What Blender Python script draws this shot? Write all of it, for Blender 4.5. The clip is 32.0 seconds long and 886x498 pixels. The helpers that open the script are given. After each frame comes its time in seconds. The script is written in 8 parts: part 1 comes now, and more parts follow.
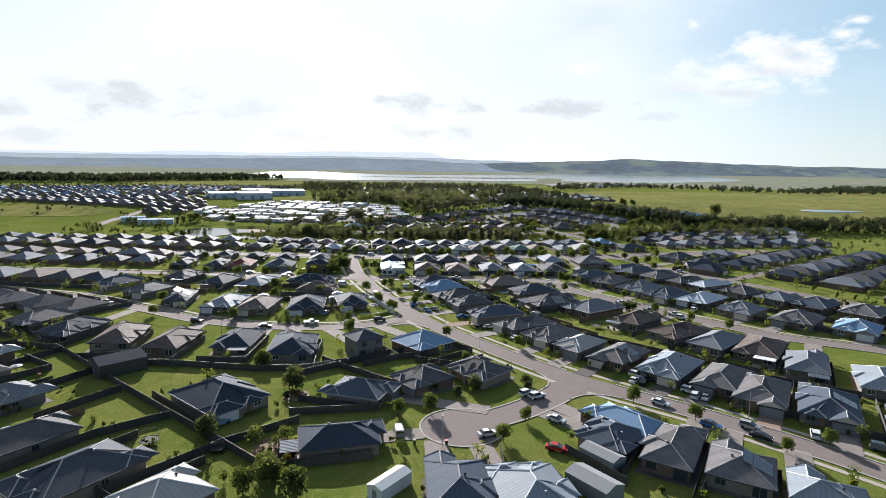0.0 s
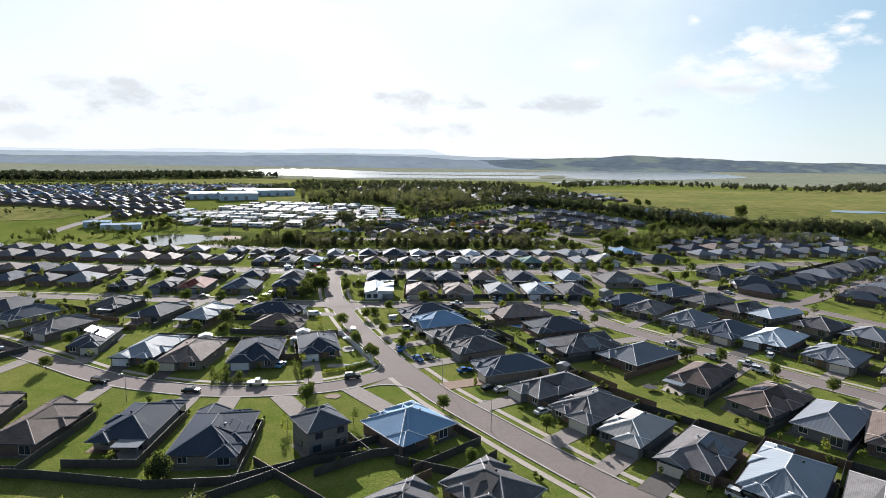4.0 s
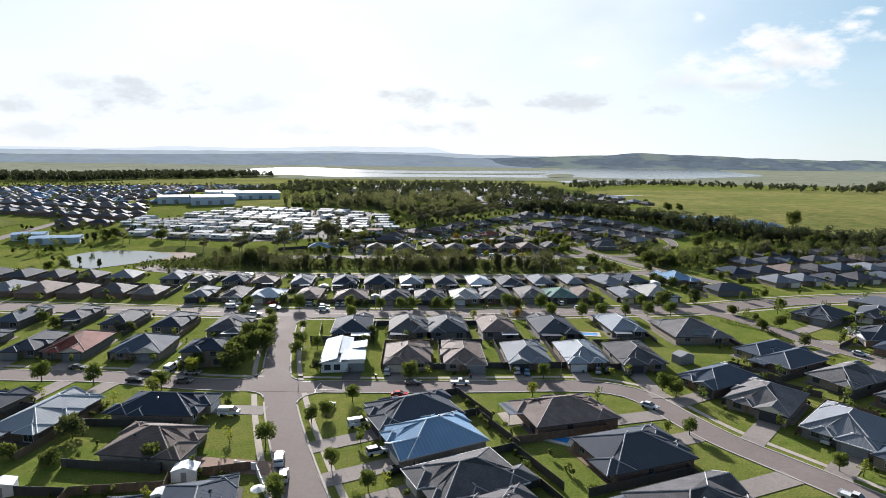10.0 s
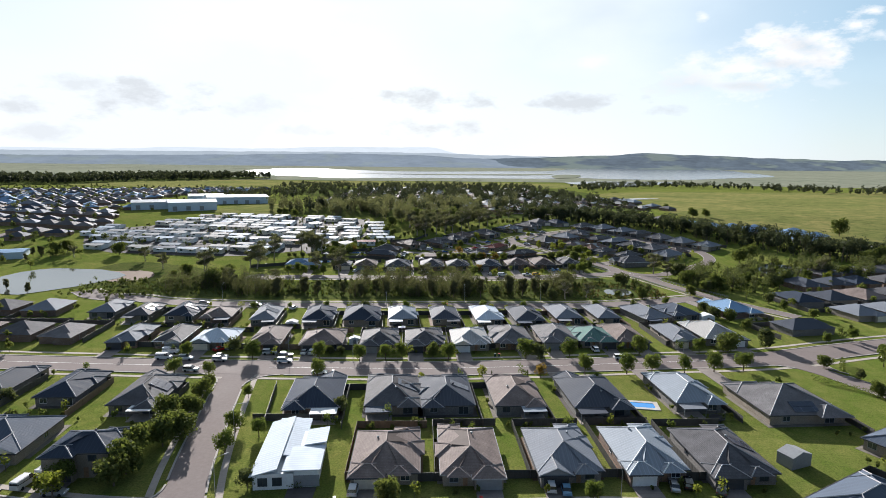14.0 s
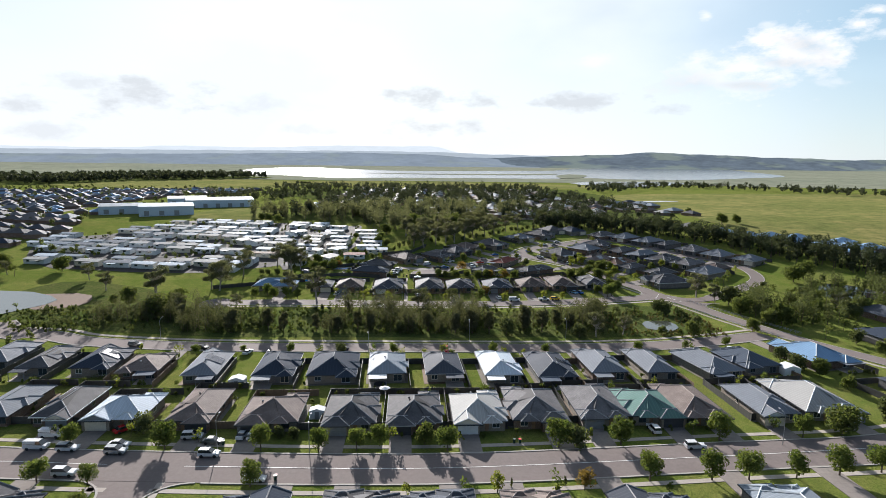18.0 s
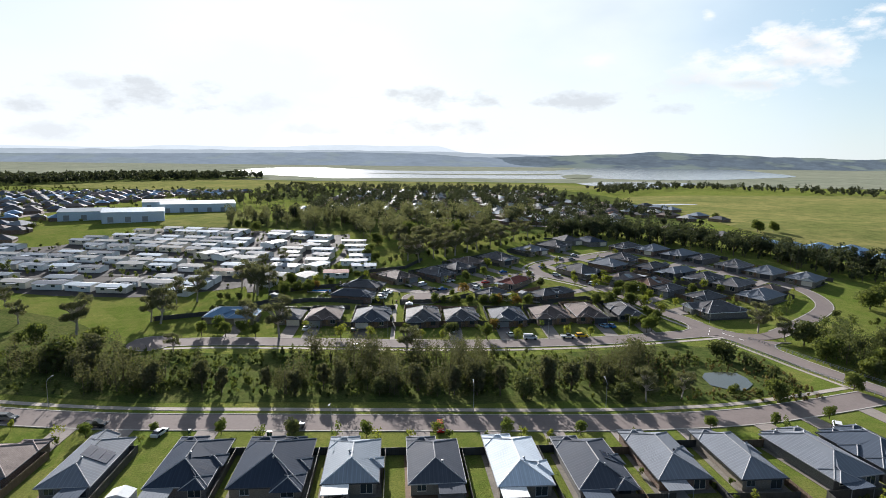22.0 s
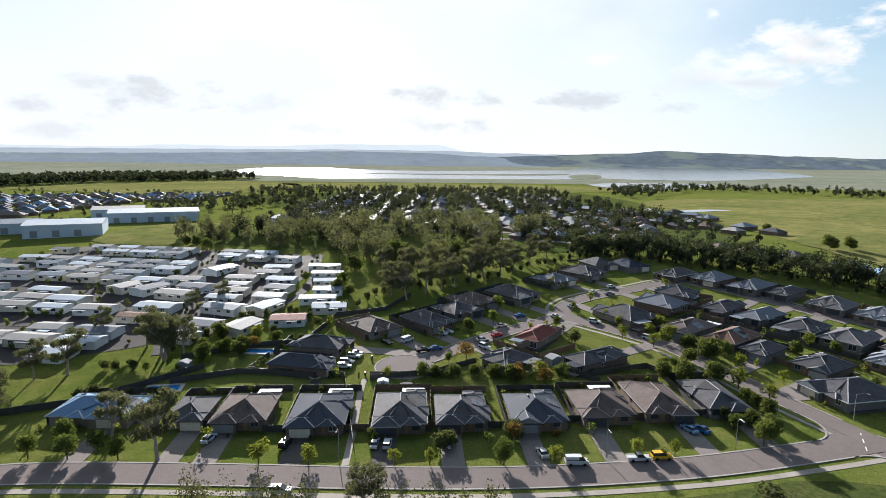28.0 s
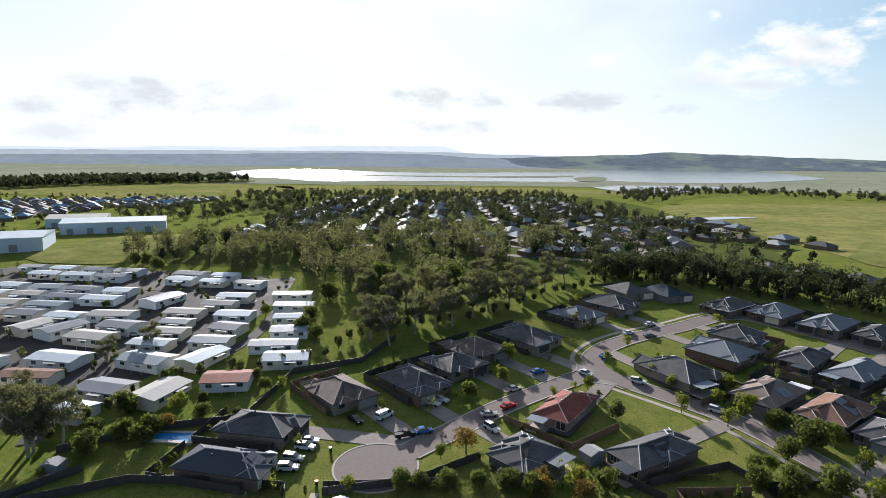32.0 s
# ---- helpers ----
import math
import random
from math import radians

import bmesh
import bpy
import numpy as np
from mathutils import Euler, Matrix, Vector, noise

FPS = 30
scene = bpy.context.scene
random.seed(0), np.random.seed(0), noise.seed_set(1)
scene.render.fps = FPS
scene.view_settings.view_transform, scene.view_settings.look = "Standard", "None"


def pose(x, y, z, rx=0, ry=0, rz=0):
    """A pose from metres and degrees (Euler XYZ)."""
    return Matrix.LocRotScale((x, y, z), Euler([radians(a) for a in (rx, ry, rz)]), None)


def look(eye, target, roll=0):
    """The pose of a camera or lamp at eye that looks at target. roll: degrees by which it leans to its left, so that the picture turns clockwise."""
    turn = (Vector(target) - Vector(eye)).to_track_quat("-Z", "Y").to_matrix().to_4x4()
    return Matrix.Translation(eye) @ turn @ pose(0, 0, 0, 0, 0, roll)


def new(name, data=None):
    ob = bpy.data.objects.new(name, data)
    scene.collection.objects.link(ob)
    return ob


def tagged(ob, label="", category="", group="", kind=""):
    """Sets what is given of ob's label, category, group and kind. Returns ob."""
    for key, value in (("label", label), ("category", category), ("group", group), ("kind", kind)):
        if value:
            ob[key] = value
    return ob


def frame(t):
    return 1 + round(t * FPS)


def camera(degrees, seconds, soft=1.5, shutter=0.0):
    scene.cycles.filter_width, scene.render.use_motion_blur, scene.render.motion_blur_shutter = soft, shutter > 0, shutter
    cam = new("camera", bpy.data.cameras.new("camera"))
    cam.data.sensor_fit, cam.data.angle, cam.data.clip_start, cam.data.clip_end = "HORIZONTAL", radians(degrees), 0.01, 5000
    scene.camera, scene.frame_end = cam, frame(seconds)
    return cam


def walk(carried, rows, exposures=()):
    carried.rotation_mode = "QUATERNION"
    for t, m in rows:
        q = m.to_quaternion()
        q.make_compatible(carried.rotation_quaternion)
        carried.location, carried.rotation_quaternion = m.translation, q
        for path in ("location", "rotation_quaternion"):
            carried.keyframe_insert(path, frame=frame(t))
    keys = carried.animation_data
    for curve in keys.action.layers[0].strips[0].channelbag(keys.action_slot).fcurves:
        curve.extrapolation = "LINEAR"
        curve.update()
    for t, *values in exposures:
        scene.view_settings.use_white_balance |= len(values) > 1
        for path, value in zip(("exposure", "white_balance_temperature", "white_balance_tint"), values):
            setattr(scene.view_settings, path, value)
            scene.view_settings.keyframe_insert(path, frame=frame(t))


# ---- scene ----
cam = camera(76.0, 32.0, 0.85)
PATH = [
    (0.0, 0.00, 0.00, 56.00, 82.12, -0.84, -2.13),
    (0.5, 0.43, 7.07, 56.19, 82.10, -0.82, -2.14),
    (1.0, 0.86, 14.23, 56.41, 82.06, -0.81, -2.15),
    (1.5, 1.33, 21.39, 56.56, 82.01, -0.79, -2.14),
    (2.0, 1.80, 28.55, 56.79, 81.96, -0.79, -2.14),
    (2.5, 2.23, 35.76, 57.02, 81.92, -0.77, -2.13),
    (3.0, 2.67, 43.01, 57.17, 81.89, -0.75, -2.12),
    (3.5, 3.06, 50.22, 57.35, 81.84, -0.74, -2.10),
    (5.5, 4.98, 78.91, 58.14, 81.74, -0.70, -1.97),
    (6.0, 5.37, 86.03, 58.22, 81.74, -0.68, -1.94),
    (6.5, 5.77, 93.10, 58.37, 81.73, -0.69, -1.91),
    (7.0, 6.16, 100.26, 58.44, 81.73, -0.70, -1.89),
    (7.5, 6.63, 107.38, 58.56, 81.71, -0.69, -1.86),
    (8.0, 7.06, 114.58, 58.63, 81.68, -0.69, -1.82),
    (8.5, 7.49, 121.79, 58.78, 81.64, -0.69, -1.79),
    (9.0, 7.93, 128.95, 58.90, 81.64, -0.65, -1.75),
    (9.5, 8.40, 136.16, 59.08, 81.62, -0.65, -1.70),
    (10.0, 8.79, 143.37, 59.31, 81.60, -0.64, -1.66),
    (10.5, 9.19, 150.53, 59.46, 81.61, -0.63, -1.61),
    (11.0, 9.62, 157.69, 59.65, 81.60, -0.61, -1.58),
    (11.5, 10.01, 164.86, 59.84, 81.59, -0.61, -1.55),
    (12.0, 10.41, 172.02, 60.06, 81.59, -0.60, -1.51),
    (12.5, 10.76, 179.09, 60.32, 81.58, -0.59, -1.47),
    (13.0, 11.15, 186.17, 60.51, 81.59, -0.58, -1.43),
    (13.5, 11.54, 193.24, 60.70, 81.61, -0.57, -1.39),
    (14.0, 11.86, 200.32, 60.89, 81.62, -0.57, -1.36),
    (14.5, 12.25, 207.44, 61.00, 81.63, -0.56, -1.32),
    (16.5, 13.11, 235.12, 61.68, 81.57, -0.64, -1.26),
    (17.0, 13.50, 242.11, 61.79, 81.56, -0.64, -1.22),
    (17.5, 13.93, 249.09, 61.90, 81.54, -0.62, -1.17),
    (18.0, 14.31, 256.07, 61.98, 81.53, -0.63, -1.14),
    (18.5, 14.70, 263.05, 62.05, 81.50, -0.64, -1.11),
    (19.0, 15.13, 270.04, 62.13, 81.49, -0.62, -1.06),
    (19.5, 15.51, 276.93, 62.24, 81.50, -0.63, -1.03),
    (20.0, 15.97, 283.86, 62.24, 81.53, -0.65, -0.99),
    (20.5, 16.31, 290.71, 62.39, 81.51, -0.63, -0.96),
    (21.0, 16.70, 297.70, 62.47, 81.50, -0.64, -0.94),
    (21.5, 17.13, 304.68, 62.54, 81.49, -0.63, -0.90),
    (22.0, 17.55, 311.66, 62.62, 81.49, -0.62, -0.87),
    (22.5, 17.97, 318.60, 62.73, 81.50, -0.63, -0.84),
    (23.0, 18.36, 325.58, 62.88, 81.49, -0.60, -0.81),
    (23.5, 18.75, 332.61, 62.99, 81.49, -0.59, -0.80),
    (24.0, 19.25, 339.63, 63.07, 81.46, -0.58, -0.75),
    (24.5, 19.64, 346.66, 63.18, 81.44, -0.57, -0.74),
    (25.0, 20.03, 353.64, 63.29, 81.44, -0.56, -0.71),
    (25.5, 20.45, 360.62, 63.44, 81.43, -0.54, -0.68),
    (27.5, 21.72, 388.16, 64.20, 81.40, -0.59, -0.59),
    (28.0, 22.11, 395.10, 64.35, 81.41, -0.59, -0.57),
    (28.5, 22.49, 402.04, 64.57, 81.40, -0.59, -0.55),
    (29.0, 22.92, 408.97, 64.76, 81.43, -0.58, -0.52),
    (29.5, 23.30, 415.87, 64.91, 81.42, -0.57, -0.52),
    (30.0, 23.65, 422.71, 65.06, 81.44, -0.58, -0.49),
    (30.5, 24.06, 429.56, 65.29, 81.46, -0.57, -0.46),
    (31.0, 24.45, 436.41, 65.51, 81.49, -0.58, -0.44),
    (31.5, 24.83, 443.30, 65.66, 81.53, -0.58, -0.42),
    (32.0, 25.25, 450.24, 65.78, 81.54, -0.59, -0.40),
]
walk(cam, [(t, pose(x, y, z, rx, ry, rz)) for t, x, y, z, rx, ry, rz in PATH], [(0.0, 0.92, 6250, 10.0), (32.0, 0.92, 6250, 10.0)])

# ---- ground shape ----
def ease(a, b, v):
    v = min(1.0, max(0.0, (v - a) / (b - a)))
    return v * v * (3 - 2 * v)


def land(x, y):
    """Height of the ground: flat by the streets, rising past the creek, and slowly on to the hills."""
    if y > 1700:
        return 15 + 0.0155 * (y - 1700)
    return 15 * ease(480, 800, y)


# ---- sky, sun, exposure ----
SUN_AZ, SUN_EL = 14.0, 18.5          # degrees left of +y, degrees above the horizon
world = bpy.data.worlds.new("world")
scene.world = world
world.use_nodes = True
WT = world.node_tree
WT.nodes.clear()


def wn(kind, **kw):
    n = WT.nodes.new(kind)
    for k, v in kw.items():
        n.inputs[int(k[1:])].default_value = v
    return n


def wmath(op, a, b=None):
    n = WT.nodes.new("ShaderNodeMath")
    n.operation = op
    for i, v in enumerate((a, b)):
        if v is None:
            continue
        if isinstance(v, (int, float)):
            n.inputs[i].default_value = v
        else:
            WT.links.new(v, n.inputs[i])
    return n.outputs[0]


sky = WT.nodes.new("ShaderNodeTexSky")
sky.sky_type = "NISHITA"
sky.sun_disc = False
sky.sun_elevation = radians(SUN_EL)
sky.sun_rotation = radians(-SUN_AZ)
sky.air_density, sky.dust_density, sky.ozone_density = 1.0, 0.45, 2.5
coord = WT.nodes.new("ShaderNodeTexCoord")
split = WT.nodes.new("ShaderNodeSeparateXYZ")
WT.links.new(coord.outputs["Generated"], split.inputs[0])
ahead = wmath("MAXIMUM", split.outputs[1], 0.05)
cu, cv = wmath("DIVIDE", split.outputs[0], ahead), wmath("DIVIDE", split.outputs[2], ahead)
puff = WT.nodes.new("ShaderNodeTexNoise")
puff.inputs["Scale"].default_value = 17.0
puff.inputs["Detail"].default_value = 10.0
puff.inputs["Roughness"].default_value = 0.62
flat = WT.nodes.new("ShaderNodeMapping")
flat.inputs["Scale"].default_value = (1.0, 1.0, 2.2)
WT.links.new(coord.outputs["Generated"], flat.inputs[0])
WT.links.new(flat.outputs[0], puff.inputs["Vector"])
ripple = wmath("MULTIPLY", wmath("SUBTRACT", puff.outputs[0], 0.5), 4.2)


def cloud(u, v, su, sv, thick):
    """How thick a cloud stands round one direction (u to the side, v up), with a ragged outline."""
    a, b = wmath("DIVIDE", wmath("SUBTRACT", cu, u), su), wmath("DIVIDE", wmath("SUBTRACT", cv, v), sv)
    r = wmath("SQRT", wmath("ADD", wmath("MULTIPLY", a, a), wmath("MULTIPLY", b, b)))
    m = wmath("ADD", wmath("SUBTRACT", 1.0, r), ripple)
    return wmath("MULTIPLY", wmath("MINIMUM", wmath("MAXIMUM", wmath("MULTIPLY", m, 1.15), 0.0), 1.0), thick)


def clouds(rows):
    total = None
    for row in rows:
        c = cloud(*row)
        total = c if total is None else wmath("MAXIMUM", total, c)
    return total


white_clouds = clouds([
    (0.500, 0.150, 0.100, 0.034, 0.75),
    (0.556, 0.172, 0.100, 0.040, 0.90),
    (0.616, 0.196, 0.095, 0.044, 1.00),
    (0.676, 0.222, 0.080, 0.036, 1.00),
    (0.728, 0.244, 0.058, 0.022, 1.00),
    (0.280, 0.179, 0.031, 0.017, 0.50),
    (0.758, 0.268, 0.031, 0.013, 0.90),
    (0.777, 0.231, 0.025, 0.013, 0.70),
    (0.465, 0.254, 0.014, 0.009, 0.70),
    (0.569, 0.242, 0.020, 0.010, 0.50),
    (0.707, 0.147, 0.056, 0.009, 0.35),
    (0.479, 0.142, 0.056, 0.014, 0.40)])
grey_clouds = clouds([
    (0.640, 0.208, 0.050, 0.020, 0.36),
    (0.605, 0.180, 0.075, 0.013, 0.36),
    (0.530, 0.142, 0.080, 0.011, 0.36),
    (-0.511, 0.109, 0.137, 0.029, 0.56),
    (-0.580, 0.128, 0.066, 0.020, 0.38),
    (0.010, 0.112, 0.104, 0.020, 0.56),
    (0.011, 0.064, 0.110, 0.016, 0.45),
    (0.264, 0.109, 0.115, 0.015, 0.56),
    (0.413, 0.099, 0.049, 0.010, 0.38),
    (-0.705, 0.094, 0.082, 0.016, 0.49),
    (-0.672, 0.048, 0.077, 0.015, 0.34),
    (-0.288, 0.095, 0.066, 0.022, 0.26),
    (0.459, 0.142, 0.077, 0.022, 0.26),
    (-0.203, 0.056, 0.055, 0.011, 0.26)])
veil = WT.nodes.new("ShaderNodeTexNoise")
veil.inputs["Scale"].default_value = 2.6
veil.inputs["Detail"].default_value = 5.0
WT.links.new(flat.outputs[0], veil.inputs["Vector"])
haze = wmath("ADD", 0.42, wmath("MULTIPLY", wmath("MINIMUM", wmath("MAXIMUM", wmath("MULTIPLY", wmath("SUBTRACT", veil.outputs[0], 0.40), 3.0), 0.0), 1.0), 0.45))


def wmix(fac, a, b):
    n = WT.nodes.new("ShaderNodeMix")
    n.data_type = "RGBA"
    if isinstance(fac, (int, float)):
        n.inputs[0].default_value = fac
    else:
        WT.links.new(fac, n.inputs[0])
    for i, v in ((6, a), (7, b)):
        if isinstance(v, tuple):
            n.inputs[i].default_value = v
        else:
            WT.links.new(v, n.inputs[i])
    return n.outputs[2]


# bright haze round the sun, clear blue away from it
toward = WT.nodes.new("ShaderNodeVectorMath")
toward.operation = "DOT_PRODUCT"
WT.links.new(coord.outputs["Generated"], toward.inputs[0])
toward.inputs[1].default_value = (-math.sin(radians(SUN_AZ)) * math.cos(radians(SUN_EL)), math.cos(radians(SUN_AZ)) * math.cos(radians(SUN_EL)), math.sin(radians(SUN_EL)))
front = wmath("MINIMUM", wmath("MAXIMUM", wmath("MULTIPLY", wmath("SUBTRACT", toward.outputs["Value"], 0.22), 1.45), 0.09), 1.0)
haze = wmath("MINIMUM", wmath("MULTIPLY", wmath("ADD", haze, 0.34), front), 1.0)
low = wmath("MULTIPLY", wmath("SUBTRACT", 1.0, wmath("MINIMUM", wmath("DIVIDE", wmath("MAXIMUM", split.outputs[2], 0.0), 0.20), 1.0)), 0.85)
away = wmath("MINIMUM", wmath("MAXIMUM", wmath("MULTIPLY", wmath("SUBTRACT", cu, 0.30), 2.2), 0.0), 1.0)
col = wmix(haze, sky.outputs[0], wmix(away, (9.6, 10.1, 10.4, 1), (7.0, 9.3, 10.6, 1)))
low = wmath("MULTIPLY", low, wmath("MAXIMUM", front, 0.25))
col = wmix(low, col, (9.8, 10.0, 10.15, 1))
col = wmix(white_clouds, col, (10.6, 10.5, 10.4, 1))
col = wmix(grey_clouds, col, (5.9, 6.05, 6.3, 1))
back = WT.nodes.new("ShaderNodeBackground")
WT.links.new(col, back.inputs[0])
back.inputs[1].default_value = 0.0545
wo = WT.nodes.new("ShaderNodeOutputWorld")
WT.links.new(back.outputs[0], wo.inputs[0])

sun = new("sun", bpy.data.lights.new("sun", "SUN"))
sun.data.energy, sun.data.angle, sun.data.color = 7.2, radians(0.6), (1.0, 0.935, 0.875)
a, e = radians(SUN_AZ), radians(SUN_EL)
sun.matrix_world = look((-math.sin(a) * math.cos(e) * 100, math.cos(a) * math.cos(e) * 100, math.sin(e) * 100), (0, 0, 0))


# ---- materials ----
MATS = {}


class Nodes:
    """A small wrapper that writes node trees in few lines."""

    def __init__(self, name):
        self.m = bpy.data.materials.new(name)
        self.m.use_nodes = True
        self.t = self.m.node_tree
        self.b = self.t.nodes["Principled BSDF"]
        MATS[name] = self.m

    def add(self, kind, **kw):
        n = self.t.nodes.new(kind)
        for k, v in kw.items():
            n.inputs[k.replace("_", " ")].default_value = v
        return n

    def link(self, a, b):
        self.t.links.new(a, b)

    def coords(self, kind="Object"):
        if kind == "World":
            return self.add("ShaderNodeNewGeometry").outputs["Position"]
        return self.add("ShaderNodeTexCoord").outputs[kind]

    def noise(self, src, scale, detail=4.0, rough=0.6):
        n = self.add("ShaderNodeTexNoise", Scale=scale, Detail=detail, Roughness=rough)
        self.link(src, n.inputs["Vector"])
        return n.outputs[0]

    def ramp(self, src, lo, hi, a=0.0, b=1.0):
        n = self.add("ShaderNodeMapRange")
        for i, v in enumerate((lo, hi, a, b)):
            n.inputs[i + 1].default_value = v
        self.link(src, n.inputs[0])
        return n.outputs[0]

    def mix(self, fac, a, b, mode="MIX"):
        n = self.t.nodes.new("ShaderNodeMix")
        n.data_type, n.blend_type = "RGBA", mode
        if isinstance(fac, float):
            n.inputs[0].default_value = fac
        else:
            self.link(fac, n.inputs[0])
        for i, v in ((6, a), (7, b)):
            if isinstance(v, tuple):
                n.inputs[i].default_value = (*v, 1)
            else:
                self.link(v, n.inputs[i])
        return n.outputs[2]

    def math(self, op, a, b=0.0):
        n = self.t.nodes.new("ShaderNodeMath")
        n.operation = op
        for i, v in enumerate((a, b)):
            if isinstance(v, float):
                n.inputs[i].default_value = v
            else:
                self.link(v, n.inputs[i])
        return n.outputs[0]

    def bump(self, height, strength, dist):
        n = self.add("ShaderNodeBump", Strength=strength, Distance=dist)
        self.link(height, n.inputs["Height"])
        self.link(n.outputs[0], self.b.inputs["Normal"])

    def done(self, color, rough=0.8, metal=0.0, spec=0.5):
        if isinstance(color, tuple):
            self.b.inputs["Base Color"].default_value = (*color, 1)
        else:
            self.link(color, self.b.inputs["Base Color"])
        if isinstance(rough, float):
            self.b.inputs["Roughness"].default_value = rough
        else:
            self.link(rough, self.b.inputs["Roughness"])
        self.b.inputs["Metallic"].default_value = metal
        self.b.inputs["Specular IOR Level"].default_value = spec
        return self.m


def tint(c, k):
    return tuple(min(1.0, v * k) for v in c)


def plain(name, c, rough=0.6, metal=0.0, vary=0.12, scale=1.5, spec=0.25):
    """Paint, plastic or metal with faint dirt at two scales."""
    n = Nodes(name)
    src = n.coords("World")
    big, small = n.noise(src, scale, 3.0), n.noise(src, scale * 9, 5.0)
    f = n.math("ADD", n.math("MULTIPLY", big, 0.6), n.math("MULTIPLY", small, 0.4))
    col = n.mix(n.ramp(f, 0.3, 0.7), tint(c, 1 - vary), tint(c, 1 + vary))
    return n.done(col, n.ramp(small, 0.2, 0.8, rough * 0.85, min(1.0, rough * 1.15)), metal, spec)


def sheet_roof(name, c, rough=0.66, spec=0.022):
    """Ribbed painted sheet steel: ribs run up the slope, with laps, dust streaks and each house a little different."""
    n = Nodes(name)
    uv, pos = n.coords("UV"), n.coords("World")
    sep = n.add("ShaderNodeSeparateXYZ")
    n.link(uv, sep.inputs[0])
    rib = n.math("PINGPONG", sep.outputs[0], 0.19)
    ribs = n.ramp(rib, 0.13, 0.19)
    pan = n.ramp(n.math("PINGPONG", sep.outputs[0], 0.42), 0.30, 0.42)
    streak = n.add("ShaderNodeMapping")
    streak.inputs["Scale"].default_value = (1.4, 0.12, 1.0)
    n.link(uv, streak.inputs[0])
    dust = n.noise(streak.outputs[0], 1.0, 5.0)
    broad = n.noise(pos, 0.16, 3.0)
    own = n.add("ShaderNodeObjectInfo").outputs["Random"]
    col = n.mix(n.ramp(n.math("ADD", n.math("MULTIPLY", dust, 0.5), n.math("MULTIPLY", broad, 0.5)), 0.3, 0.7), tint(c, 0.84), tint(c, 1.18))
    col = n.mix(n.math("MULTIPLY", own, 0.3), col, tint(c, 0.7))
    col = n.mix(n.math("MULTIPLY", ribs, 0.3), col, tint(c, 0.55))
    col = n.mix(n.math("MULTIPLY", pan, 0.45), col, tint(c, 1.5))
    n.bump(ribs, 0.5, 0.03)
    return n.done(col, n.ramp(dust, 0.2, 0.8, rough - 0.08, rough + 0.16), 0.0, spec)


def tile_roof(name, c, rough=0.7):
    """Concrete roof tiles: courses across the slope, each darker along its lip, rolls up it, lichen and soot."""
    n = Nodes(name)
    uv, pos = n.coords("UV"), n.coords("World")
    sep = n.add("ShaderNodeSeparateXYZ")
    n.link(uv, sep.inputs[0])
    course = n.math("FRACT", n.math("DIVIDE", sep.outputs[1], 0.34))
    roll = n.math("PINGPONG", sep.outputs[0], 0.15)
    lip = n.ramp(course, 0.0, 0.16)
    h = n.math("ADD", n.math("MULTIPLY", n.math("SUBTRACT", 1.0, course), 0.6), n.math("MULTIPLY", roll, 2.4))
    cell = n.add("ShaderNodeTexWhiteNoise")
    snap = n.add("ShaderNodeVectorMath")
    snap.operation = "SNAP"
    snap.inputs[1].default_value = (0.3, 0.34, 1.0)
    n.link(uv, snap.inputs[0])
    n.link(snap.outputs[0], cell.inputs["Vector"])
    stain, fine = n.noise(pos, 0.35, 5.0, 0.65), n.noise(pos, 3.0, 4.0)
    col = n.mix(n.ramp(stain, 0.32, 0.68), tint(c, 0.72), tint(c, 1.22))
    col = n.mix(n.math("MULTIPLY", cell.outputs[0], 0.35), col, tint(c, 0.62))
    col = n.mix(n.math("MULTIPLY", n.ramp(fine, 0.55, 0.75), 0.3), col, tint(c, 1.9))
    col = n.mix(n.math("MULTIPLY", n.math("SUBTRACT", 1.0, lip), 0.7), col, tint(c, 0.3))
    n.bump(h, 0.7, 0.05)
    return n.done(col, rough, 0.0, 0.025)


def brick_wall(name, a, b, mortar):
    n = Nodes(name)
    obj = n.coords("Object")
    br = n.add("ShaderNodeTexBrick", Scale=1.0)
    br.inputs["Brick Width"].default_value, br.inputs["Row Height"].default_value = 0.24, 0.086
    br.inputs["Mortar Size"].default_value = 0.006
    for k, v in (("Color1", a), ("Color2", b), ("Mortar", mortar)):
        br.inputs[k].default_value = (*v, 1)
    turn = n.add("ShaderNodeMapping")
    turn.inputs["Rotation"].default_value = (radians(90), 0, 0)
    n.link(obj, turn.inputs[0])
    n.link(turn.outputs[0], br.inputs["Vector"])
    dirt = n.noise(obj, 0.7, 5.0)
    col = n.mix(n.math("MULTIPLY", n.ramp(dirt, 0.35, 0.75), 0.4), br.outputs[0], tint(a, 0.6))
    n.bump(br.outputs["Fac"], 0.3, 0.01)
    return n.done(col, 0.85, 0.0, 0.3)


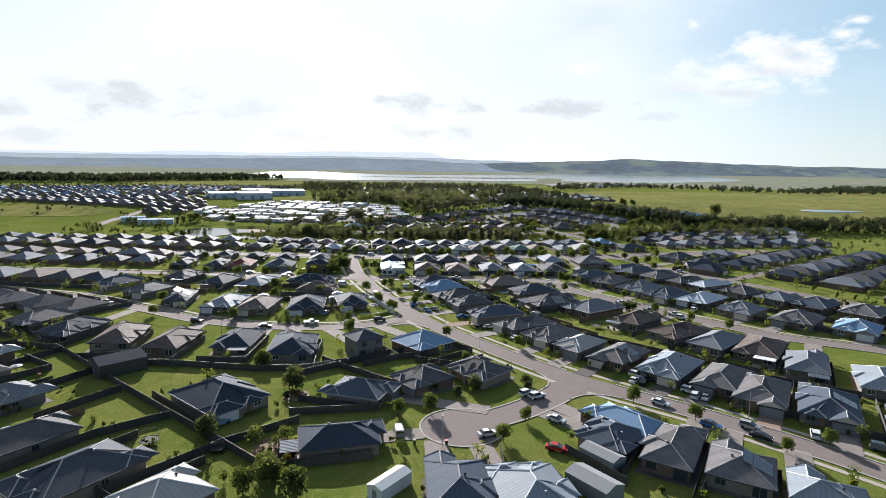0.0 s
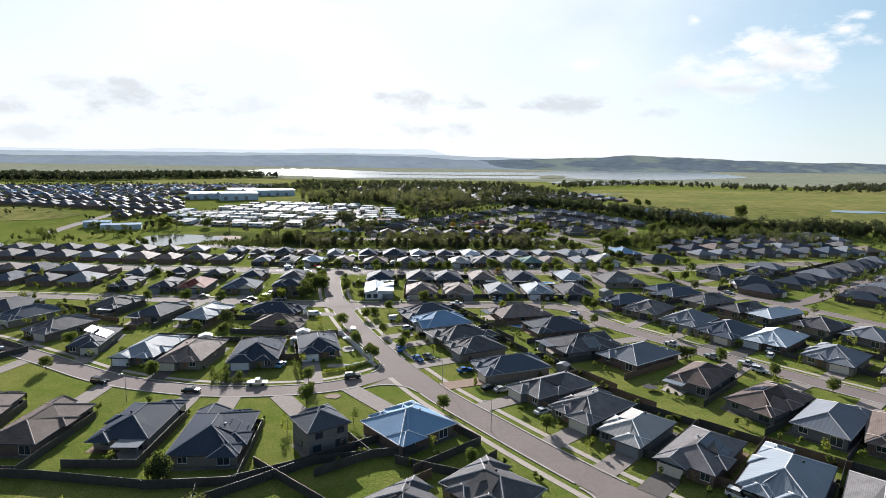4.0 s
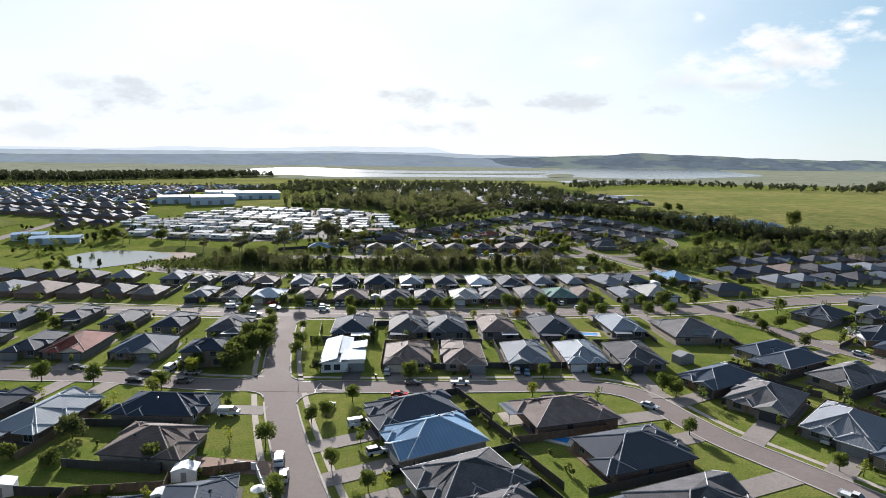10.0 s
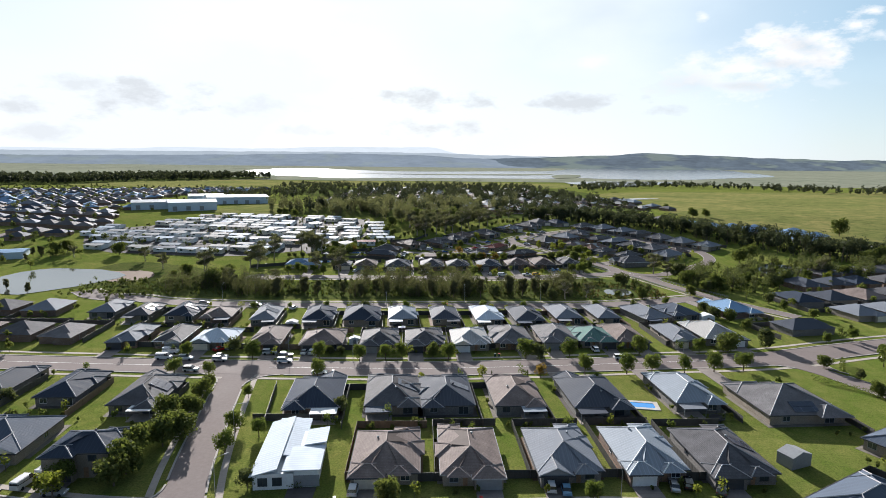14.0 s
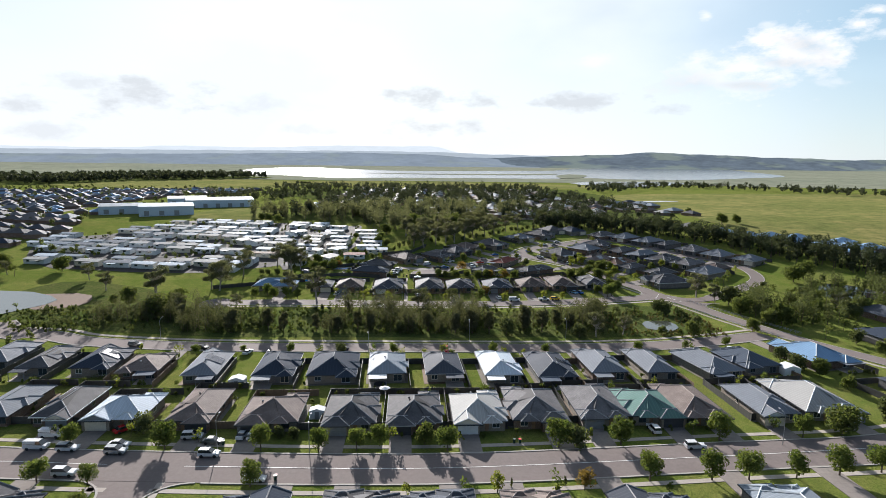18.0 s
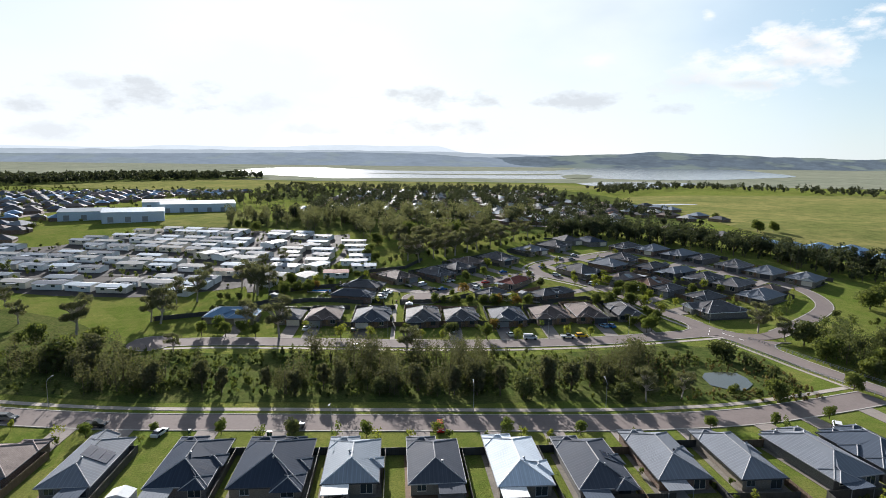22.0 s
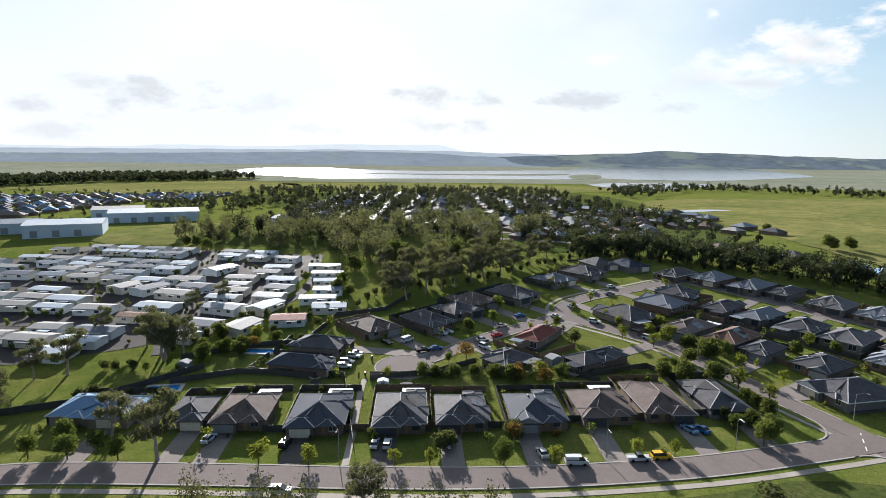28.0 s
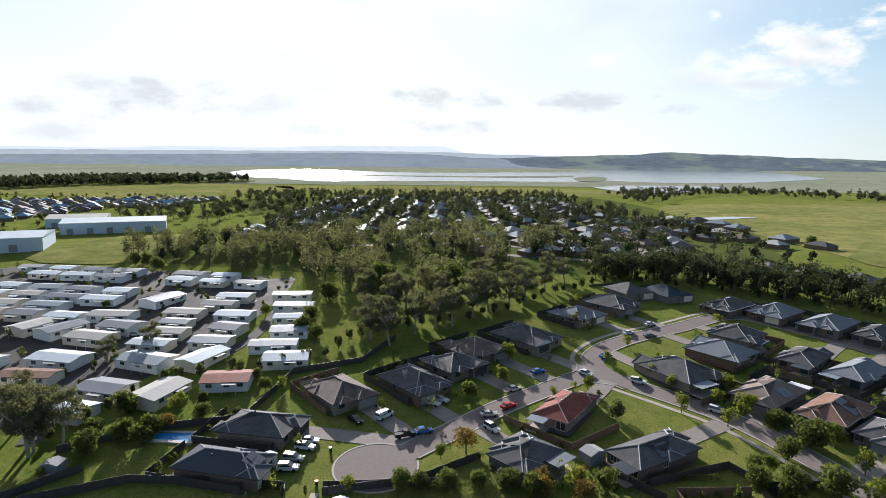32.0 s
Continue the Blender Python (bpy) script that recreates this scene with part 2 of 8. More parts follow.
def grass(name, lush, dry, dark, patch=0.05, fine=2.2):
    n = Nodes(name)
    pos = n.coords("World")
    p1, p2, p3, p4 = n.noise(pos, patch, 4.0), n.noise(pos, patch * 6, 5.0, 0.65), n.noise(pos, fine, 6.0, 0.75), n.noise(pos, fine * 6, 3.0, 0.7)
    plot = n.add("ShaderNodeTexVoronoi", Scale=patch * 1.1)
    n.link(pos, plot.inputs["Vector"])
    tone = n.add("ShaderNodeSeparateColor")
    n.link(plot.outputs["Color"], tone.inputs[0])
    f = n.math("ADD", n.math("MULTIPLY", p1, 0.3), n.math("ADD", n.math("MULTIPLY", p2, 0.57), n.math("MULTIPLY", tone.outputs[0], 0.13)))
    col = n.mix(n.ramp(f, 0.36, 0.66), lush, dry)
    col = n.mix(n.math("MULTIPLY", tone.outputs[1], 0.14), col, dark)
    col = n.mix(n.math("MULTIPLY", n.ramp(p3, 0.42, 0.62), 0.6), col, dark)
    col = n.mix(n.math("MULTIPLY", n.ramp(p4, 0.5, 0.8), 0.35), col, tint(dry, 1.25))
    n.bump(n.math("ADD", p3, p4), 0.9, 0.12)
    return n.done(col, 1.0, 0.0, 0.0)


def paved(name, c, joint=0.0, vary=0.18, rough=0.92, spec=0.04):
    """Asphalt or concrete with patches, tyre polish and stains."""
    n = Nodes(name)
    pos = n.coords("World")
    p1, p2, p3 = n.noise(pos, 0.12, 4.0), n.noise(pos, 1.1, 5.0, 0.65), n.noise(pos, 11.0, 3.0, 0.7)
    f = n.math("ADD", n.math("MULTIPLY", p1, 0.5), n.math("MULTIPLY", p2, 0.5))
    col = n.mix(n.ramp(f, 0.34, 0.66), tint(c, 1 - vary), tint(c, 1 + vary))
    col = n.mix(n.math("MULTIPLY", n.ramp(p3, 0.45, 0.7), 0.22), col, tint(c, 0.65))
    if joint:
        sep = n.add("ShaderNodeSeparateXYZ")
        n.link(n.coords("UV"), sep.inputs[0])
        j = n.ramp(n.math("FRACT", n.math("DIVIDE", sep.outputs[1], joint)), 0.0, 0.03, 0.6, 0.0)
        col = n.mix(j, col, tint(c, 0.45))
    n.bump(p3, 0.3, 0.02)
    return n.done(col, n.ramp(p1, 0.3, 0.7, rough - 0.12, rough + 0.05), 0.0, spec)


def leaves(name, a, b, glow=0.45):
    """Foliage that lets some light through; every leaf clump has its own tone."""
    n = Nodes(name)
    isle = n.add("ShaderNodeNewGeometry").outputs["Random Per Island"]
    own = n.add("ShaderNodeObjectInfo").outputs["Random"]
    broad = n.noise(n.coords("World"), 0.35, 3.0)
    col = n.mix(n.math("MULTIPLY", n.math("ADD", isle, broad), 0.6), a, b)
    col = n.mix(n.math("MULTIPLY", own, 0.4), col, tint(a, 0.75))
    n.done(col, 0.85, 0.0, 0.04)
    tr = n.add("ShaderNodeBsdfTranslucent")
    n.link(n.mix(1.0, col, (1.0, 1.0, 0.55), "MULTIPLY"), tr.inputs[0])
    mx = n.add("ShaderNodeMixShader", Fac=glow)
    n.link(n.b.outputs[0], mx.inputs[1])
    n.link(tr.outputs[0], mx.inputs[2])
    n.link(mx.outputs[0], n.t.nodes["Material Output"].inputs[0])
    return n.m


ROOFS = {
    "navy": sheet_roof("roof_sheet_navy", (0.036, 0.047, 0.068)),
    "charcoal": sheet_roof("roof_sheet_charcoal", (0.064, 0.072, 0.089)),
    "grey": sheet_roof("roof_sheet_grey", (0.165, 0.18, 0.205)),
    "bgrey": sheet_roof("roof_sheet_slate", (0.076, 0.093, 0.122)),
    "blue": sheet_roof("roof_sheet_blue", (0.17, 0.27, 0.40)),
    "steel": sheet_roof("roof_sheet_zinc", (0.22, 0.25, 0.285), 0.5),
    "light": sheet_roof("roof_sheet_pale", (0.33, 0.325, 0.315)),
    "white": sheet_roof("roof_sheet_white", (0.44, 0.49, 0.545)),
    "green": sheet_roof("roof_sheet_green", (0.11, 0.19, 0.17)),
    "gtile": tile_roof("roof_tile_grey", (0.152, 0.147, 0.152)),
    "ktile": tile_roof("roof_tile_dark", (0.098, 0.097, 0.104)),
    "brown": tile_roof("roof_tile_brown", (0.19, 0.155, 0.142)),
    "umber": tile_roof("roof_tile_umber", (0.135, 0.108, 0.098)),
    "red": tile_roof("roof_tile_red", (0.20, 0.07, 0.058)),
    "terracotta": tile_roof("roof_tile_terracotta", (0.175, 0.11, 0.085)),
}
ROOF_WORDS = {
    "navy": "dark navy sheet-metal", "charcoal": "charcoal sheet-metal", "grey": "mid-grey sheet-metal", "bgrey": "slate-grey sheet-metal",
    "blue": "blue-grey sheet-metal", "steel": "pale zinc-grey sheet-metal", "light": "pale sheet-metal", "white": "white sheet-metal",
    "green": "dull green sheet-metal", "gtile": "grey tiled", "ktile": "dark weathered tiled", "brown": "brown tiled", "umber": "dark brown tiled", "red": "red tiled",
    "terracotta": "terracotta tiled",
}
WALLS = [
    ("brown brick", brick_wall("brick_brown", (0.17, 0.11, 0.08), (0.135, 0.088, 0.066), (0.26, 0.24, 0.215))),
    ("grey brick", brick_wall("brick_grey", (0.16, 0.152, 0.148), (0.125, 0.12, 0.116), (0.25, 0.245, 0.235))),
    ("cream brick", brick_wall("brick_cream", (0.235, 0.195, 0.155), (0.19, 0.16, 0.128), (0.29, 0.27, 0.24))),
    ("rendered", plain("render_stone", (0.48, 0.45, 0.40), 0.9, 0.0, 0.1, 0.8, 0.2)),
]
plain("trim_white", (0.60, 0.615, 0.62), 0.7, 0.0, 0.12, 1.5, 0.05)
plain("ridge_grey", (0.27, 0.272, 0.28), 0.75, 0.0, 0.2, 1.5, 0.08)
plain("ridge_brown", (0.30, 0.255, 0.235), 0.8, 0.0, 0.2, 1.5, 0.05)
plain("trim_cream", (0.60, 0.55, 0.46), 0.5)
plain("trim_dark", (0.06, 0.062, 0.068), 0.75, 0.0, 0.12, 1.5, 0.06)
plain("trim_grey", (0.22, 0.23, 0.24), 0.75, 0.0, 0.12, 1.5, 0.08)
plain("fence_dark", (0.060, 0.058, 0.055), 0.6, 0.0, 0.25, 0.6)
plain("fence_brown", (0.15, 0.105, 0.07), 0.75, 0.0, 0.3, 0.9)
plain("steel_pole", (0.33, 0.34, 0.35), 0.45, 0.6)
plain("rubber", (0.02, 0.02, 0.021), 0.85)
plain("solar_blue", (0.014, 0.020, 0.042), 0.14, 0.0, 0.2, 0.5, 0.7)
plain("white_paint", (0.70, 0.70, 0.68), 0.7)
plain("timber", (0.22, 0.14, 0.085), 0.75, 0.0, 0.3, 2.0)
plain("bark", (0.11, 0.085, 0.065), 0.9, 0.0, 0.35, 2.0)
plain("bark_pale", (0.30, 0.26, 0.22), 0.85, 0.0, 0.35, 1.5)
plain("soil", (0.13, 0.085, 0.055), 0.95, 0.0, 0.35, 0.6)
plain("lamp_lens", (0.75, 0.77, 0.78), 0.2)
plain("lamp_red", (0.35, 0.015, 0.012), 0.25)
plain("bin_green", (0.02, 0.05, 0.035), 0.5)
plain("bin_red", (0.42, 0.025, 0.02), 0.5)
plain("play_blue", (0.03, 0.17, 0.5), 0.5)
plain("play_red", (0.5, 0.04, 0.03), 0.5)
glass = Nodes("window_glass")
glass.done((0.035, 0.045, 0.055), 0.06, 0.0, 0.8)
shield = Nodes("car_glass")
shield.done((0.02, 0.025, 0.03), 0.05, 0.0, 0.8)
pool = Nodes("pool_water")
pool.bump(pool.noise(pool.coords("World"), 2.5), 0.25, 0.05)
pool.done((0.03, 0.22, 0.55), 0.06, 0.0, 0.6)
water = Nodes("lake_water")
water.bump(water.noise(water.coords("World"), 0.25, 3.0), 0.12, 0.3)
water.done((0.10, 0.115, 0.125), 0.16, 0.0, 0.6)
pondw = Nodes("pond_water")
pondw.bump(pondw.noise(pondw.coords("World"), 1.2, 3.0), 0.1, 0.05)
pondw.done((0.045, 0.05, 0.042), 0.06, 0.0, 0.6)
paved("asphalt", (0.172, 0.146, 0.138), 0.0, 0.14)
paved("asphalt_dark", (0.075, 0.07, 0.07), 0.0, 0.2)
paved("concrete", (0.33, 0.295, 0.262), 1.5)
paved("kerb_concrete", (0.33, 0.31, 0.285), 2.4)
paved("drive_concrete", (0.22, 0.195, 0.18), 2.6)
paved("drive_dark", (0.10, 0.092, 0.088), 2.4)
paved("drive_brown", (0.235, 0.17, 0.135), 2.4)
paved("gravel", (0.17, 0.155, 0.135), 0.0, 0.3)
paved("pool_paving", (0.42, 0.40, 0.37), 0.6)
grass("lawn", (0.104, 0.150, 0.026), (0.205, 0.20, 0.060), (0.040, 0.058, 0.017))
grass("rough_grass", (0.060, 0.092, 0.022), (0.125, 0.125, 0.046), (0.022, 0.036, 0.013), 0.06, 0.9)
grass("paddock_grass", (0.125, 0.145, 0.046), (0.255, 0.225, 0.088), (0.062, 0.082, 0.028), 0.009, 0.10)
# distance haze is painted into this grass as a paler, greyer colour
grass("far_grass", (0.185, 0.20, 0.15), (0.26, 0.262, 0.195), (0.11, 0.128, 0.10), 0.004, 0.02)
CARS = {
    "white": plain("car_white", (0.50, 0.51, 0.52), 0.5, 0.0, 0.06, 1.5, 0.12), "silver": plain("car_silver", (0.36, 0.37, 0.38), 0.25, 0.4),
    "black": plain("car_black", (0.015, 0.016, 0.018), 0.2), "blue": plain("car_blue", (0.025, 0.11, 0.32), 0.22),
    "pale_blue": plain("car_pale_blue", (0.16, 0.30, 0.44), 0.22), "red": plain("car_red", (0.36, 0.02, 0.022), 0.22),
    "yellow": plain("car_yellow", (0.62, 0.36, 0.02), 0.25), "grey": plain("car_grey", (0.11, 0.115, 0.12), 0.25, 0.3),
}
LEAF = {
    "street": leaves("leaf_street", (0.072, 0.112, 0.030), (0.16, 0.18, 0.055), 0.45),
    "lime": leaves("leaf_lime", (0.115, 0.155, 0.028), (0.22, 0.225, 0.055), 0.48),
    "gum": leaves("leaf_gum", (0.085, 0.098, 0.062), (0.19, 0.185, 0.115), 0.42),
    "bush": leaves("leaf_bush", (0.066, 0.096, 0.030), (0.145, 0.158, 0.055), 0.45),
    "casuarina": leaves("leaf_casuarina", (0.065, 0.075, 0.045), (0.135, 0.13, 0.078), 0.4),
    "rust": leaves("leaf_rust", (0.15, 0.095, 0.03), (0.22, 0.15, 0.05), 0.4),
    "dark": leaves("leaf_dark", (0.055, 0.075, 0.036), (0.13, 0.14, 0.065), 0.42),
    "belt": leaves("leaf_belt", (0.034, 0.046, 0.030), (0.080, 0.090, 0.054), 0.32),
    "far": leaves("leaf_far", (0.032, 0.042, 0.032), (0.080, 0.088, 0.058), 0.3),
    "reed": leaves("leaf_reed", (0.11, 0.11, 0.045), (0.21, 0.16, 0.075), 0.3),
}


# ---- mesh building ----
class Shape:
    """Gathers corners and faces of one mesh; faces may carry texture coordinates in metres."""

    def __init__(self):
        self.v, self.f, self.uv = [], [], []

    def face(self, pts, uv=None):
        i = len(self.v)
        self.v.extend(pts)
        self.f.append(tuple(range(i, i + len(pts))))
        self.uv.append(uv or [(0.0, 0.0)] * len(pts))

    def box(self, x0, x1, y0, y1, z0, z1, m=None):
        c = [(x0, y0, z0), (x1, y0, z0), (x1, y1, z0), (x0, y1, z0), (x0, y0, z1), (x1, y0, z1), (x1, y1, z1), (x0, y1, z1)]
        if m is not None:
            c = [tuple(m @ Vector(p)) for p in c]
        i = len(self.v)
        self.v.extend(c)
        for q in ((3, 2, 1, 0), (4, 5, 6, 7), (0, 1, 5, 4), (1, 2, 6, 5), (2, 3, 7, 6), (3, 0, 4, 7)):
            self.f.append(tuple(i + k for k in q))
            p = [c[k] for k in q]
            a, b = (Vector(p[1]) - Vector(p[0])).length, (Vector(p[2]) - Vector(p[1])).length
            self.uv.append([(0, 0), (a, 0), (a, b), (0, b)])
        return self

    def slope(self, pts):
        """A roof face whose first edge is its eave: coordinates run along the eave and up the slope."""
        p = [Vector(q) for q in pts]
        u = (p[1] - p[0]).normalized()
        n = u.cross(p[2] - p[0]).normalized()
        w = n.cross(u)
        self.face([tuple(q) for q in p], [((q - p[0]).dot(u) + 40, (q - p[0]).dot(w)) for q in p])

    def tube(self, p, q, r0, r1, sides=6):
        p, q = Vector(p), Vector(q)
        t = (q - p).normalized()
        s = t.orthogonal().normalized()
        k = t.cross(s)
        i = len(self.v)
        for c, r in ((p, r0), (q, r1)):
            for j in range(sides):
                a = 2 * math.pi * j / sides
                self.v.append(tuple(c + (s * math.cos(a) + k * math.sin(a)) * r))
        for j in range(sides):
            n = (j + 1) % sides
            self.f.append((i + j, i + n, i + sides + n, i + sides + j))
            self.uv.append([(0, 0)] * 4)
        self.f.append(tuple(i + j for j in reversed(range(sides))))
        self.f.append(tuple(i + sides + j for j in range(sides)))
        self.uv += [[(0, 0)] * sides] * 2
        return self

    def data(self, name, mat, smooth=False):
        me = bpy.data.meshes.new(name)
        me.from_pydata(self.v, [], self.f)
        lay = me.uv_layers.new(name="UVMap")
        flatuv = [c for face in self.uv for p in face for c in p]
        lay.data.foreach_set("uv", flatuv)
        if smooth:
            me.polygons.foreach_set("use_smooth", [True] * len(me.polygons))
        me.materials.append(mat if not isinstance(mat, str) else MATS[mat])
        return me


def part(name, data, parent, label="", m=None):
    """Links a mesh as one part under a thing or under a part."""
    ob = new(name, data)
    ob.parent = parent
    if m is not None:
        ob.matrix_basis = m
    if label:
        ob["label"] = label
    return ob


def thing(name, m, label, category, group=""):
    ob = new(name)
    ob.empty_display_size = 0.5
    ob.matrix_basis = m
    return tagged(ob, label, category, group)


def on_land(x, y, turn=0.0, dz=0.0):
    return pose(x, y, land(x, y) + dz, 0, 0, turn)


# ---- ground: one sheet to the horizon ----
def spread(near, step, far):
    out, v = [0.0], 0.0
    while v < far:
        v += step if v < near else step * (1.0 + (v - near) / 90.0)
        out.append(min(v, far))
    return out


gx = spread(260, 20, 4900)
gx = [-v for v in reversed(gx[1:])] + gx
gy = [-v for v in reversed(spread(60, 30, 900)[1:])] + [v for v in spread(900, 10, 4900)]
verts = [(x, y, land(x, y)) for y in gy for x in gx]
nx = len(gx)
faces = [(j * nx + i, j * nx + i + 1, (j + 1) * nx + i + 1, (j + 1) * nx + i) for j in range(len(gy) - 1) for i in range(nx - 1)]
me = bpy.data.meshes.new("ground")
me.from_pydata(verts, [], faces)
me.materials.append(MATS["lawn"])
tagged(new("ground", me), "green suburban lawn and verge reaching to the horizon", "ground", kind="structure")


# ---- roads ----
def smooth_line(pts, step=3.0):
    """Catmull-Rom through the points, at even steps."""
    p = [Vector((*q, 0)) for q in pts]
    p = [p[0] * 2 - p[1]] + p + [p[-1] * 2 - p[-2]]
    out = []
    for i in range(1, len(p) - 2):
        n = max(2, int((p[i + 1] - p[i]).length / step))
        for k in range(n):
            t = k / n
            out.append(0.5 * (2 * p[i] + (p[i + 1] - p[i - 1]) * t + (2 * p[i - 1] - 5 * p[i] + 4 * p[i + 1] - p[i + 2]) * t * t
                              + (3 * p[i] - p[i - 1] - 3 * p[i + 1] + p[i + 2]) * t ** 3))
    out.append(p[-2])
    return out


def offset_line(line, off):
    out = []
    for i, p in enumerate(line):
        t = (line[min(i + 1, len(line) - 1)] - line[max(i - 1, 0)]).normalized()
        out.append(p + Vector((-t.y, t.x, 0)) * off)
    return out


def ribbon(name, line, width, top, mat, keep=None, deep=0.25):
    """A strip along a line that follows the ground, with sides down into it."""
    s = Shape()
    a, b = offset_line(line, width / 2), offset_line(line, -width / 2)
    run = 0.0
    for i in range(len(line) - 1):
        step = (line[i + 1] - line[i]).length
        if keep is None or keep((line[i] + line[i + 1]) / 2):
            q = [b[i], b[i + 1], a[i + 1], a[i]]
            up = [(p.x, p.y, land(p.x, p.y) + top) for p in q]
            lo = [(p.x, p.y, land(p.x, p.y) + top - deep) for p in q]
            s.face(up, [(0, run), (0, run + step), (width, run + step), (width, run)])
            for j in range(4):
                n = (j + 1) % 4
                s.face([lo[j], lo[n], up[n], up[j]])
    return s.data(name, mat) if s.f else None


ROADS = []          # centre line, half width


def road(pts, width, label, lift):
    line = smooth_line(pts)
    ROADS.append((line, width / 2))
    tagged(new("road", ribbon("road", line, width, 0.05 + 0.006 * lift, "asphalt")), label, "road", kind="structure")


def disc_road(x, y, r, lift, label):
    s = Shape()
    n = 28
    ring = [(x + r * math.cos(2 * math.pi * k / n), y + r * math.sin(2 * math.pi * k / n)) for k in range(n)]
    z = land(x, y) + 0.05 + 0.006 * lift
    s.face([(*p, land(*p) + 0.05 + 0.006 * lift) for p in ring], [(p[0], p[1]) for p in ring])
    for k in range(n):
        p, q = ring[k], ring[(k + 1) % n]
        s.face([(*p, land(*p) - 0.2), (*q, land(*q) - 0.2), (*q, land(*q) + 0.05 + 0.006 * lift), (*p, land(*p) + 0.05 + 0.006 * lift)])
    ROADS.append(([Vector((x, y, 0)), Vector((x + 0.1, y, 0))], r))
    tagged(new("road", s.data("road", "asphalt")), label, "road", kind="structure")


def road_gap(p, skip=None):
    """Distance from a point to the nearest road edge (negative inside a road)."""
    best = 1e9
    for k, (line, half) in enumerate(ROADS):
        if k == skip:
            continue
        for i in range(len(line) - 1):
            a, b = line[i], line[i + 1]
            if abs(a.x - p.x) + abs(a.y - p.y) > 60:
                continue
            d = b - a
            t = min(1.0, max(0.0, (p - a).dot(d) / max(d.length_squared, 1e-9)))
            best = min(best, (a + d * t - p).length - half)
    return best


road([(122, 56), (105, 76), (89, 98), (82, 107), (67, 124), (54, 136), (41, 149), (29.5, 164), (18.5, 180), (8.5, 195), (0.5, 210), (-8.5, 229), (-17.5, 251),
      (-27, 278), (-35.5, 308), (-42.7, 348), (-44.5, 362)], 7.4, "grey asphalt street with concrete kerbs", 0)
road([(-3, 214), (-9, 208), (-20, 201), (-36, 198), (-56, 199), (-81, 207), (-110, 224), (-147, 244), (-200, 262)], 6.6, "grey asphalt side street", 1)
road([(10, 119), (21, 125), (30, 132), (43, 145)], 8.4, "short asphalt street into a turning circle", 2)
disc_road(9.5, 118.5, 9.2, 3, "round asphalt turning circle")
road([(-300, 318), (-200, 308), (-115, 299), (-81, 297), (-50, 291.5), (-24, 290), (0, 289.4), (27, 289.8), (47, 290.2), (59.5, 288), (66, 282), (70, 271), (75, 259), (84.5, 244.5),
      (96.5, 225.5), (110, 207), (127, 187), (150, 173), (200, 140)], 7.6, "grey asphalt street curving past the houses", 4)
road([(-330, 392), (-200, 378), (-137, 372), (-96, 369), (-47, 366), (16, 365), (79, 370), (120, 374), (157, 384), (189, 392), (260, 404)], 11.5,
     "wide asphalt collector road with a white centre line", 5)
road([(122, 374), (131, 363), (138, 345), (143, 328), (152, 310), (163, 291), (172, 275), (182, 256), (196, 234), (215, 210), (250, 180)], 6.8, "asphalt street with kerbs", 6)
road([(-141, 457), (-122, 455), (-104, 448), (-65, 443), (-21, 442.5), (21, 442.5), (63, 443), (94, 446), (118, 452), (140, 459)], 8.4,
     "grey asphalt road along the creek reserve", 7)
road([(165, 425), (150, 452), (140, 478), (134, 497), (128, 513), (122, 528), (115, 545), (107, 567), (99, 583), (88, 595), (77, 606), (73, 617), (79, 628),
      (92, 638), (111, 648), (138, 662), (153, 650), (166, 632), (182, 606)], 6.8, "asphalt road crossing the creek and bending between houses", 8)
road([(76, 608), (64, 605), (54, 598), (41, 588), (29, 577), (14, 563)], 6.4, "asphalt street into a turning circle", 9)
disc_road(12.5, 562, 8.8, 10, "round asphalt turning circle")
road([(-86, 501), (-61, 504.5), (-27, 504.5), (8, 503.5), (42, 504), (78, 508), (108, 514.5), (126, 519)], 7.6, "grey asphalt street facing the creek reserve", 11)
disc_road(-80, 502, 7.5, 12, "asphalt turning head at the end of a street")
road([(126, 517), (140, 513), (160, 526), (189, 551), (198, 574), (195, 592), (186, 606), (176, 619)], 6.4, "asphalt side street", 13)
road([(-152, 470), (-141, 460), (-128, 455)], 12.0, "asphalt turning head", 14)
CORNERS = []


def crossing(p, q):
    """Where two polylines first cross: the point and the segment numbers."""
    for i in range(len(p) - 1):
        for j in range(len(q) - 1):
            if (p[i] - q[j]).length > 14:
                continue
            a, b = p[i + 1] - p[i], q[j + 1] - q[j]
            den = a.x * b.y - a.y * b.x
            if abs(den) < 1e-6:
                continue
            d = q[j] - p[i]
            t, u = (d.x * b.y - d.y * b.x) / den, (d.x * a.y - d.y * a.x) / den
            if 0 <= t <= 1 and 0 <= u <= 1:
                return p[i] + a * t, a.normalized(), b.normalized()
    return None


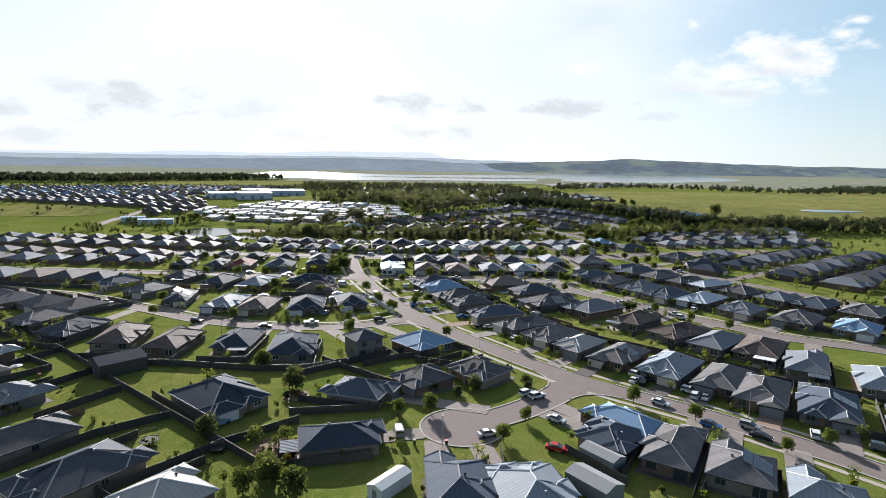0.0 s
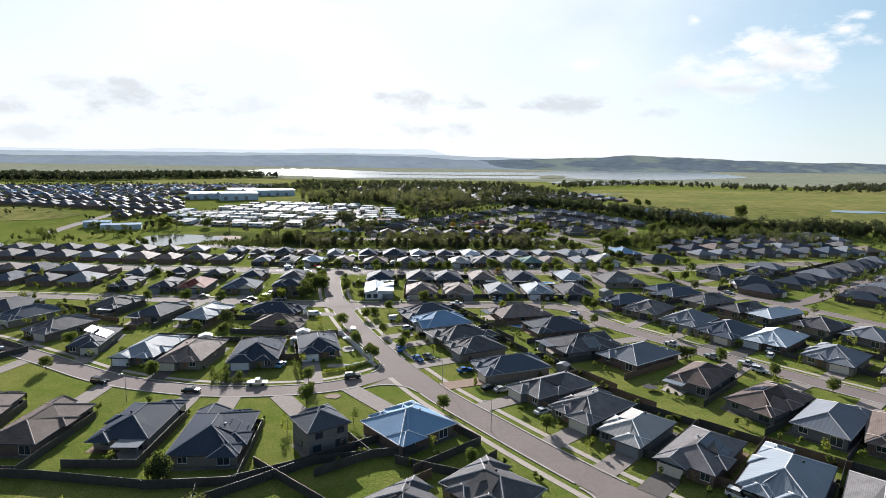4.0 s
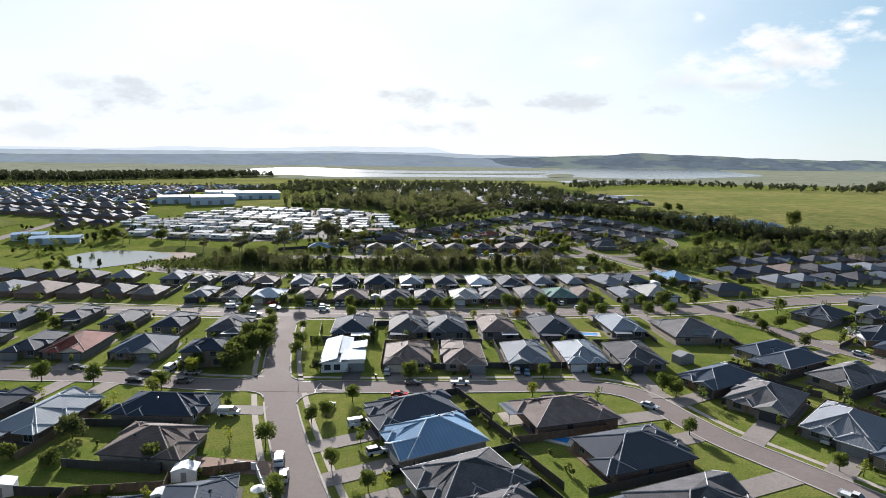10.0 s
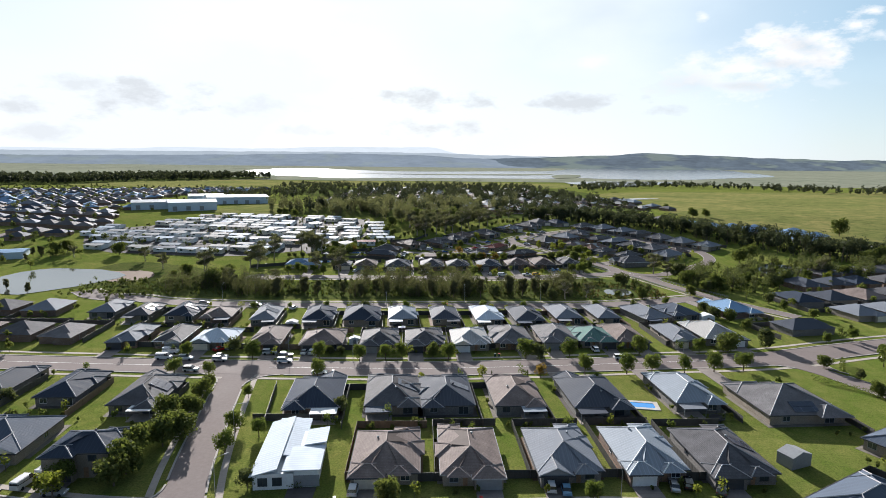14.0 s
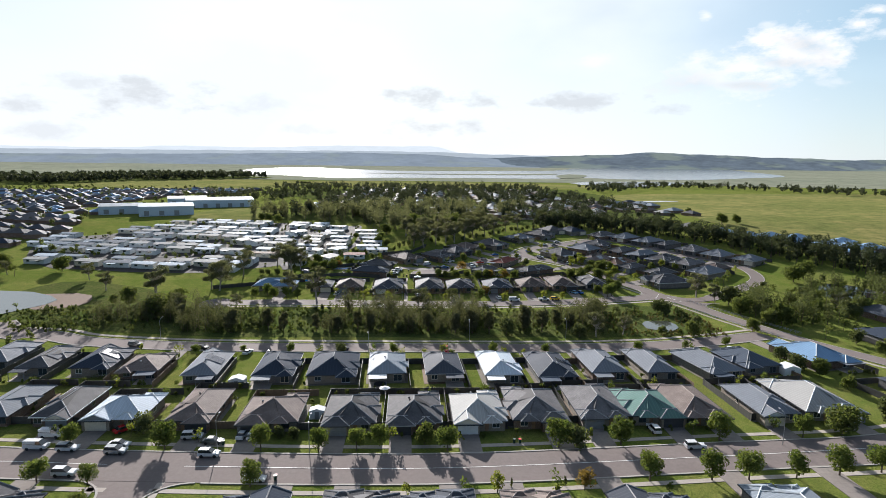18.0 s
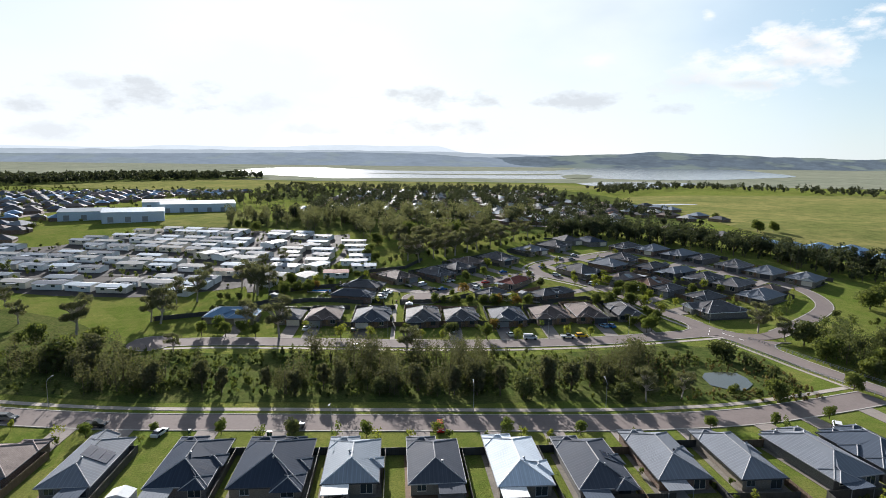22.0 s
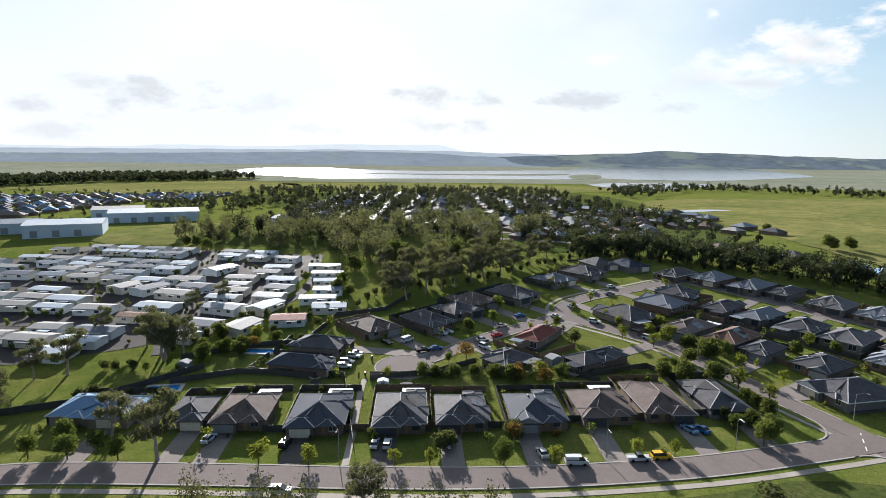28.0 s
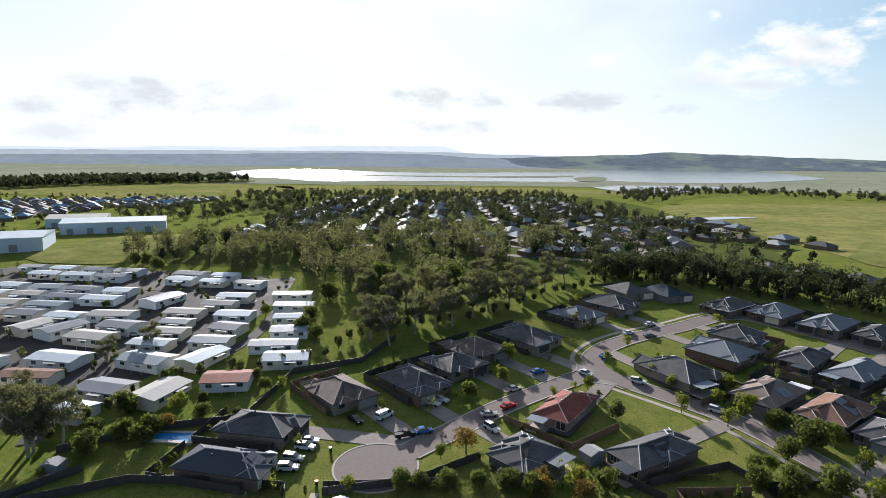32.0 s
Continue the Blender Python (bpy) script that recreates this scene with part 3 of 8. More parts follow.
def round_corner(i, j, radius):
    """Asphalt and a curved kerb in the corners where road j meets road i."""
    (li, hi), (lj, hj) = ROADS[i], ROADS[j]
    for si in (1, -1):
        for sj in (1, -1):
            hit = crossing(offset_line(li, si * hi), offset_line(lj, sj * hj))
            if hit is None:
                continue
            c, u, v = hit
            if inside_gap(c + u * 4, j) < inside_gap(c - u * 4, j):
                u = -u
            if inside_gap(c + v * 4, i) < inside_gap(c - v * 4, i):
                v = -v
            ang = u.angle(v)
            if ang < 0.5 or ang > 2.7:
                continue
            reach = radius / math.tan(ang / 2)
            mid = c + (u + v).normalized() * (radius / math.sin(ang / 2))
            p, q = c + u * reach - mid, c + v * reach - mid
            n = 8
            arc = []
            for k in range(n + 1):
                w = p * (1 - k / n) + q * (k / n)
                arc.append(mid + w.normalized() * radius)
            s = Shape()
            for k in range(n):
                tri = [c - (u + v).normalized() * 0.6, arc[k], arc[k + 1]]
                if (tri[1] - tri[0]).cross(tri[2] - tri[0]).z < 0:
                    tri.reverse()
                s.face([(t.x, t.y, land(t.x, t.y) + 0.044) for t in tri])
            tagged(new("road", s.data("road", "asphalt")), "asphalt in the rounded street corner", "road", kind="structure")
            off = [mid + (t - mid).normalized() * (radius - 0.18) for t in arc]
            tagged(new("kerb", ribbon("kerb", off, 0.42, 0.17, "kerb_concrete")), "pale curved concrete kerb at a street corner", "kerb", kind="structure")
            CORNERS.append((c, reach))


def inside_gap(p, k):
    line, half = ROADS[k]
    return min((q - p).length for q in line) - half


for pair in ((0, 1, 9), (0, 2, 9), (0, 4, 6), (0, 5, 8), (5, 6, 8), (8, 9, 8), (8, 11, 8), (8, 13, 7), (8, 7, 8)):
    round_corner(*pair)


def clear_of_corners(p):
    return all((p - c).length > r for c, r in CORNERS)


for k in range(len(ROADS)):
    line, half = ROADS[k]
    for side in (1, -1):
        if len(line) > 4:
            kerb = ribbon("kerb", offset_line(line, side * (half + 0.18)), 0.42, 0.17, "kerb_concrete", lambda p: road_gap(p, k) > 0.3 and clear_of_corners(p))
        else:
            ring = [line[0] + Vector((math.cos(q * math.pi / 24), math.sin(q * math.pi / 24), 0)) * (half + 0.18) for q in range(49)]
            kerb = ribbon("kerb", ring, 0.42, 0.17, "kerb_concrete", lambda p: road_gap(p, k) > 0.3) if side == 1 else None
        if kerb:
            tagged(new("kerb", kerb), "pale concrete kerb and gutter along the asphalt", "kerb", kind="structure")


def footpath(pts, width=1.4, gap=True):
    d = ribbon("footpath", smooth_line(pts), width, 0.075, "concrete", (lambda p: road_gap(p) > 0.25) if gap else None)
    if d:
        tagged(new("footpath", d), "pale concrete footpath with joints across the grass verge", "footpath", kind="structure")


def beside(k, off, width=1.4):
    line, half = ROADS[k]
    d = ribbon("footpath", offset_line(line, off + math.copysign(half, off)), width, 0.07, "concrete", lambda p: road_gap(p) > 0.6)
    if d:
        tagged(new("footpath", d), "pale concrete footpath with joints along the street", "footpath", kind="structure")


beside(0, -2.6)
beside(0, 2.4)
beside(1, -2.6)
beside(4, 2.8)
beside(5, 3.4)
beside(5, -3.0)
beside(7, 3.2, 1.8)
beside(8, 2.8)
beside(11, -2.6, 1.6)
footpath([(3, 508), (2.4, 525), (1.4, 545), (1.6, 553)], 1.6)


def paint_line(pts, width=0.14, dash=0.0, lift=0.135):
    s = Shape()
    line = smooth_line(pts, 1.0)
    a, b = offset_line(line, width / 2), offset_line(line, -width / 2)
    run = 0.0
    for i in range(len(line) - 1):
        run += (line[i + 1] - line[i]).length
        if not dash or run % (2 * dash) < dash:
            s.face([(p.x, p.y, land(p.x, p.y) + lift) for p in (b[i], b[i + 1], a[i + 1], a[i])])
    tagged(new("road_marking", s.data("road_marking", "white_paint")), "worn white line painted on the asphalt", "road marking", kind="structure")


paint_line([(-130, 371.7), (-96, 369), (-70, 367.5), (-52, 366.4)])
paint_line([(-36, 365.7), (16, 365), (79, 370), (112, 373.2)])
paint_line([(-28.5, 293.5), (-20.5, 293.2)], 0.25, 0.6)
paint_line([(-20, 285), (-20, 290), (-19.6, 292)], 0.2)
paint_line([(-20.5, 287.5), (-8, 287)], 0.14)
paint_line([(120, 514), (125, 523)], 0.25, 0.7)
paint_line([(131, 508), (126, 519)], 0.25, 0.7)


# ---- houses ----
def hip(s, caps, x0, x1, y0, y1, z, pitch, front=True, rear=True):
    """A hipped roof over a rectangle; an end that is not hipped is left upright. Adds its ridge and hip lines to caps."""
    k = math.tan(radians(pitch))
    w, d = x1 - x0, y1 - y0
    if w <= d:
        h = w / 2 * k
        cx = (x0 + x1) / 2
        a = (cx, y0 + (w / 2 if front else 0), z + h)
        b = (cx, y1 - (w / 2 if rear else 0), z + h)
        s.slope([(x1, y0, z), (x1, y1, z), b, a])
        s.slope([(x0, y1, z), (x0, y0, z), a, b])
        s.slope([(x0, y0, z), (x1, y0, z), a])
        s.slope([(x1, y1, z), (x0, y1, z), b])
        caps += [(a, b), ((x0, y0, z), a), ((x1, y0, z), a), ((x0, y1, z), b), ((x1, y1, z), b)]
    else:
        h = d / 2 * k
        cy = (y0 + y1) / 2
        a, b = (x0 + d / 2, cy, z + h), (x1 - d / 2, cy, z + h)
        s.slope([(x0, y0, z), (x1, y0, z), b, a])
        s.slope([(x1, y1, z), (x0, y1, z), a, b])
        s.slope([(x1, y0, z), (x1, y1, z), b])
        s.slope([(x0, y1, z), (x0, y0, z), a])
        caps += [(a, b), ((x0, y0, z), a), ((x0, y1, z), a), ((x1, y0, z), b), ((x1, y1, z), b)]
    s.face([(x0, y0, z), (x0, y1, z), (x1, y1, z), (x1, y0, z)])
    return h


def gable(s, caps, ends, x0, x1, y0, y1, z, pitch):
    """A wing with an upright gable at its front; the infill goes into ends."""
    h, cx = (x1 - x0) / 2 * math.tan(radians(pitch)), (x0 + x1) / 2
    a, b = (cx, y0, z + h), (cx, y1, z + h)
    s.slope([(x1, y0, z), (x1, y1, z), b, a])
    s.slope([(x0, y1, z), (x0, y0, z), a, b])
    s.face([(x0, y0, z), (x0, y1, z), (x1, y1, z), (x1, y0, z)])
    ends.face([(x0 + 0.35, y0 + 0.3, z - 0.01), (x1 - 0.35, y0 + 0.3, z - 0.01), (cx, y0 + 0.3, z + h - 0.16)])
    ends.face([(x1 - 0.35, y0 + 0.36, z - 0.01), (x0 + 0.35, y0 + 0.36, z - 0.01), (cx, y0 + 0.36, z + h - 0.16)])
    caps += [(a, b), ((x0, y0, z), a), ((x1, y0, z), a)]


def gutter_ring(s, pts, z):
    """One gutter all round an eave outline with square corners, counter-clockwise."""
    t, h, n = 0.13, 0.2, len(pts)
    def side(i):
        d = Vector(pts[(i + 1) % n]) - Vector(pts[i])
        return Vector((d.y, -d.x)).normalized()
    outer = [Vector(pts[i]) + t * (side(i - 1) + side(i)) for i in range(n)]
    for i in range(n):
        j = (i + 1) % n
        a, b, c, d = pts[i], pts[j], outer[j], outer[i]
        lo, hi = z - h, z + 0.02
        s.face([(*d, lo), (*c, lo), (*c, hi), (*d, hi)])
        s.face([(*b, lo), (*a, lo), (*a, hi), (*b, hi)])
        s.face([(*d, hi), (*c, hi), (*b, hi), (*a, hi)])
        s.face([(*a, lo), (*b, lo), (*c, lo), (*d, lo)])
    welded(s)


def cap_bars(s, lines, r=0.12):
    """Capping along ridge and hips: bars that meet in the points where the lines meet."""
    for p, q in lines:
        p, q = Vector((*p[:2], p[2] + 0.03)), Vector((*q[:2], q[2] + 0.03))
        if (q - p).length < 0.3:
            continue
        t = (q - p).normalized()
        u = t.cross(Vector((0, 0, 1))).normalized()
        w = u.cross(t)
        ring = [-u * r * 1.2, -w * r, u * r * 1.2, w * r]
        a, b = [p + t * 0.12 + c for c in ring], [q - t * 0.12 + c for c in ring]
        for i in range(4):
            j = (i + 1) % 4
            s.face([tuple(a[i]), tuple(a[j]), tuple(b[j]), tuple(b[i])])
            s.face([tuple(p), tuple(a[j]), tuple(a[i])])
            s.face([tuple(q), tuple(b[i]), tuple(b[j])])
    welded(s)


def shared(kind, build):
    if kind not in SHARED:
        SHARED[kind] = build()
    return SHARED[kind]


SHARED = {}


def frame_data(w, h, trim):
    """A window frame with one mullion and a low sill, all in one piece."""
    def build():
        s = Shape()
        xs, zs = [-w / 2, -w / 2 + 0.07, -0.035, 0.035, w / 2 - 0.07, w / 2], [-0.09, 0.07, h - 0.07, h]
        def solid(i, j):
            return 0 <= i < 5 and 0 <= j < 3 and not (j == 1 and i in (1, 3))
        for i in range(5):
            for j in range(3):
                if not solid(i, j):
                    continue
                a, b, c, d = xs[i], xs[i + 1], zs[j], zs[j + 1]
                s.face([(a, -0.06, c), (b, -0.06, c), (b, -0.06, d), (a, -0.06, d)])
                s.face([(b, 0.06, c), (a, 0.06, c), (a, 0.06, d), (b, 0.06, d)])
                for ni, nj, p, q in ((i - 1, j, (a, d), (a, c)), (i + 1, j, (b, c), (b, d)), (i, j - 1, (a, c), (b, c)), (i, j + 1, (b, d), (a, d))):
                    if not solid(ni, nj):
                        s.face([(p[0], 0.06, p[1]), (q[0], 0.06, q[1]), (q[0], -0.06, q[1]), (p[0], -0.06, p[1])])
        return welded(s).data("window_frame", trim)
    return shared(("wf", w, h, trim), build)


def window_parts(parent, x, z, y, w, h, turn, trim):
    """A window set in a wall: frame with a mullion, sill and panes."""
    m = pose(x, y, z, 0, 0, turn)
    win = part("window", frame_data(w, h, trim), parent, "", m)
    part("pane", shared(("wp", w, h), lambda: Shape().box(-w / 2 + 0.06, w / 2 - 0.06, -0.012, 0.012, 0.06, h - 0.06).data("pane", "window_glass")), win)


def garage_data(trim, w):
    """A ribbed sectional door as one folded sheet."""
    s = Shape()
    prof = []
    for k in range(5):
        prof += [(-0.05, 0.46 * k), (-0.05, 0.46 * k + 0.40), (-0.025, 0.46 * k + 0.43)]
    prof += [(0.0, 2.3), (0.0, 0.0)]
    n = len(prof)
    for i in range(n):
        (p, z0), (q, z1) = prof[i], prof[(i + 1) % n]
        s.face([(-w / 2, p, z0), (w / 2, p, z0), (w / 2, q, z1), (-w / 2, q, z1)])
    s.face([(-w / 2, p, z) for p, z in reversed(prof)])
    s.face([(w / 2, p, z) for p, z in prof])
    return welded(s).data("garage_door", trim)


def welded(s):
    """The same shape with corners that coincide shared."""
    seen, order, remap = {}, [], []
    for p in s.v:
        k = tuple(round(c, 4) for c in p)
        if k not in seen:
            seen[k] = len(order)
            order.append(p)
        remap.append(seen[k])
    s.v, s.f = order, [tuple(remap[i] for i in f) for f in s.f]
    return s


def solar_panels(parent, rect, z, pitch, cols, rows, side, start=1.6):
    """Panels on one roof face: side e, w or n."""
    x0, x1, y0, y1 = rect
    k = radians(pitch)
    data = shared(("solar",), lambda: Shape().box(-0.5, 0.5, -0.83, 0.83, 0, 0.04).data("solar_panel", "solar_blue"))
    edge = shared(("solar_edge",), lambda: Shape().box(-0.51, 0.51, -0.84, -0.82, -0.01, 0.05).box(-0.51, 0.51, 0.82, 0.84, -0.01, 0.05)
                  .box(-0.51, -0.49, -0.82, 0.82, -0.01, 0.05).box(0.49, 0.51, -0.82, 0.82, -0.01, 0.05).data("panel_edge", "trim_grey"))
    for r in range(rows):
        run = start + 1.75 * r
        up = run * math.sin(k) + 0.12
        over = run * math.cos(k)
        for c in range(cols):
            if side in "ew":
                yy = (y0 + y1) / 2 + (c - (cols - 1) / 2) * 1.06
                m = pose(x1 - over, yy, z + up, 0, 0, 90) @ pose(0, 0, 0, pitch) if side == "e" else pose(x0 + over, yy, z + up, 0, 0, -90) @ pose(0, 0, 0, pitch)
            else:
                xx = (x0 + x1) / 2 + (c - (cols - 1) / 2) * 1.06
                m = pose(xx, y0 + over, z + up) @ pose(0, 0, 0, pitch) if side == "s" else pose(xx, y1 - over, z + up, 0, 0, 180) @ pose(0, 0, 0, pitch)
            p = part("solar_panel", data, parent, "", m)
            if r == 0 and c % 3 == 0:
                part("panel_frame", edge, p)


def vent_data(pale):
    """A turbine vent: a short neck under a ribbed ball."""
    def build():
        s = Shape()
        rings = [(0.13, -0.25), (0.13, 0.12), (0.22, 0.2), (0.27, 0.33), (0.22, 0.46), (0.06, 0.53)]
        for (r0, z0), (r1, z1) in zip(rings, rings[1:]):
            for i in range(8):
                a, b = math.pi * i / 4, math.pi * (i + 1) / 4
                s.face([(r0 * math.cos(a), r0 * math.sin(a), z0), (r0 * math.cos(b), r0 * math.sin(b), z0), (r1 * math.cos(b), r1 * math.sin(b), z1), (r1 * math.cos(a), r1 * math.sin(a), z1)])
        s.face([(0.06 * math.cos(math.pi * i / 4), 0.06 * math.sin(math.pi * i / 4), 0.53) for i in range(8)])
        return welded(s).data("roof_vent", "steel_pole" if pale else "trim_dark")
    return shared(("vent", pale), build)


LOTS = []


def house(x, y, w, d, turn, roof, garage=1, wall=None, solar="", patio="", storeys=1, fence="lb", back=6.5, drive="drive_concrete", step=1.6, lite=False,
          front_gable=None):
    """A hip-roofed house that faces -y of its own axes. w, d: over the eaves. garage: 1 on its right, -1 on its left."""
    rnd = random.Random(int(x * 13 + y * 7))
    wi = rnd.randrange(3) if wall is None else wall
    words, wmat = WALLS[wi]
    trim = "trim_white" if roof in ("navy", "steel", "white", "light", "blue") and rnd.random() < 0.6 else rnd.choice(["trim_cream", "trim_grey", "trim_dark"])
    base = land(x, y) + 0.12
    m = pose(x, y, base, 0, 0, turn)
    label = ROOF_WORDS[roof] + " roofed " + ("two-storey " if storeys == 2 else "") + words + " house"
    if solar:
        label += " with solar panels"
    root = thing("house", m, label, "house", "suburban houses")
    eave = 2.55 + 2.7 * (storeys - 1)
    ov, pitch = 0.5, 22.5 + rnd.choice([0, 0, 1.5])
    fx, fy0 = w / 2, -d / 2
    main = (-fx, fx, fy0 + step, d / 2)
    gw = w * (0.52 if w > 11 else 0.58)
    wing = (fx - gw, fx, fy0, fy0 + step + gw / 2 + 0.6) if garage > 0 else (-fx, -fx + gw, fy0, fy0 + step + gw / 2 + 0.6)
    # walls
    s = Shape()
    s.box(main[0] + ov, main[1] - ov, main[2] + ov, main[3] - ov, -1.2, eave - 0.02)
    s.box(wing[0] + ov, wing[1] - ov, wing[2] + ov, main[2] + ov + 0.01, -1.2, eave - 0.025)
    part("wall", s.data("wall", wmat), root, words + " outer wall")
    # roof
    s, caps = Shape(), []
    hip(s, caps, *main, eave, pitch)
    starts = [len(caps)]
    gabled = not lite and storeys == 1 and (rnd.random() < 0.34 if front_gable is None else front_gable)
    ends = Shape()
    if gabled:
        gable(s, caps, ends, *wing, eave + 0.004, pitch)
    else:
        hip(s, caps, *wing, eave + 0.004, pitch, True, False)
    starts.append(len(caps))
    if not lite and storeys == 1 and d > 16.5 and rnd.random() < 0.7:
        # a shallow wing out of one long side
        bw, by = rnd.uniform(4.2, 6.0), rnd.uniform(-0.12, 0.2) * d
        sx = -1 if garage > 0 else 1
        x0, x1 = sorted((sx * (fx + rnd.uniform(0.5, 0.95)), sx * 0.12 * w))
        hip(s, caps, x0, x1, by - bw / 2, by + bw / 2, eave + 0.016, pitch)
    starts.append(len(caps))
    if not lite and w > 11.5:
        # a stepped rear wing on the other side
        rw = w * 0.42
        bx = (-fx, -fx + rw) if garage > 0 else (fx - rw, fx)
        hip(s, caps, bx[0], bx[1], d / 2 - rw / 2 - 1.5, d / 2 + rnd.uniform(0.9, 2.4), eave + 0.008, pitch)
    starts.append(len(caps))
    if not lite and storeys == 1 and w > 12:
        # a little hipped porch beside the garage wing
        pw = min(4.6, w - gw - 0.4)
        cx = wing[0] - pw / 2 - 0.2 if garage > 0 else wing[1] + pw / 2 + 0.2
        hip(s, caps, cx - pw / 2, cx + pw / 2, fy0 + step - 1.1, fy0 + step + pw / 2 + 0.8, eave + 0.012, pitch)
    # hidden faces under the main ridge, added to weld each wing to the main roof
    mid = Vector((0, (main[2] + main[3]) / 2, eave))
    for k in sorted(set(starts)):
        if k < len(caps):
            s.face([caps[0][0], caps[0][1], min(caps[k], key=lambda p: (Vector(p) - mid).length)])
    top = part("roof", welded(s).data("roof", ROOFS[roof]), root, ROOF_WORDS[roof] + " roof")
    s = Shape()
    cap_bars(s, caps)
    part("ridge_capping", s.data("ridge_capping", "ridge_brown" if roof in ("brown", "umber", "terracotta", "red") else "trim_white" if roof in ("white", "light", "steel", "blue") else "ridge_grey"), top)
    s = Shape()
    if garage > 0:
        rim = [(-fx, main[2]), (wing[0], main[2]), (wing[0], fy0), (fx, fy0), (fx, d / 2), (-fx, d / 2)]
    else:
        rim = [(-fx, fy0), (wing[1], fy0), (wing[1], main[2]), (fx, main[2]), (fx, d / 2), (-fx, d / 2)]
    gutter_ring(s, rim, eave)
    if gabled:
        part("gable_infill", ends.data("gable_infill", rnd.choice(["trim_cream", "trim_white", "trim_grey"])), top, "boarded gable end")
    if not lite and abs(x) < 75:
        k = math.tan(radians(pitch))
        vx, vy = rnd.uniform(-0.2, 0.2) * w, rnd.uniform(0.05, 0.3) * d
        part("roof_vent", vent_data(rnd.random() < 0.5), top, "round spinning roof vent", pose(vx, vy, eave + min(w / 2 - abs(vx), main[3] - vy) * k))
    part("gutter", s.data("gutter", "trim_white" if rnd.random() < 0.06 else rnd.choice(["ridge_grey", "trim_dark", "trim_dark", "trim_dark"])), top)
    wx = wing[0] + ov + 0.15 + 2.5 if garage > 0 else wing[1] - ov - 0.15 - 2.5
    gx = (wing[0] + wing[1]) / 2
    yf = wing[2] + ov
    part("garage_door", shared(("gd", trim, roof == "x"), lambda: garage_data(trim, 4.8)), root, "ribbed double garage door", pose(gx, yf - 0.01, 0))
    ym = main[2] + ov - 0.02
    side = -1 if garage > 0 else 1
    ex = side * (fx - ov)
    hx = (ex + (wing[0] + ov if garage > 0 else wing[1] - ov)) / 2
    window_parts(root, hx + side * 0.9, 0.75, ym, 1.8, 1.5, 0, trim)
    part("door", shared(("door",), lambda: Shape().box(-0.45, 0.45, -0.04, 0.03, 0, 2.05).data("door", "timber")), root, "timber front door", pose(hx - side * 1.3, ym, 0))
    yb = main[3] - ov + 0.02
    if not lite:
        if math.cos(radians(turn)) < 0.45:
            window_parts(root, -0.28 * w, 0.1, yb, 2.4, 2.0, 180, trim)
        if abs(turn) > 100:
            window_parts(root, 0.27 * w, 0.8, yb, 1.8, 1.3, 180, trim)
        window_parts(root, math.copysign(fx - ov + 0.02, -x), 0.85, 0.1 * d, 1.4, 1.2, math.copysign(90, -x), trim)
    if storeys == 2:
        for q in (-0.28, 0.22):
            window_parts(root, q * w, 3.4, ym - 0.01, 1.6, 1.2, 0, trim)
            window_parts(root, q * w, 3.4, yb + 0.01, 1.6, 1.2, 180, trim)
    for item in solar.split():
        solar_panels(top, main, eave, pitch, int(item[1]), int(item[2]), item[0])
    if not lite:
        s = Shape()
        s.box(-fx - 0.55, fx + 0.55, fy0 + step + 1.5, d / 2 + 0.7, -0.4, -0.06)
        part("side_path", s.data("side_path", rnd.choice(["gravel", "drive_dark", "gravel", "soil"])), root, "gravel strip round the house")
    if not patio and not lite and storeys == 1 and math.cos(radians(turn)) < -0.2 and rnd.random() < 0.5:
        patio = rnd.choice("lr") + rnd.choice(["bgrey", "grey", "steel", "charcoal", "grey"])
    if patio:
        pw, pd = w * 0.46, 3.4
        px = -w * 0.24 if patio[0] == "l" else w * 0.24
        y0 = d / 2 + 0.1
        s = Shape()
        fold = [(px - pw / 2, 2.42), (px + pw / 2, 2.42), (px + pw / 2, 2.5)]
        for k in reversed(range(int(pw / 0.6))):
            xx = px - pw / 2 + 0.3 + 0.6 * k
            fold += [(xx + 0.06, 2.5), (xx + 0.04, 2.54), (xx, 2.54), (xx - 0.02, 2.5)]
        fold += [(px - pw / 2, 2.5)]
        for (xa, za), (xb, zb) in zip(fold, fold[1:] + fold[:1]):
            s.face([(xa, y0, za), (xb, y0, zb), (xb, y0 + pd, zb), (xa, y0 + pd, za)])
        s.face([(xx, y0, zz) for xx, zz in reversed(fold)])
        s.face([(xx, y0 + pd, zz) for xx, zz in fold])
        welded(s)
        pat = part("patio_roof", s.data("patio_roof", "trim_white" if patio[1:] == "w" else ROOFS.get(patio[1:], ROOFS["grey"])), root, "flat patio cover")
        for sx in (-1, 1):
            part("post", shared(("post",), lambda: Shape().box(-0.05, 0.05, -0.05, 0.05, -0.4, 2.42).data("post", "trim_grey")), pat, "",
                 pose(px + sx * (pw / 2 - 0.15), y0 + pd - 0.15, 0))
        part("paving", Shape().box(px - pw / 2, px + pw / 2, y0 - 0.6, y0 + pd + 0.3, -0.35, 0.0).data("paving", "concrete"), root)
    LOTS.append((m, w, d, fence, back))
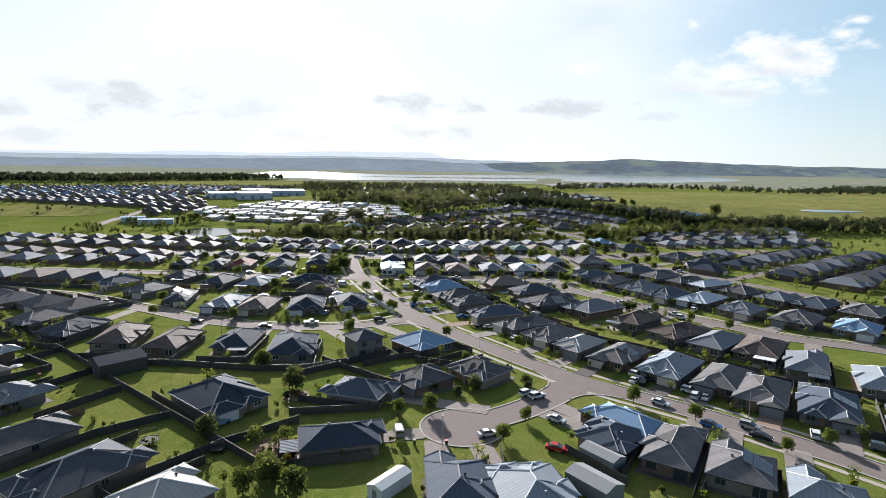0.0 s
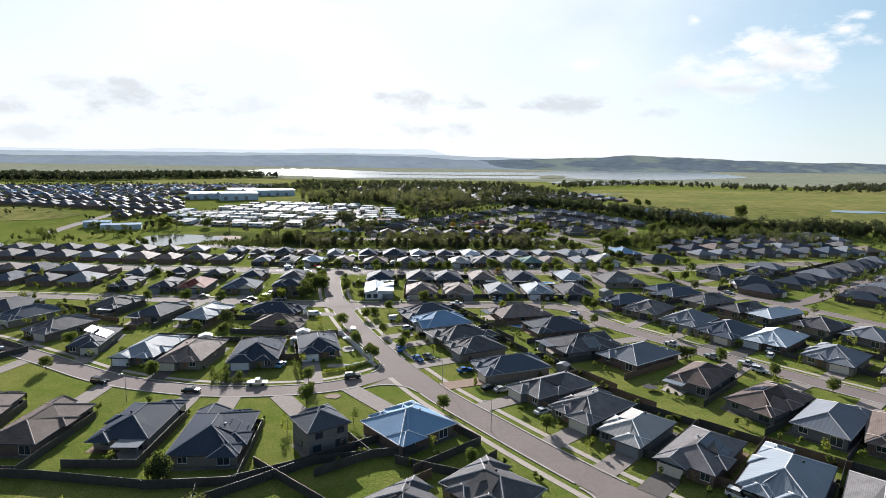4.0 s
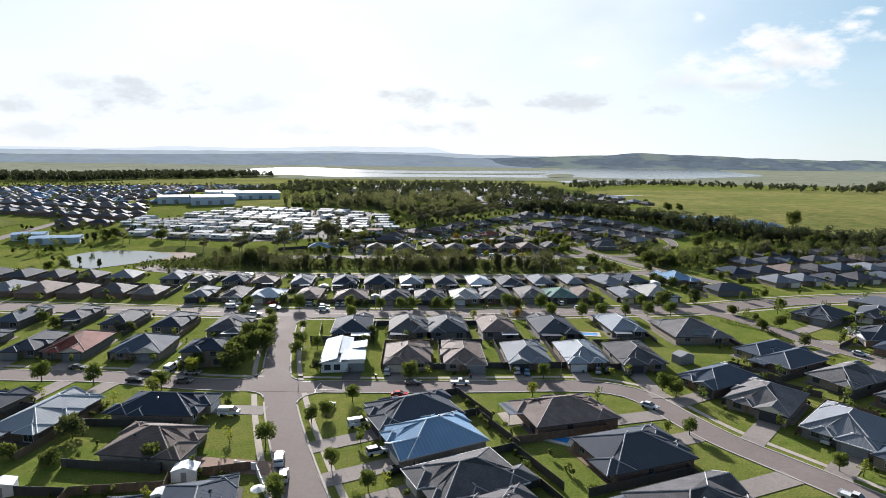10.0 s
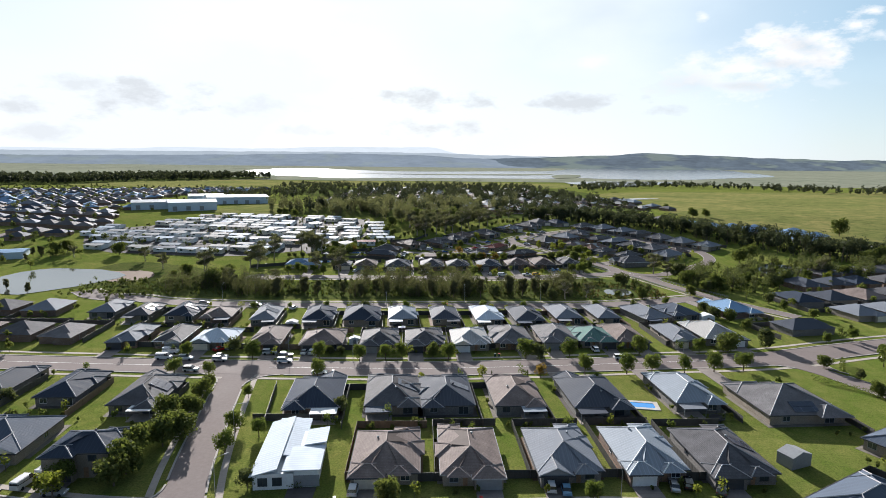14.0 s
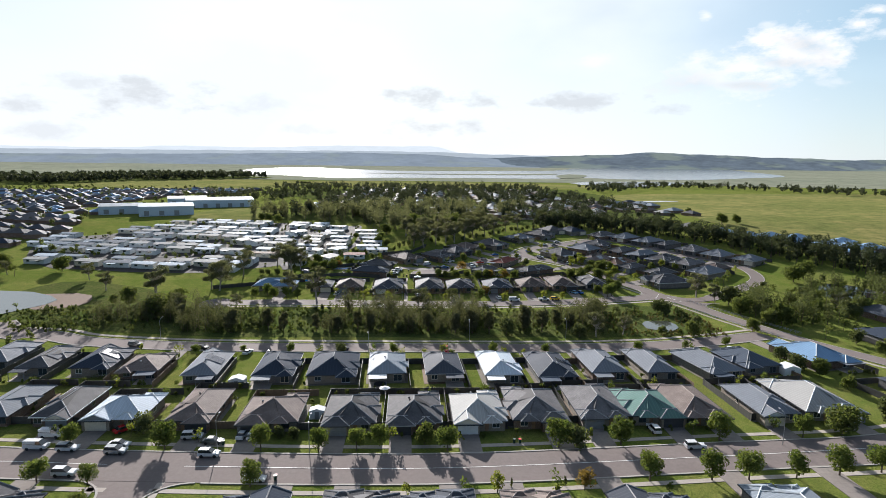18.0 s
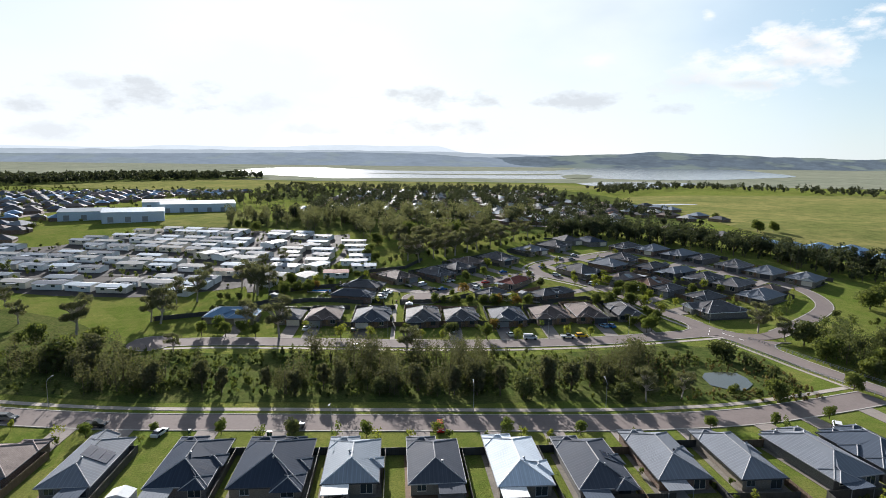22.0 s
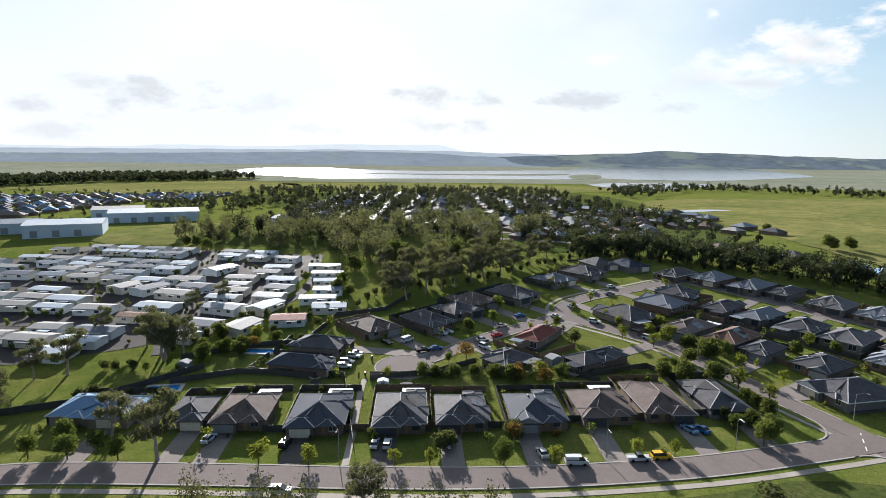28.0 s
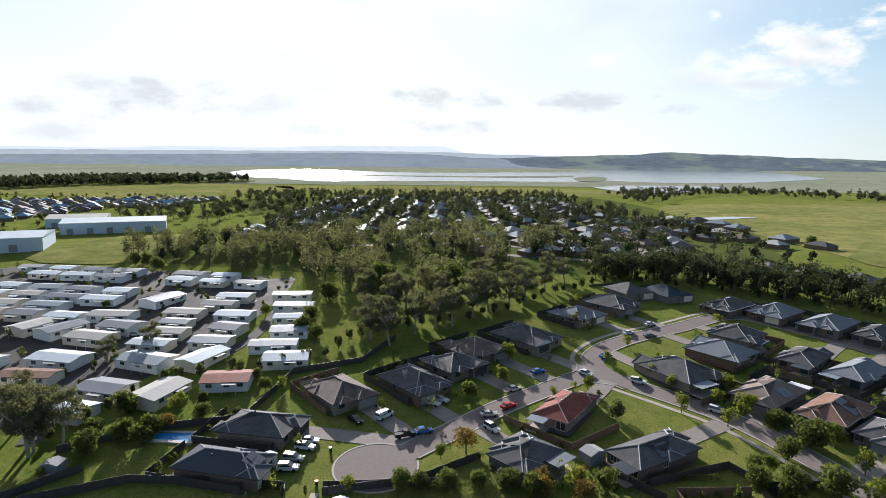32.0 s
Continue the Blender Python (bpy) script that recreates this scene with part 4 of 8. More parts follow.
    if drive:
        # driveway from the garage to the street's edge
        out = (m.to_3x3() @ Vector((0, -1, 0))).normalized()
        p = m @ Vector((gx, yf, 0))
        n, run = p.copy(), 0.0
        while run < 26 and road_gap(Vector((n.x, n.y, 0))) > 0.0:
            run += 0.5
            n = p + out * run
        if run < 26:
            line = [Vector((p.x, p.y, 0)) + out * (run * k / 6) for k in range(7)]
            tagged(new("driveway", ribbon("driveway", line, 5.0, 0.09 + 0.005 * (len(LOTS) % 9), drive)), "plain paved driveway to a double garage", "driveway", "driveways", "structure")
    return root


def panel_data(mat):
    """One folded sheet-steel panel with a post at its end, in one piece."""
    def build():
        s = Shape()
        front = [(-1.2, -0.03)]
        for k in range(6):
            x = -1.05 + 0.38 * k
            front += [(x - 0.08, -0.03), (x - 0.04, -0.008), (x + 0.04, -0.008), (x + 0.08, -0.03)]
        front += [(1.12, -0.03), (1.13, -0.05), (1.2, -0.05)]
        ring = front + [(x, -y) for x, y in reversed(front)]
        n = len(ring)
        for i in range(n):
            p, q = ring[i], ring[(i + 1) % n]
            s.face([(*p, -0.25), (*q, -0.25), (*q, 1.8), (*p, 1.8)])
        for i in range(len(front) - 1):
            p, q = front[i], front[i + 1]
            s.face([(*p, 1.8), (*q, 1.8), (q[0], -q[1], 1.8), (p[0], -p[1], 1.8)])
        return welded(s).data("fence_panel", mat)
    return shared(("panel", mat), build)


def fence(a, b, mat="fence_dark", label="dark sheet-metal boundary fence in panels"):
    """A boundary fence of panels with posts between two points."""
    a, b = Vector((*a, 0)), Vector((*b, 0))
    run = (b - a).length
    n = max(1, round(run / (3.6 if abs(a.x) < 60 else 8.0)))
    turn = math.degrees(math.atan2(b.y - a.y, b.x - a.x))
    root = thing("fence", on_land(a.x, a.y, turn), label, "fence", "lot fences")
    z0 = land(a.x, a.y)
    for k in range(n):
        p = a + (b - a) * ((k + 0.5) / n)
        part("fence_panel", panel_data(mat), root, "", pose(run * (k + 0.5) / n, 0, land(p.x, p.y) - z0 + 0.02) @ Matrix.Diagonal((run / n / 2.4, 1, 1, 1)))
    return root


def in_lot(p):
    """Whether a place lies under the roof of some house."""
    for m, w, d, _, _ in LOTS:
        q = m.inverted() @ Vector((p.x, p.y, m.translation.z))
        if abs(q.x) < w / 2 - 0.4 and abs(q.y) < d / 2 - 0.4:
            return True
    return False


def lot_fences():
    for m, w, d, kinds, back in LOTS:
        def at(px, py):
            p = m @ Vector((px, py, 0))
            return (p.x, p.y)
        mat = "fence_brown" if int(m.translation.x * 3) % 5 == 0 else "fence_dark"
        if "l" in kinds:
            root = fence(at(-w / 2 - 0.95, -d / 2 + 3.5), at(-w / 2 - 0.95, d / 2 + back), mat)
            # returns that close the gap between the two houses
            reach = next((0.5 * k for k in range(1, 13) if in_lot(m @ Vector((-w / 2 - 0.95 - 0.5 * k, -d / 2 + 4.0, 0)))), 0.0)
            part("fence_panel", panel_data(mat), root, "", pose(0.5, -0.72, 0.02, 0, 0, 90) @ Matrix.Diagonal((1.45 / 2.4, 1, 1, 1)))
            if reach:
                part("fence_panel", panel_data(mat), root, "", pose(0.5, reach / 2, 0.02, 0, 0, 90) @ Matrix.Diagonal((reach / 2.4, 1, 1, 1)))
        if "r" in kinds:
            fence(at(w / 2 + 0.95, -d / 2 + 3.5), at(w / 2 + 0.95, d / 2 + back), mat)
        if "b" in kinds:
            fence(at(-w / 2 - 0.9, d / 2 + back + 0.05), at(w / 2 + 1.6, d / 2 + back + 0.05), mat)


# first street
house(-47.1, 130.4, 15.5, 21.0, 48, 'navy', solar='n43', drive='drive_dark', garage=-1, fence='l')
house(-80.0, 107.8, 11.8, 21.0, -34, 'ktile', fence='l')
house(-60.9, 95.9, 13.8, 19.8, -33, 'charcoal', garage=-1, fence='l')
house(-42.8, 87.7, 12.7, 14.4, -36, 'light', fence='l')
house(-127.5, 160.3, 15.5, 16.6, -34, 'light', garage=-1, fence='l')
house(-97.8, 128.9, 11.6, 16.6, -34, 'grey', garage=-1, fence='l')
house(-15.5, 109.5, 10.9, 17.5, 102, 'navy', fence='l')
house(-13.7, 134.3, 11.8, 15.7, 71, 'bgrey', fence='l')
house(6.9, 91.9, 11.3, 17.2, -178, 'bgrey', fence='l')
house(19.2, 89.7, 12.8, 17.3, -170, 'steel', fence='l')
house(0.1, 142.4, 12.7, 13.8, -50, 'ktile', fence='l')
house(15.6, 148.6, 14.8, 13.1, -45, 'ktile', fence='l')
house(39.2, 110.1, 12.4, 11.4, -137, 'bgrey', garage=-1, fence='l')
house(44.9, 117.3, 9.5, 16.9, -142, 'blue', fence='l')
house(51.1, 105.1, 9.5, 19.9, 146, 'gtile', garage=-1, fence='l')
house(60.1, 97.0, 11.3, 14.4, 148, 'gtile', solar='w53', fence='l')
house(69.9, 87.9, 11.8, 11.0, 150, 'steel', fence='l')
# south side of the west street
house(-134.0, 202.0, 13.0, 20.0, 158, 'gtile')
house(-115.5, 189.5, 13.5, 20.0, 168, 'charcoal', solar='w62')
house(-96.0, 181.0, 12.5, 21.0, -172, 'umber')
house(-77.3, 175.7, 11.5, 21.0, 177, 'umber')
house(-57.0, 176.8, 11.8, 19.3, 179, 'navy', garage=-1)
house(-38.9, 170.8, 13.8, 21.0, -176, 'navy', solar='w53')
house(-17.8, 170.5, 9.5, 11.0, -146, 'charcoal', garage=-1, storeys=2)
house(0.4, 174.9, 15.5, 15.8, -141, 'blue', garage=-1)
# north side of the west street
house(-141.0, 266.0, 13.0, 20.0, -28, 'bgrey')
house(-120.0, 250.0, 13.0, 20.0, -20, 'gtile')
house(-100.0, 235.8, 9.5, 21.0, 8, 'charcoal', solar='e64 w43')
house(-78.2, 225.9, 12.5, 21.0, -6, 'steel', garage=-1, drive='drive_dark')
house(-64.3, 222.4, 12.8, 21.0, -3, 'brown', garage=-1, drive='drive_dark')
house(-45.2, 223.1, 13.9, 21.0, 6, 'navy', solar='e54', drive='drive_dark', garage=-1)
house(-28.6, 230.0, 12.2, 19.5, 14, 'navy', garage=-1, solar='e53')
# behind them
house(-95.5, 271.5, 12.5, 19.5, 170, 'charcoal', garage=-1, fence='l')
house(-117.5, 284.0, 12.8, 19.0, 170, 'ktile', patio='lw', fence='l')
house(-76.9, 269.4, 12.5, 21.0, 170, 'steel', fence='l')
house(-52.3, 273.2, 13.1, 21.0, 86, 'navy', fence='l')
house(-46.0, 255.0, 14.2, 17.6, 82, 'umber', garage=-1, fence='l', drive='drive_brown')
# cross street, west
house(-134.1, 323.1, 9.5, 21.0, 3, 'charcoal', garage=-1, fence='l')
house(-114.4, 320.5, 9.6, 21.0, 3, 'charcoal', garage=-1, fence='l')
house(-100.8, 319.8, 13.1, 21.0, 3, 'red', fence='l')
house(-79.1, 317.5, 15.5, 17.8, 3, 'bgrey', fence='l')
house(-56.1, 308.3, 12.5, 11.5, 3, 'navy', garage=-1, fence='l', storeys=2)
house(-141.0, 353.5, 9.5, 21.0, -178, 'bgrey', garage=-1, fence='l')
house(-121.4, 356.8, 9.5, 18.7, -178, 'charcoal', fence='l')
house(-101.5, 349.9, 10.3, 19.4, -178, 'charcoal', garage=-1, fence='l')
house(-81.9, 347.1, 10.7, 19.7, -178, 'navy', fence='l')
house(-60.4, 343.0, 12.4, 20.8, -178, 'ktile', solar='w43', patio='lw', fence='l')
# main street, east side
house(5.4, 269.9, 15.0, 21.0, -65, 'charcoal')
house(9.9, 257.2, 15.5, 20.2, -65, 'blue')
house(16.2, 240.8, 14.3, 19.4, -65, 'ktile', garage=-1)
house(19.9, 228.3, 13.1, 16.9, -65, 'ktile')
house(28.3, 211.0, 12.7, 20.7, -70, 'bgrey', drive='drive_brown')
house(36.9, 195.5, 10.8, 21.0, -60, 'gtile', garage=-1)
house(43.5, 182.7, 12.4, 18.6, -52, 'gtile')
house(49.9, 171.4, 10.6, 17.4, -47, 'light', drive='drive_concrete')
house(59.3, 161.2, 11.0, 20.0, -46, 'gtile', solar='e53', drive='drive_dark', garage=-1)
house(70.1, 151.1, 12.6, 21.0, -44, 'steel', drive='drive_dark')
house(80.5, 141.7, 11.0, 20.8, -42, 'gtile', garage=-1)
house(85.5, 132.4, 11.7, 21.0, -36, 'gtile', drive='drive_brown')
house(96.5, 124.0, 12.4, 21.0, -34, 'bgrey', solar='e43')
house(108.2, 112.7, 9.5, 21.0, -34, 'grey')
# curved street, near side
house(41.8, 269.6, 14.9, 21.0, 104, 'brown', garage=-1, fence='l')
house(52.1, 251.3, 15.5, 21.0, 108, 'charcoal', fence='l')
house(56.0, 231.2, 15.5, 21.0, 110, 'ktile', solar='w53', patio='rgrey', fence='l')
house(70.0, 221.0, 13.6, 21.0, 122, 'grey', garage=-1, fence='l')
house(80.6, 203.2, 11.6, 19.6, 132, 'umber', garage=-1, fence='l')
house(89.6, 187.1, 12.4, 21.0, 122, 'umber', solar='e43', fence='l')
house(97.0, 175.9, 11.3, 21.0, 130, 'grey', garage=-1, fence='l')
house(107.1, 168.7, 12.6, 21.0, 140, 'umber', patio='lw', garage=-1, fence='l')
house(112.2, 154.4, 10.8, 21.0, 146, 'grey', garage=-1, fence='l')
house(123.0, 141.2, 10.8, 21.0, 148, 'steel', garage=-1, fence='l')
# curved street, far side
house(94.6, 276.6, 14.8, 20.0, -46, 'gtile')
house(103.6, 260.5, 14.5, 20.0, -50, 'grey')
house(110.3, 246.0, 15.5, 21.0, -58, 'bgrey', drive='drive_dark')
house(121.4, 236.5, 13.7, 21.0, -52, 'white', drive='drive_dark', garage=-1)
house(129.0, 218.5, 14.5, 18.0, -52, 'grey')
house(142.0, 203.5, 14.5, 18.0, -50, 'gtile', garage=-1)
house(156.0, 191.0, 13.5, 18.0, -45, 'blue')
house(172.0, 178.0, 13.0, 18.0, -42, 'grey')
# behind them
house(149.5, 253.0, 13.5, 16.0, 118, 'ktile', garage=-1, fence='l')
house(158.5, 240.5, 13.5, 16.0, 120, 'grey', garage=-1, fence='l')
house(167.5, 229.0, 14.0, 16.0, 124, 'bgrey', garage=-1, fence='l')
house(178.0, 215.5, 14.0, 17.0, 128, 'gtile', garage=-1, fence='l')
house(189.0, 203.0, 14.0, 17.0, 132, 'navy', fence='l')
house(118.5, 315.7, 9.5, 21.0, 116, 'bgrey', fence='l')
house(120.4, 305.7, 11.4, 21.0, 116, 'bgrey', fence='l')
house(127.7, 291.8, 12.7, 21.0, 116, 'gtile', fence='l')
house(135.0, 278.0, 10.3, 21.0, 116, 'ktile', fence='l')
house(142.1, 269.2, 10.8, 21.0, 116, 'white', garage=-1, fence='l')
house(166.2, 358.5, 15.5, 21.0, -57, 'charcoal', fence='')
house(168.4, 329.6, 15.5, 20.5, -99, 'charcoal', fence='')
house(189.2, 358.6, 12.8, 21.0, -42, 'charcoal', garage=-1, fence='')
# cross street
house(3.5, 309.4, 13.7, 19.4, 1, 'brown', garage=-1)
house(20.4, 309.7, 12.4, 21.0, 1, 'brown')
house(39.5, 310.2, 13.1, 20.2, 1, 'grey', garage=-1)
house(56.6, 310.6, 12.7, 20.4, 1, 'steel', garage=-1)
house(73.1, 309.6, 13.9, 21.0, 1, 'ktile', garage=-1, solar='e43')
house(89.5, 290.8, 12.6, 21.0, -62, 'bgrey')
# collector road, near side
house(-17.0, 341.4, 13.9, 20.9, -177, 'navy', patio='lw', garage=-1, fence='l')
house(2.6, 342.7, 13.7, 21.0, -177, 'ktile', solar='w43', fence='l')
house(16.4, 342.5, 13.4, 21.0, -177, 'charcoal', solar='w33', garage=-1, fence='l')
house(34.1, 342.6, 12.6, 21.0, -177, 'brown', patio='lsteel', fence='l')
house(54.6, 341.8, 14.7, 21.0, -177, 'charcoal', fence='l')
house(79.7, 344.4, 12.6, 21.0, -177, 'steel', fence='l')
house(102.8, 337.3, 20.0, 21.0, -177, 'gtile', solar='n62', fence='l')
# collector road, far side
house(-89.4, 391.7, 9.6, 20.7, 2, 'grey', garage=-1)
house(-74.6, 391.3, 9.5, 19.9, 2, 'ktile')
house(-59.9, 388.4, 13.9, 14.8, 2, 'white', garage=-1)
house(-42.1, 389.9, 10.5, 20.5, 2, 'brown')
house(-23.5, 387.1, 13.9, 16.2, 2, 'brown', garage=-1)
house(-4.6, 387.4, 12.5, 17.8, 2, 'ktile', garage=-1)
house(10.5, 387.7, 13.0, 17.8, 2, 'ktile', garage=-1)
house(26.0, 388.2, 12.8, 17.7, 2, 'light', garage=-1)
house(40.4, 390.4, 13.4, 19.7, 2, 'gtile')
house(56.3, 392.7, 12.8, 20.6, 2, 'gtile', garage=-1)
house(69.4, 391.3, 13.2, 17.2, 2, 'green')
house(80.7, 393.0, 12.1, 21.0, 2, 'brown')
house(99.8, 394.1, 10.4, 20.7, 2, 'grey', garage=-1)
house(114.4, 395.8, 15.1, 21.0, 2, 'light')
# creek road
house(-117.1, 429.7, 10.6, 19.9, -176, 'grey', fence='l')
house(-101.4, 425.2, 9.5, 20.0, -176, 'ktile', solar='w62', fence='l')
house(-85.0, 424.6, 11.8, 18.6, -176, 'navy', solar='w43', fence='l')
house(-70.0, 420.6, 11.6, 15.4, -176, 'brown', garage=-1, fence='l')
house(-51.6, 420.4, 9.9, 21.0, -176, 'grey', solar='w43', fence='l')
house(-30.9, 420.1, 11.7, 20.2, -176, 'navy', fence='l')
house(-14.3, 420.2, 14.2, 20.3, -176, 'navy', fence='l')
house(1.4, 420.9, 11.0, 18.9, -176, 'steel', patio='rw', fence='l')
house(18.0, 421.0, 11.0, 18.9, -176, 'charcoal', fence='l')
house(34.8, 421.2, 11.0, 21.0, -176, 'white', patio='rw', fence='l')
house(50.3, 420.4, 11.6, 21.0, -176, 'charcoal', solar='w32', fence='l')
house(66.2, 423.6, 11.1, 21.0, -176, 'grey', fence='l')
house(81.9, 423.8, 9.6, 21.0, -176, 'grey', fence='l')
house(99.7, 424.5, 12.1, 21.0, -168, 'grey', garage=-1, fence='l')
house(113.5, 427.1, 13.0, 17.7, -168, 'bgrey', garage=-1, fence='l')
house(139.1, 433.0, 15.5, 19.7, -168, 'blue', fence='l')
# street past the creek
house(-61.2, 529.3, 20.0, 13.3, 2, 'blue', solar='e43')
house(-38.1, 528.9, 9.5, 14.5, 2, 'ktile')
house(-24.9, 529.3, 13.1, 17.4, 2, 'umber', garage=-1, patio='rw')
house(-6.3, 528.6, 13.9, 19.9, 2, 'charcoal', garage=-1, patio='rw', drive='drive_dark')
house(13.5, 529.3, 13.1, 19.8, 2, 'ktile', garage=-1, patio='rw', drive='drive_dark')
house(28.6, 529.5, 13.0, 17.5, 2, 'ktile', garage=-1, solar='e32')
house(47.2, 530.2, 13.8, 18.0, 2, 'charcoal', garage=-1, solar='e32')
house(64.5, 533.0, 13.8, 17.2, 2, 'umber', garage=-1, patio='rw')
house(80.1, 536.1, 12.6, 20.5, 2, 'umber')
house(96.4, 538.2, 11.0, 20.5, 2, 'ktile')
# turning circle past the creek
house(-17.7, 559.6, 9.9, 19.8, 77, 'charcoal', solar='s42', garage=-1, back=5.0)
house(-14.9, 575.1, 11.9, 18.3, 79, 'ktile', back=5.0)
house(-0.3, 592.9, 12.8, 18.6, 40, 'umber', back=5.0)
house(19.5, 598.9, 13.1, 19.6, 40, 'ktile', garage=-1, back=5.0)
house(30.9, 611.0, 14.5, 14.9, 40, 'ktile', back=5.0)
house(37.6, 622.8, 15.2, 16.8, 40, 'umber', back=5.0)
house(55.6, 633.6, 15.5, 21.0, 40, 'ktile', garage=-1, back=5.0)
house(77.9, 655.9, 15.5, 15.4, 40, 'grey', back=5.0)
house(95.1, 670.0, 15.5, 19.8, 40, 'ktile', garage=-1, back=5.0)
house(43.7, 564.3, 13.7, 11.8, -138, 'ktile', garage=-1, fence='')
house(73.0, 565.6, 9.8, 21.0, 120, 'ktile', solar='w42', fence='')
house(57.9, 585.4, 9.5, 19.9, 144, 'red', garage=-1, fence='')
# loop street
house(95.1, 607.8, 15.5, 20.2, -151, 'ktile', back=5.0)
house(114.3, 622.5, 15.5, 18.2, -144, 'grey', garage=-1, back=5.0)
house(126.8, 637.1, 15.5, 15.6, -139, 'ktile', garage=-1, back=5.0)
house(113.0, 592.9, 12.0, 21.0, -54, 'brown', solar='e42', patio='rw', back=5.0)
house(124.6, 583.7, 11.2, 21.0, -54, 'terracotta', solar='e43', garage=-1, back=5.0)
house(138.5, 617.5, 10.6, 19.3, 131, 'ktile', garage=-1, back=5.0)
house(148.3, 607.5, 10.7, 21.0, 122, 'grey', back=5.0)
house(139.7, 668.3, 12.4, 20.3, -54, 'ktile', back=5.0)
house(154.0, 660.5, 14.0, 19.5, -54, 'grey', back=5.0)
house(166.0, 647.8, 13.5, 21.0, -54, 'grey', garage=-1, back=5.0)
house(176.5, 638.3, 9.5, 21.0, -54, 'ktile', back=5.0)
house(128.8, 572.7, 9.5, 15.7, -54, 'ktile', back=5.0)
house(136.0, 542.1, 15.5, 21.0, -79, 'ktile', garage=-1, fence='')
# loop street
house(185.0, 621.0, 14.5, 18.0, -54, 'gtile', back=5.0)
house(195.0, 607.0, 15.0, 18.0, -54, 'grey', back=5.0)
house(208.0, 594.0, 14.5, 18.0, -50, 'grey', back=5.0)
house(157.0, 595.0, 13.0, 19.0, 126, 'ktile', back=5.0)
house(166.0, 584.0, 13.5, 19.0, 126, 'gtile', garage=-1, back=5.0)
house(167.0, 563.0, 14.0, 21.0, -54, 'grey', back=5.0)
house(140.0, 560.0, 12.0, 17.0, -60, 'ktile', back=5.0)
house(178.0, 573.0, 12.0, 15.0, 120, 'umber', back=5.0)


def modern_house(x, y, turn):
    """A white two-level house under several single-pitch roofs."""
    root = thing("house", on_land(x, y, turn, 0.1), "white modern house with several single-pitch white metal roofs", "house", "suburban houses")
    s = Shape()
    s.box(-6.0, 1.5, -11.5, 10.5, -0.8, 3.0).box(1.52, 6.0, -11.0, 4.5, -0.8, 3.6).box(-4.5, 1.51, 10.51, 12.5, -0.8, 2.7)
    part("wall", s.data("wall", "trim_white"), root)
    def lid(x0, x1, y0, y1, z0, z1, name="roof"):
        q = Shape()
        top = [(x0, y0, z0), (x1, y0, z1), (x1, y1, z1), (x0, y1, z0)]
        q.slope([top[3], top[0], top[1], top[2]])
        low = [(p[0], p[1], p[2] - 0.22) for p in top]
        q.face(list(reversed(low)))
        for i in range(4):
            j = (i + 1) % 4
            q.face([low[i], low[j], top[j], top[i]])
        return part(name, welded(q).data(name, ROOFS["white"]), root, "single-pitch white metal roof")
    lid(-6.6, -1.4, -12.0, 11.0, 2.95, 4.3)
    lid(-1.35, 2.2, -6.0, 11.0, 4.0, 3.2)
    lid(2.25, 6.8, -2.0, 5.0, 3.8, 4.4)
    lid(-0.6, 6.6, -11.6, -2.1, 3.7, 3.7, "flat_roof")
    lid(-5.0, 2.0, 11.05, 13.0, 2.9, 2.7, "flat_roof")
    for px, pz in ((-4.2, 0.7), (-1.5, 0.7)):
        window_parts(root, px, pz, -11.52, 1.8, 1.6, 0, "trim_dark")
    window_parts(root, -5.98, 0.8, -4.0, 1.4, 1.2, -90, "trim_dark")
    part("garage_door", shared(("gd", "trim_grey", False), lambda: garage_data("trim_grey", 4.8)), root, "ribbed grey garage door", pose(3.9, -11.02, 0))
    line = [Vector((x + 3.9, y - 11 - 2.0 * k, 0)) for k in range(5)]
    tagged(new("driveway", ribbon("driveway", line, 5.2, 0.085, "drive_dark")), "dark paved driveway to a garage", "driveway", "driveways", "structure")


modern_house(-15.8, 312.0, 4)


# ---- trees and shrubs ----
def leaf_mesh(name, blobs, each, size, seed, mat):
    """Many small leaf clumps (bent quads) scattered through ellipsoids (x, y, z, rx, rz), denser towards the outside."""
    g = np.random.RandomState(seed)
    b = np.repeat(np.array(blobs, dtype=float), each, axis=0)
    n = len(b)
    v = g.normal(size=(n, 3))
    v /= np.linalg.norm(v, axis=1)[:, None]
    c = v * (g.uniform(0.15, 1.0, n) ** 0.45)[:, None]
    c = np.stack([b[:, 0] + c[:, 0] * b[:, 3], b[:, 1] + c[:, 1] * b[:, 3], b[:, 2] + c[:, 2] * b[:, 4]], 1)
    nrm = v * 0.6 + g.normal(size=(n, 3)) * 0.7
    nrm /= np.linalg.norm(nrm, axis=1)[:, None]
    t = np.cross(nrm, g.normal(size=(n, 3)))
    t /= np.linalg.norm(t, axis=1)[:, None]
    k = np.cross(nrm, t)
    s = (size * g.uniform(0.55, 1.35, n))[:, None]
    q = np.stack([c - t * s * 0.5, c - k * s * 0.34 + nrm * s * 0.1, c + t * s * 0.5, c + k * s * 0.34 + nrm * s * 0.1], 1).reshape(-1, 3)
    me = bpy.data.meshes.new(name)
    me.vertices.add(4 * n)
    me.vertices.foreach_set("co", q.ravel())
    me.loops.add(4 * n)
    me.loops.foreach_set("vertex_index", np.arange(4 * n, dtype=np.int32))
    me.polygons.add(n)
    me.polygons.foreach_set("loop_start", np.arange(0, 4 * n, 4, dtype=np.int32))
    me.update(calc_edges=True)
    me.materials.append(mat)
    return me


TREES = {}


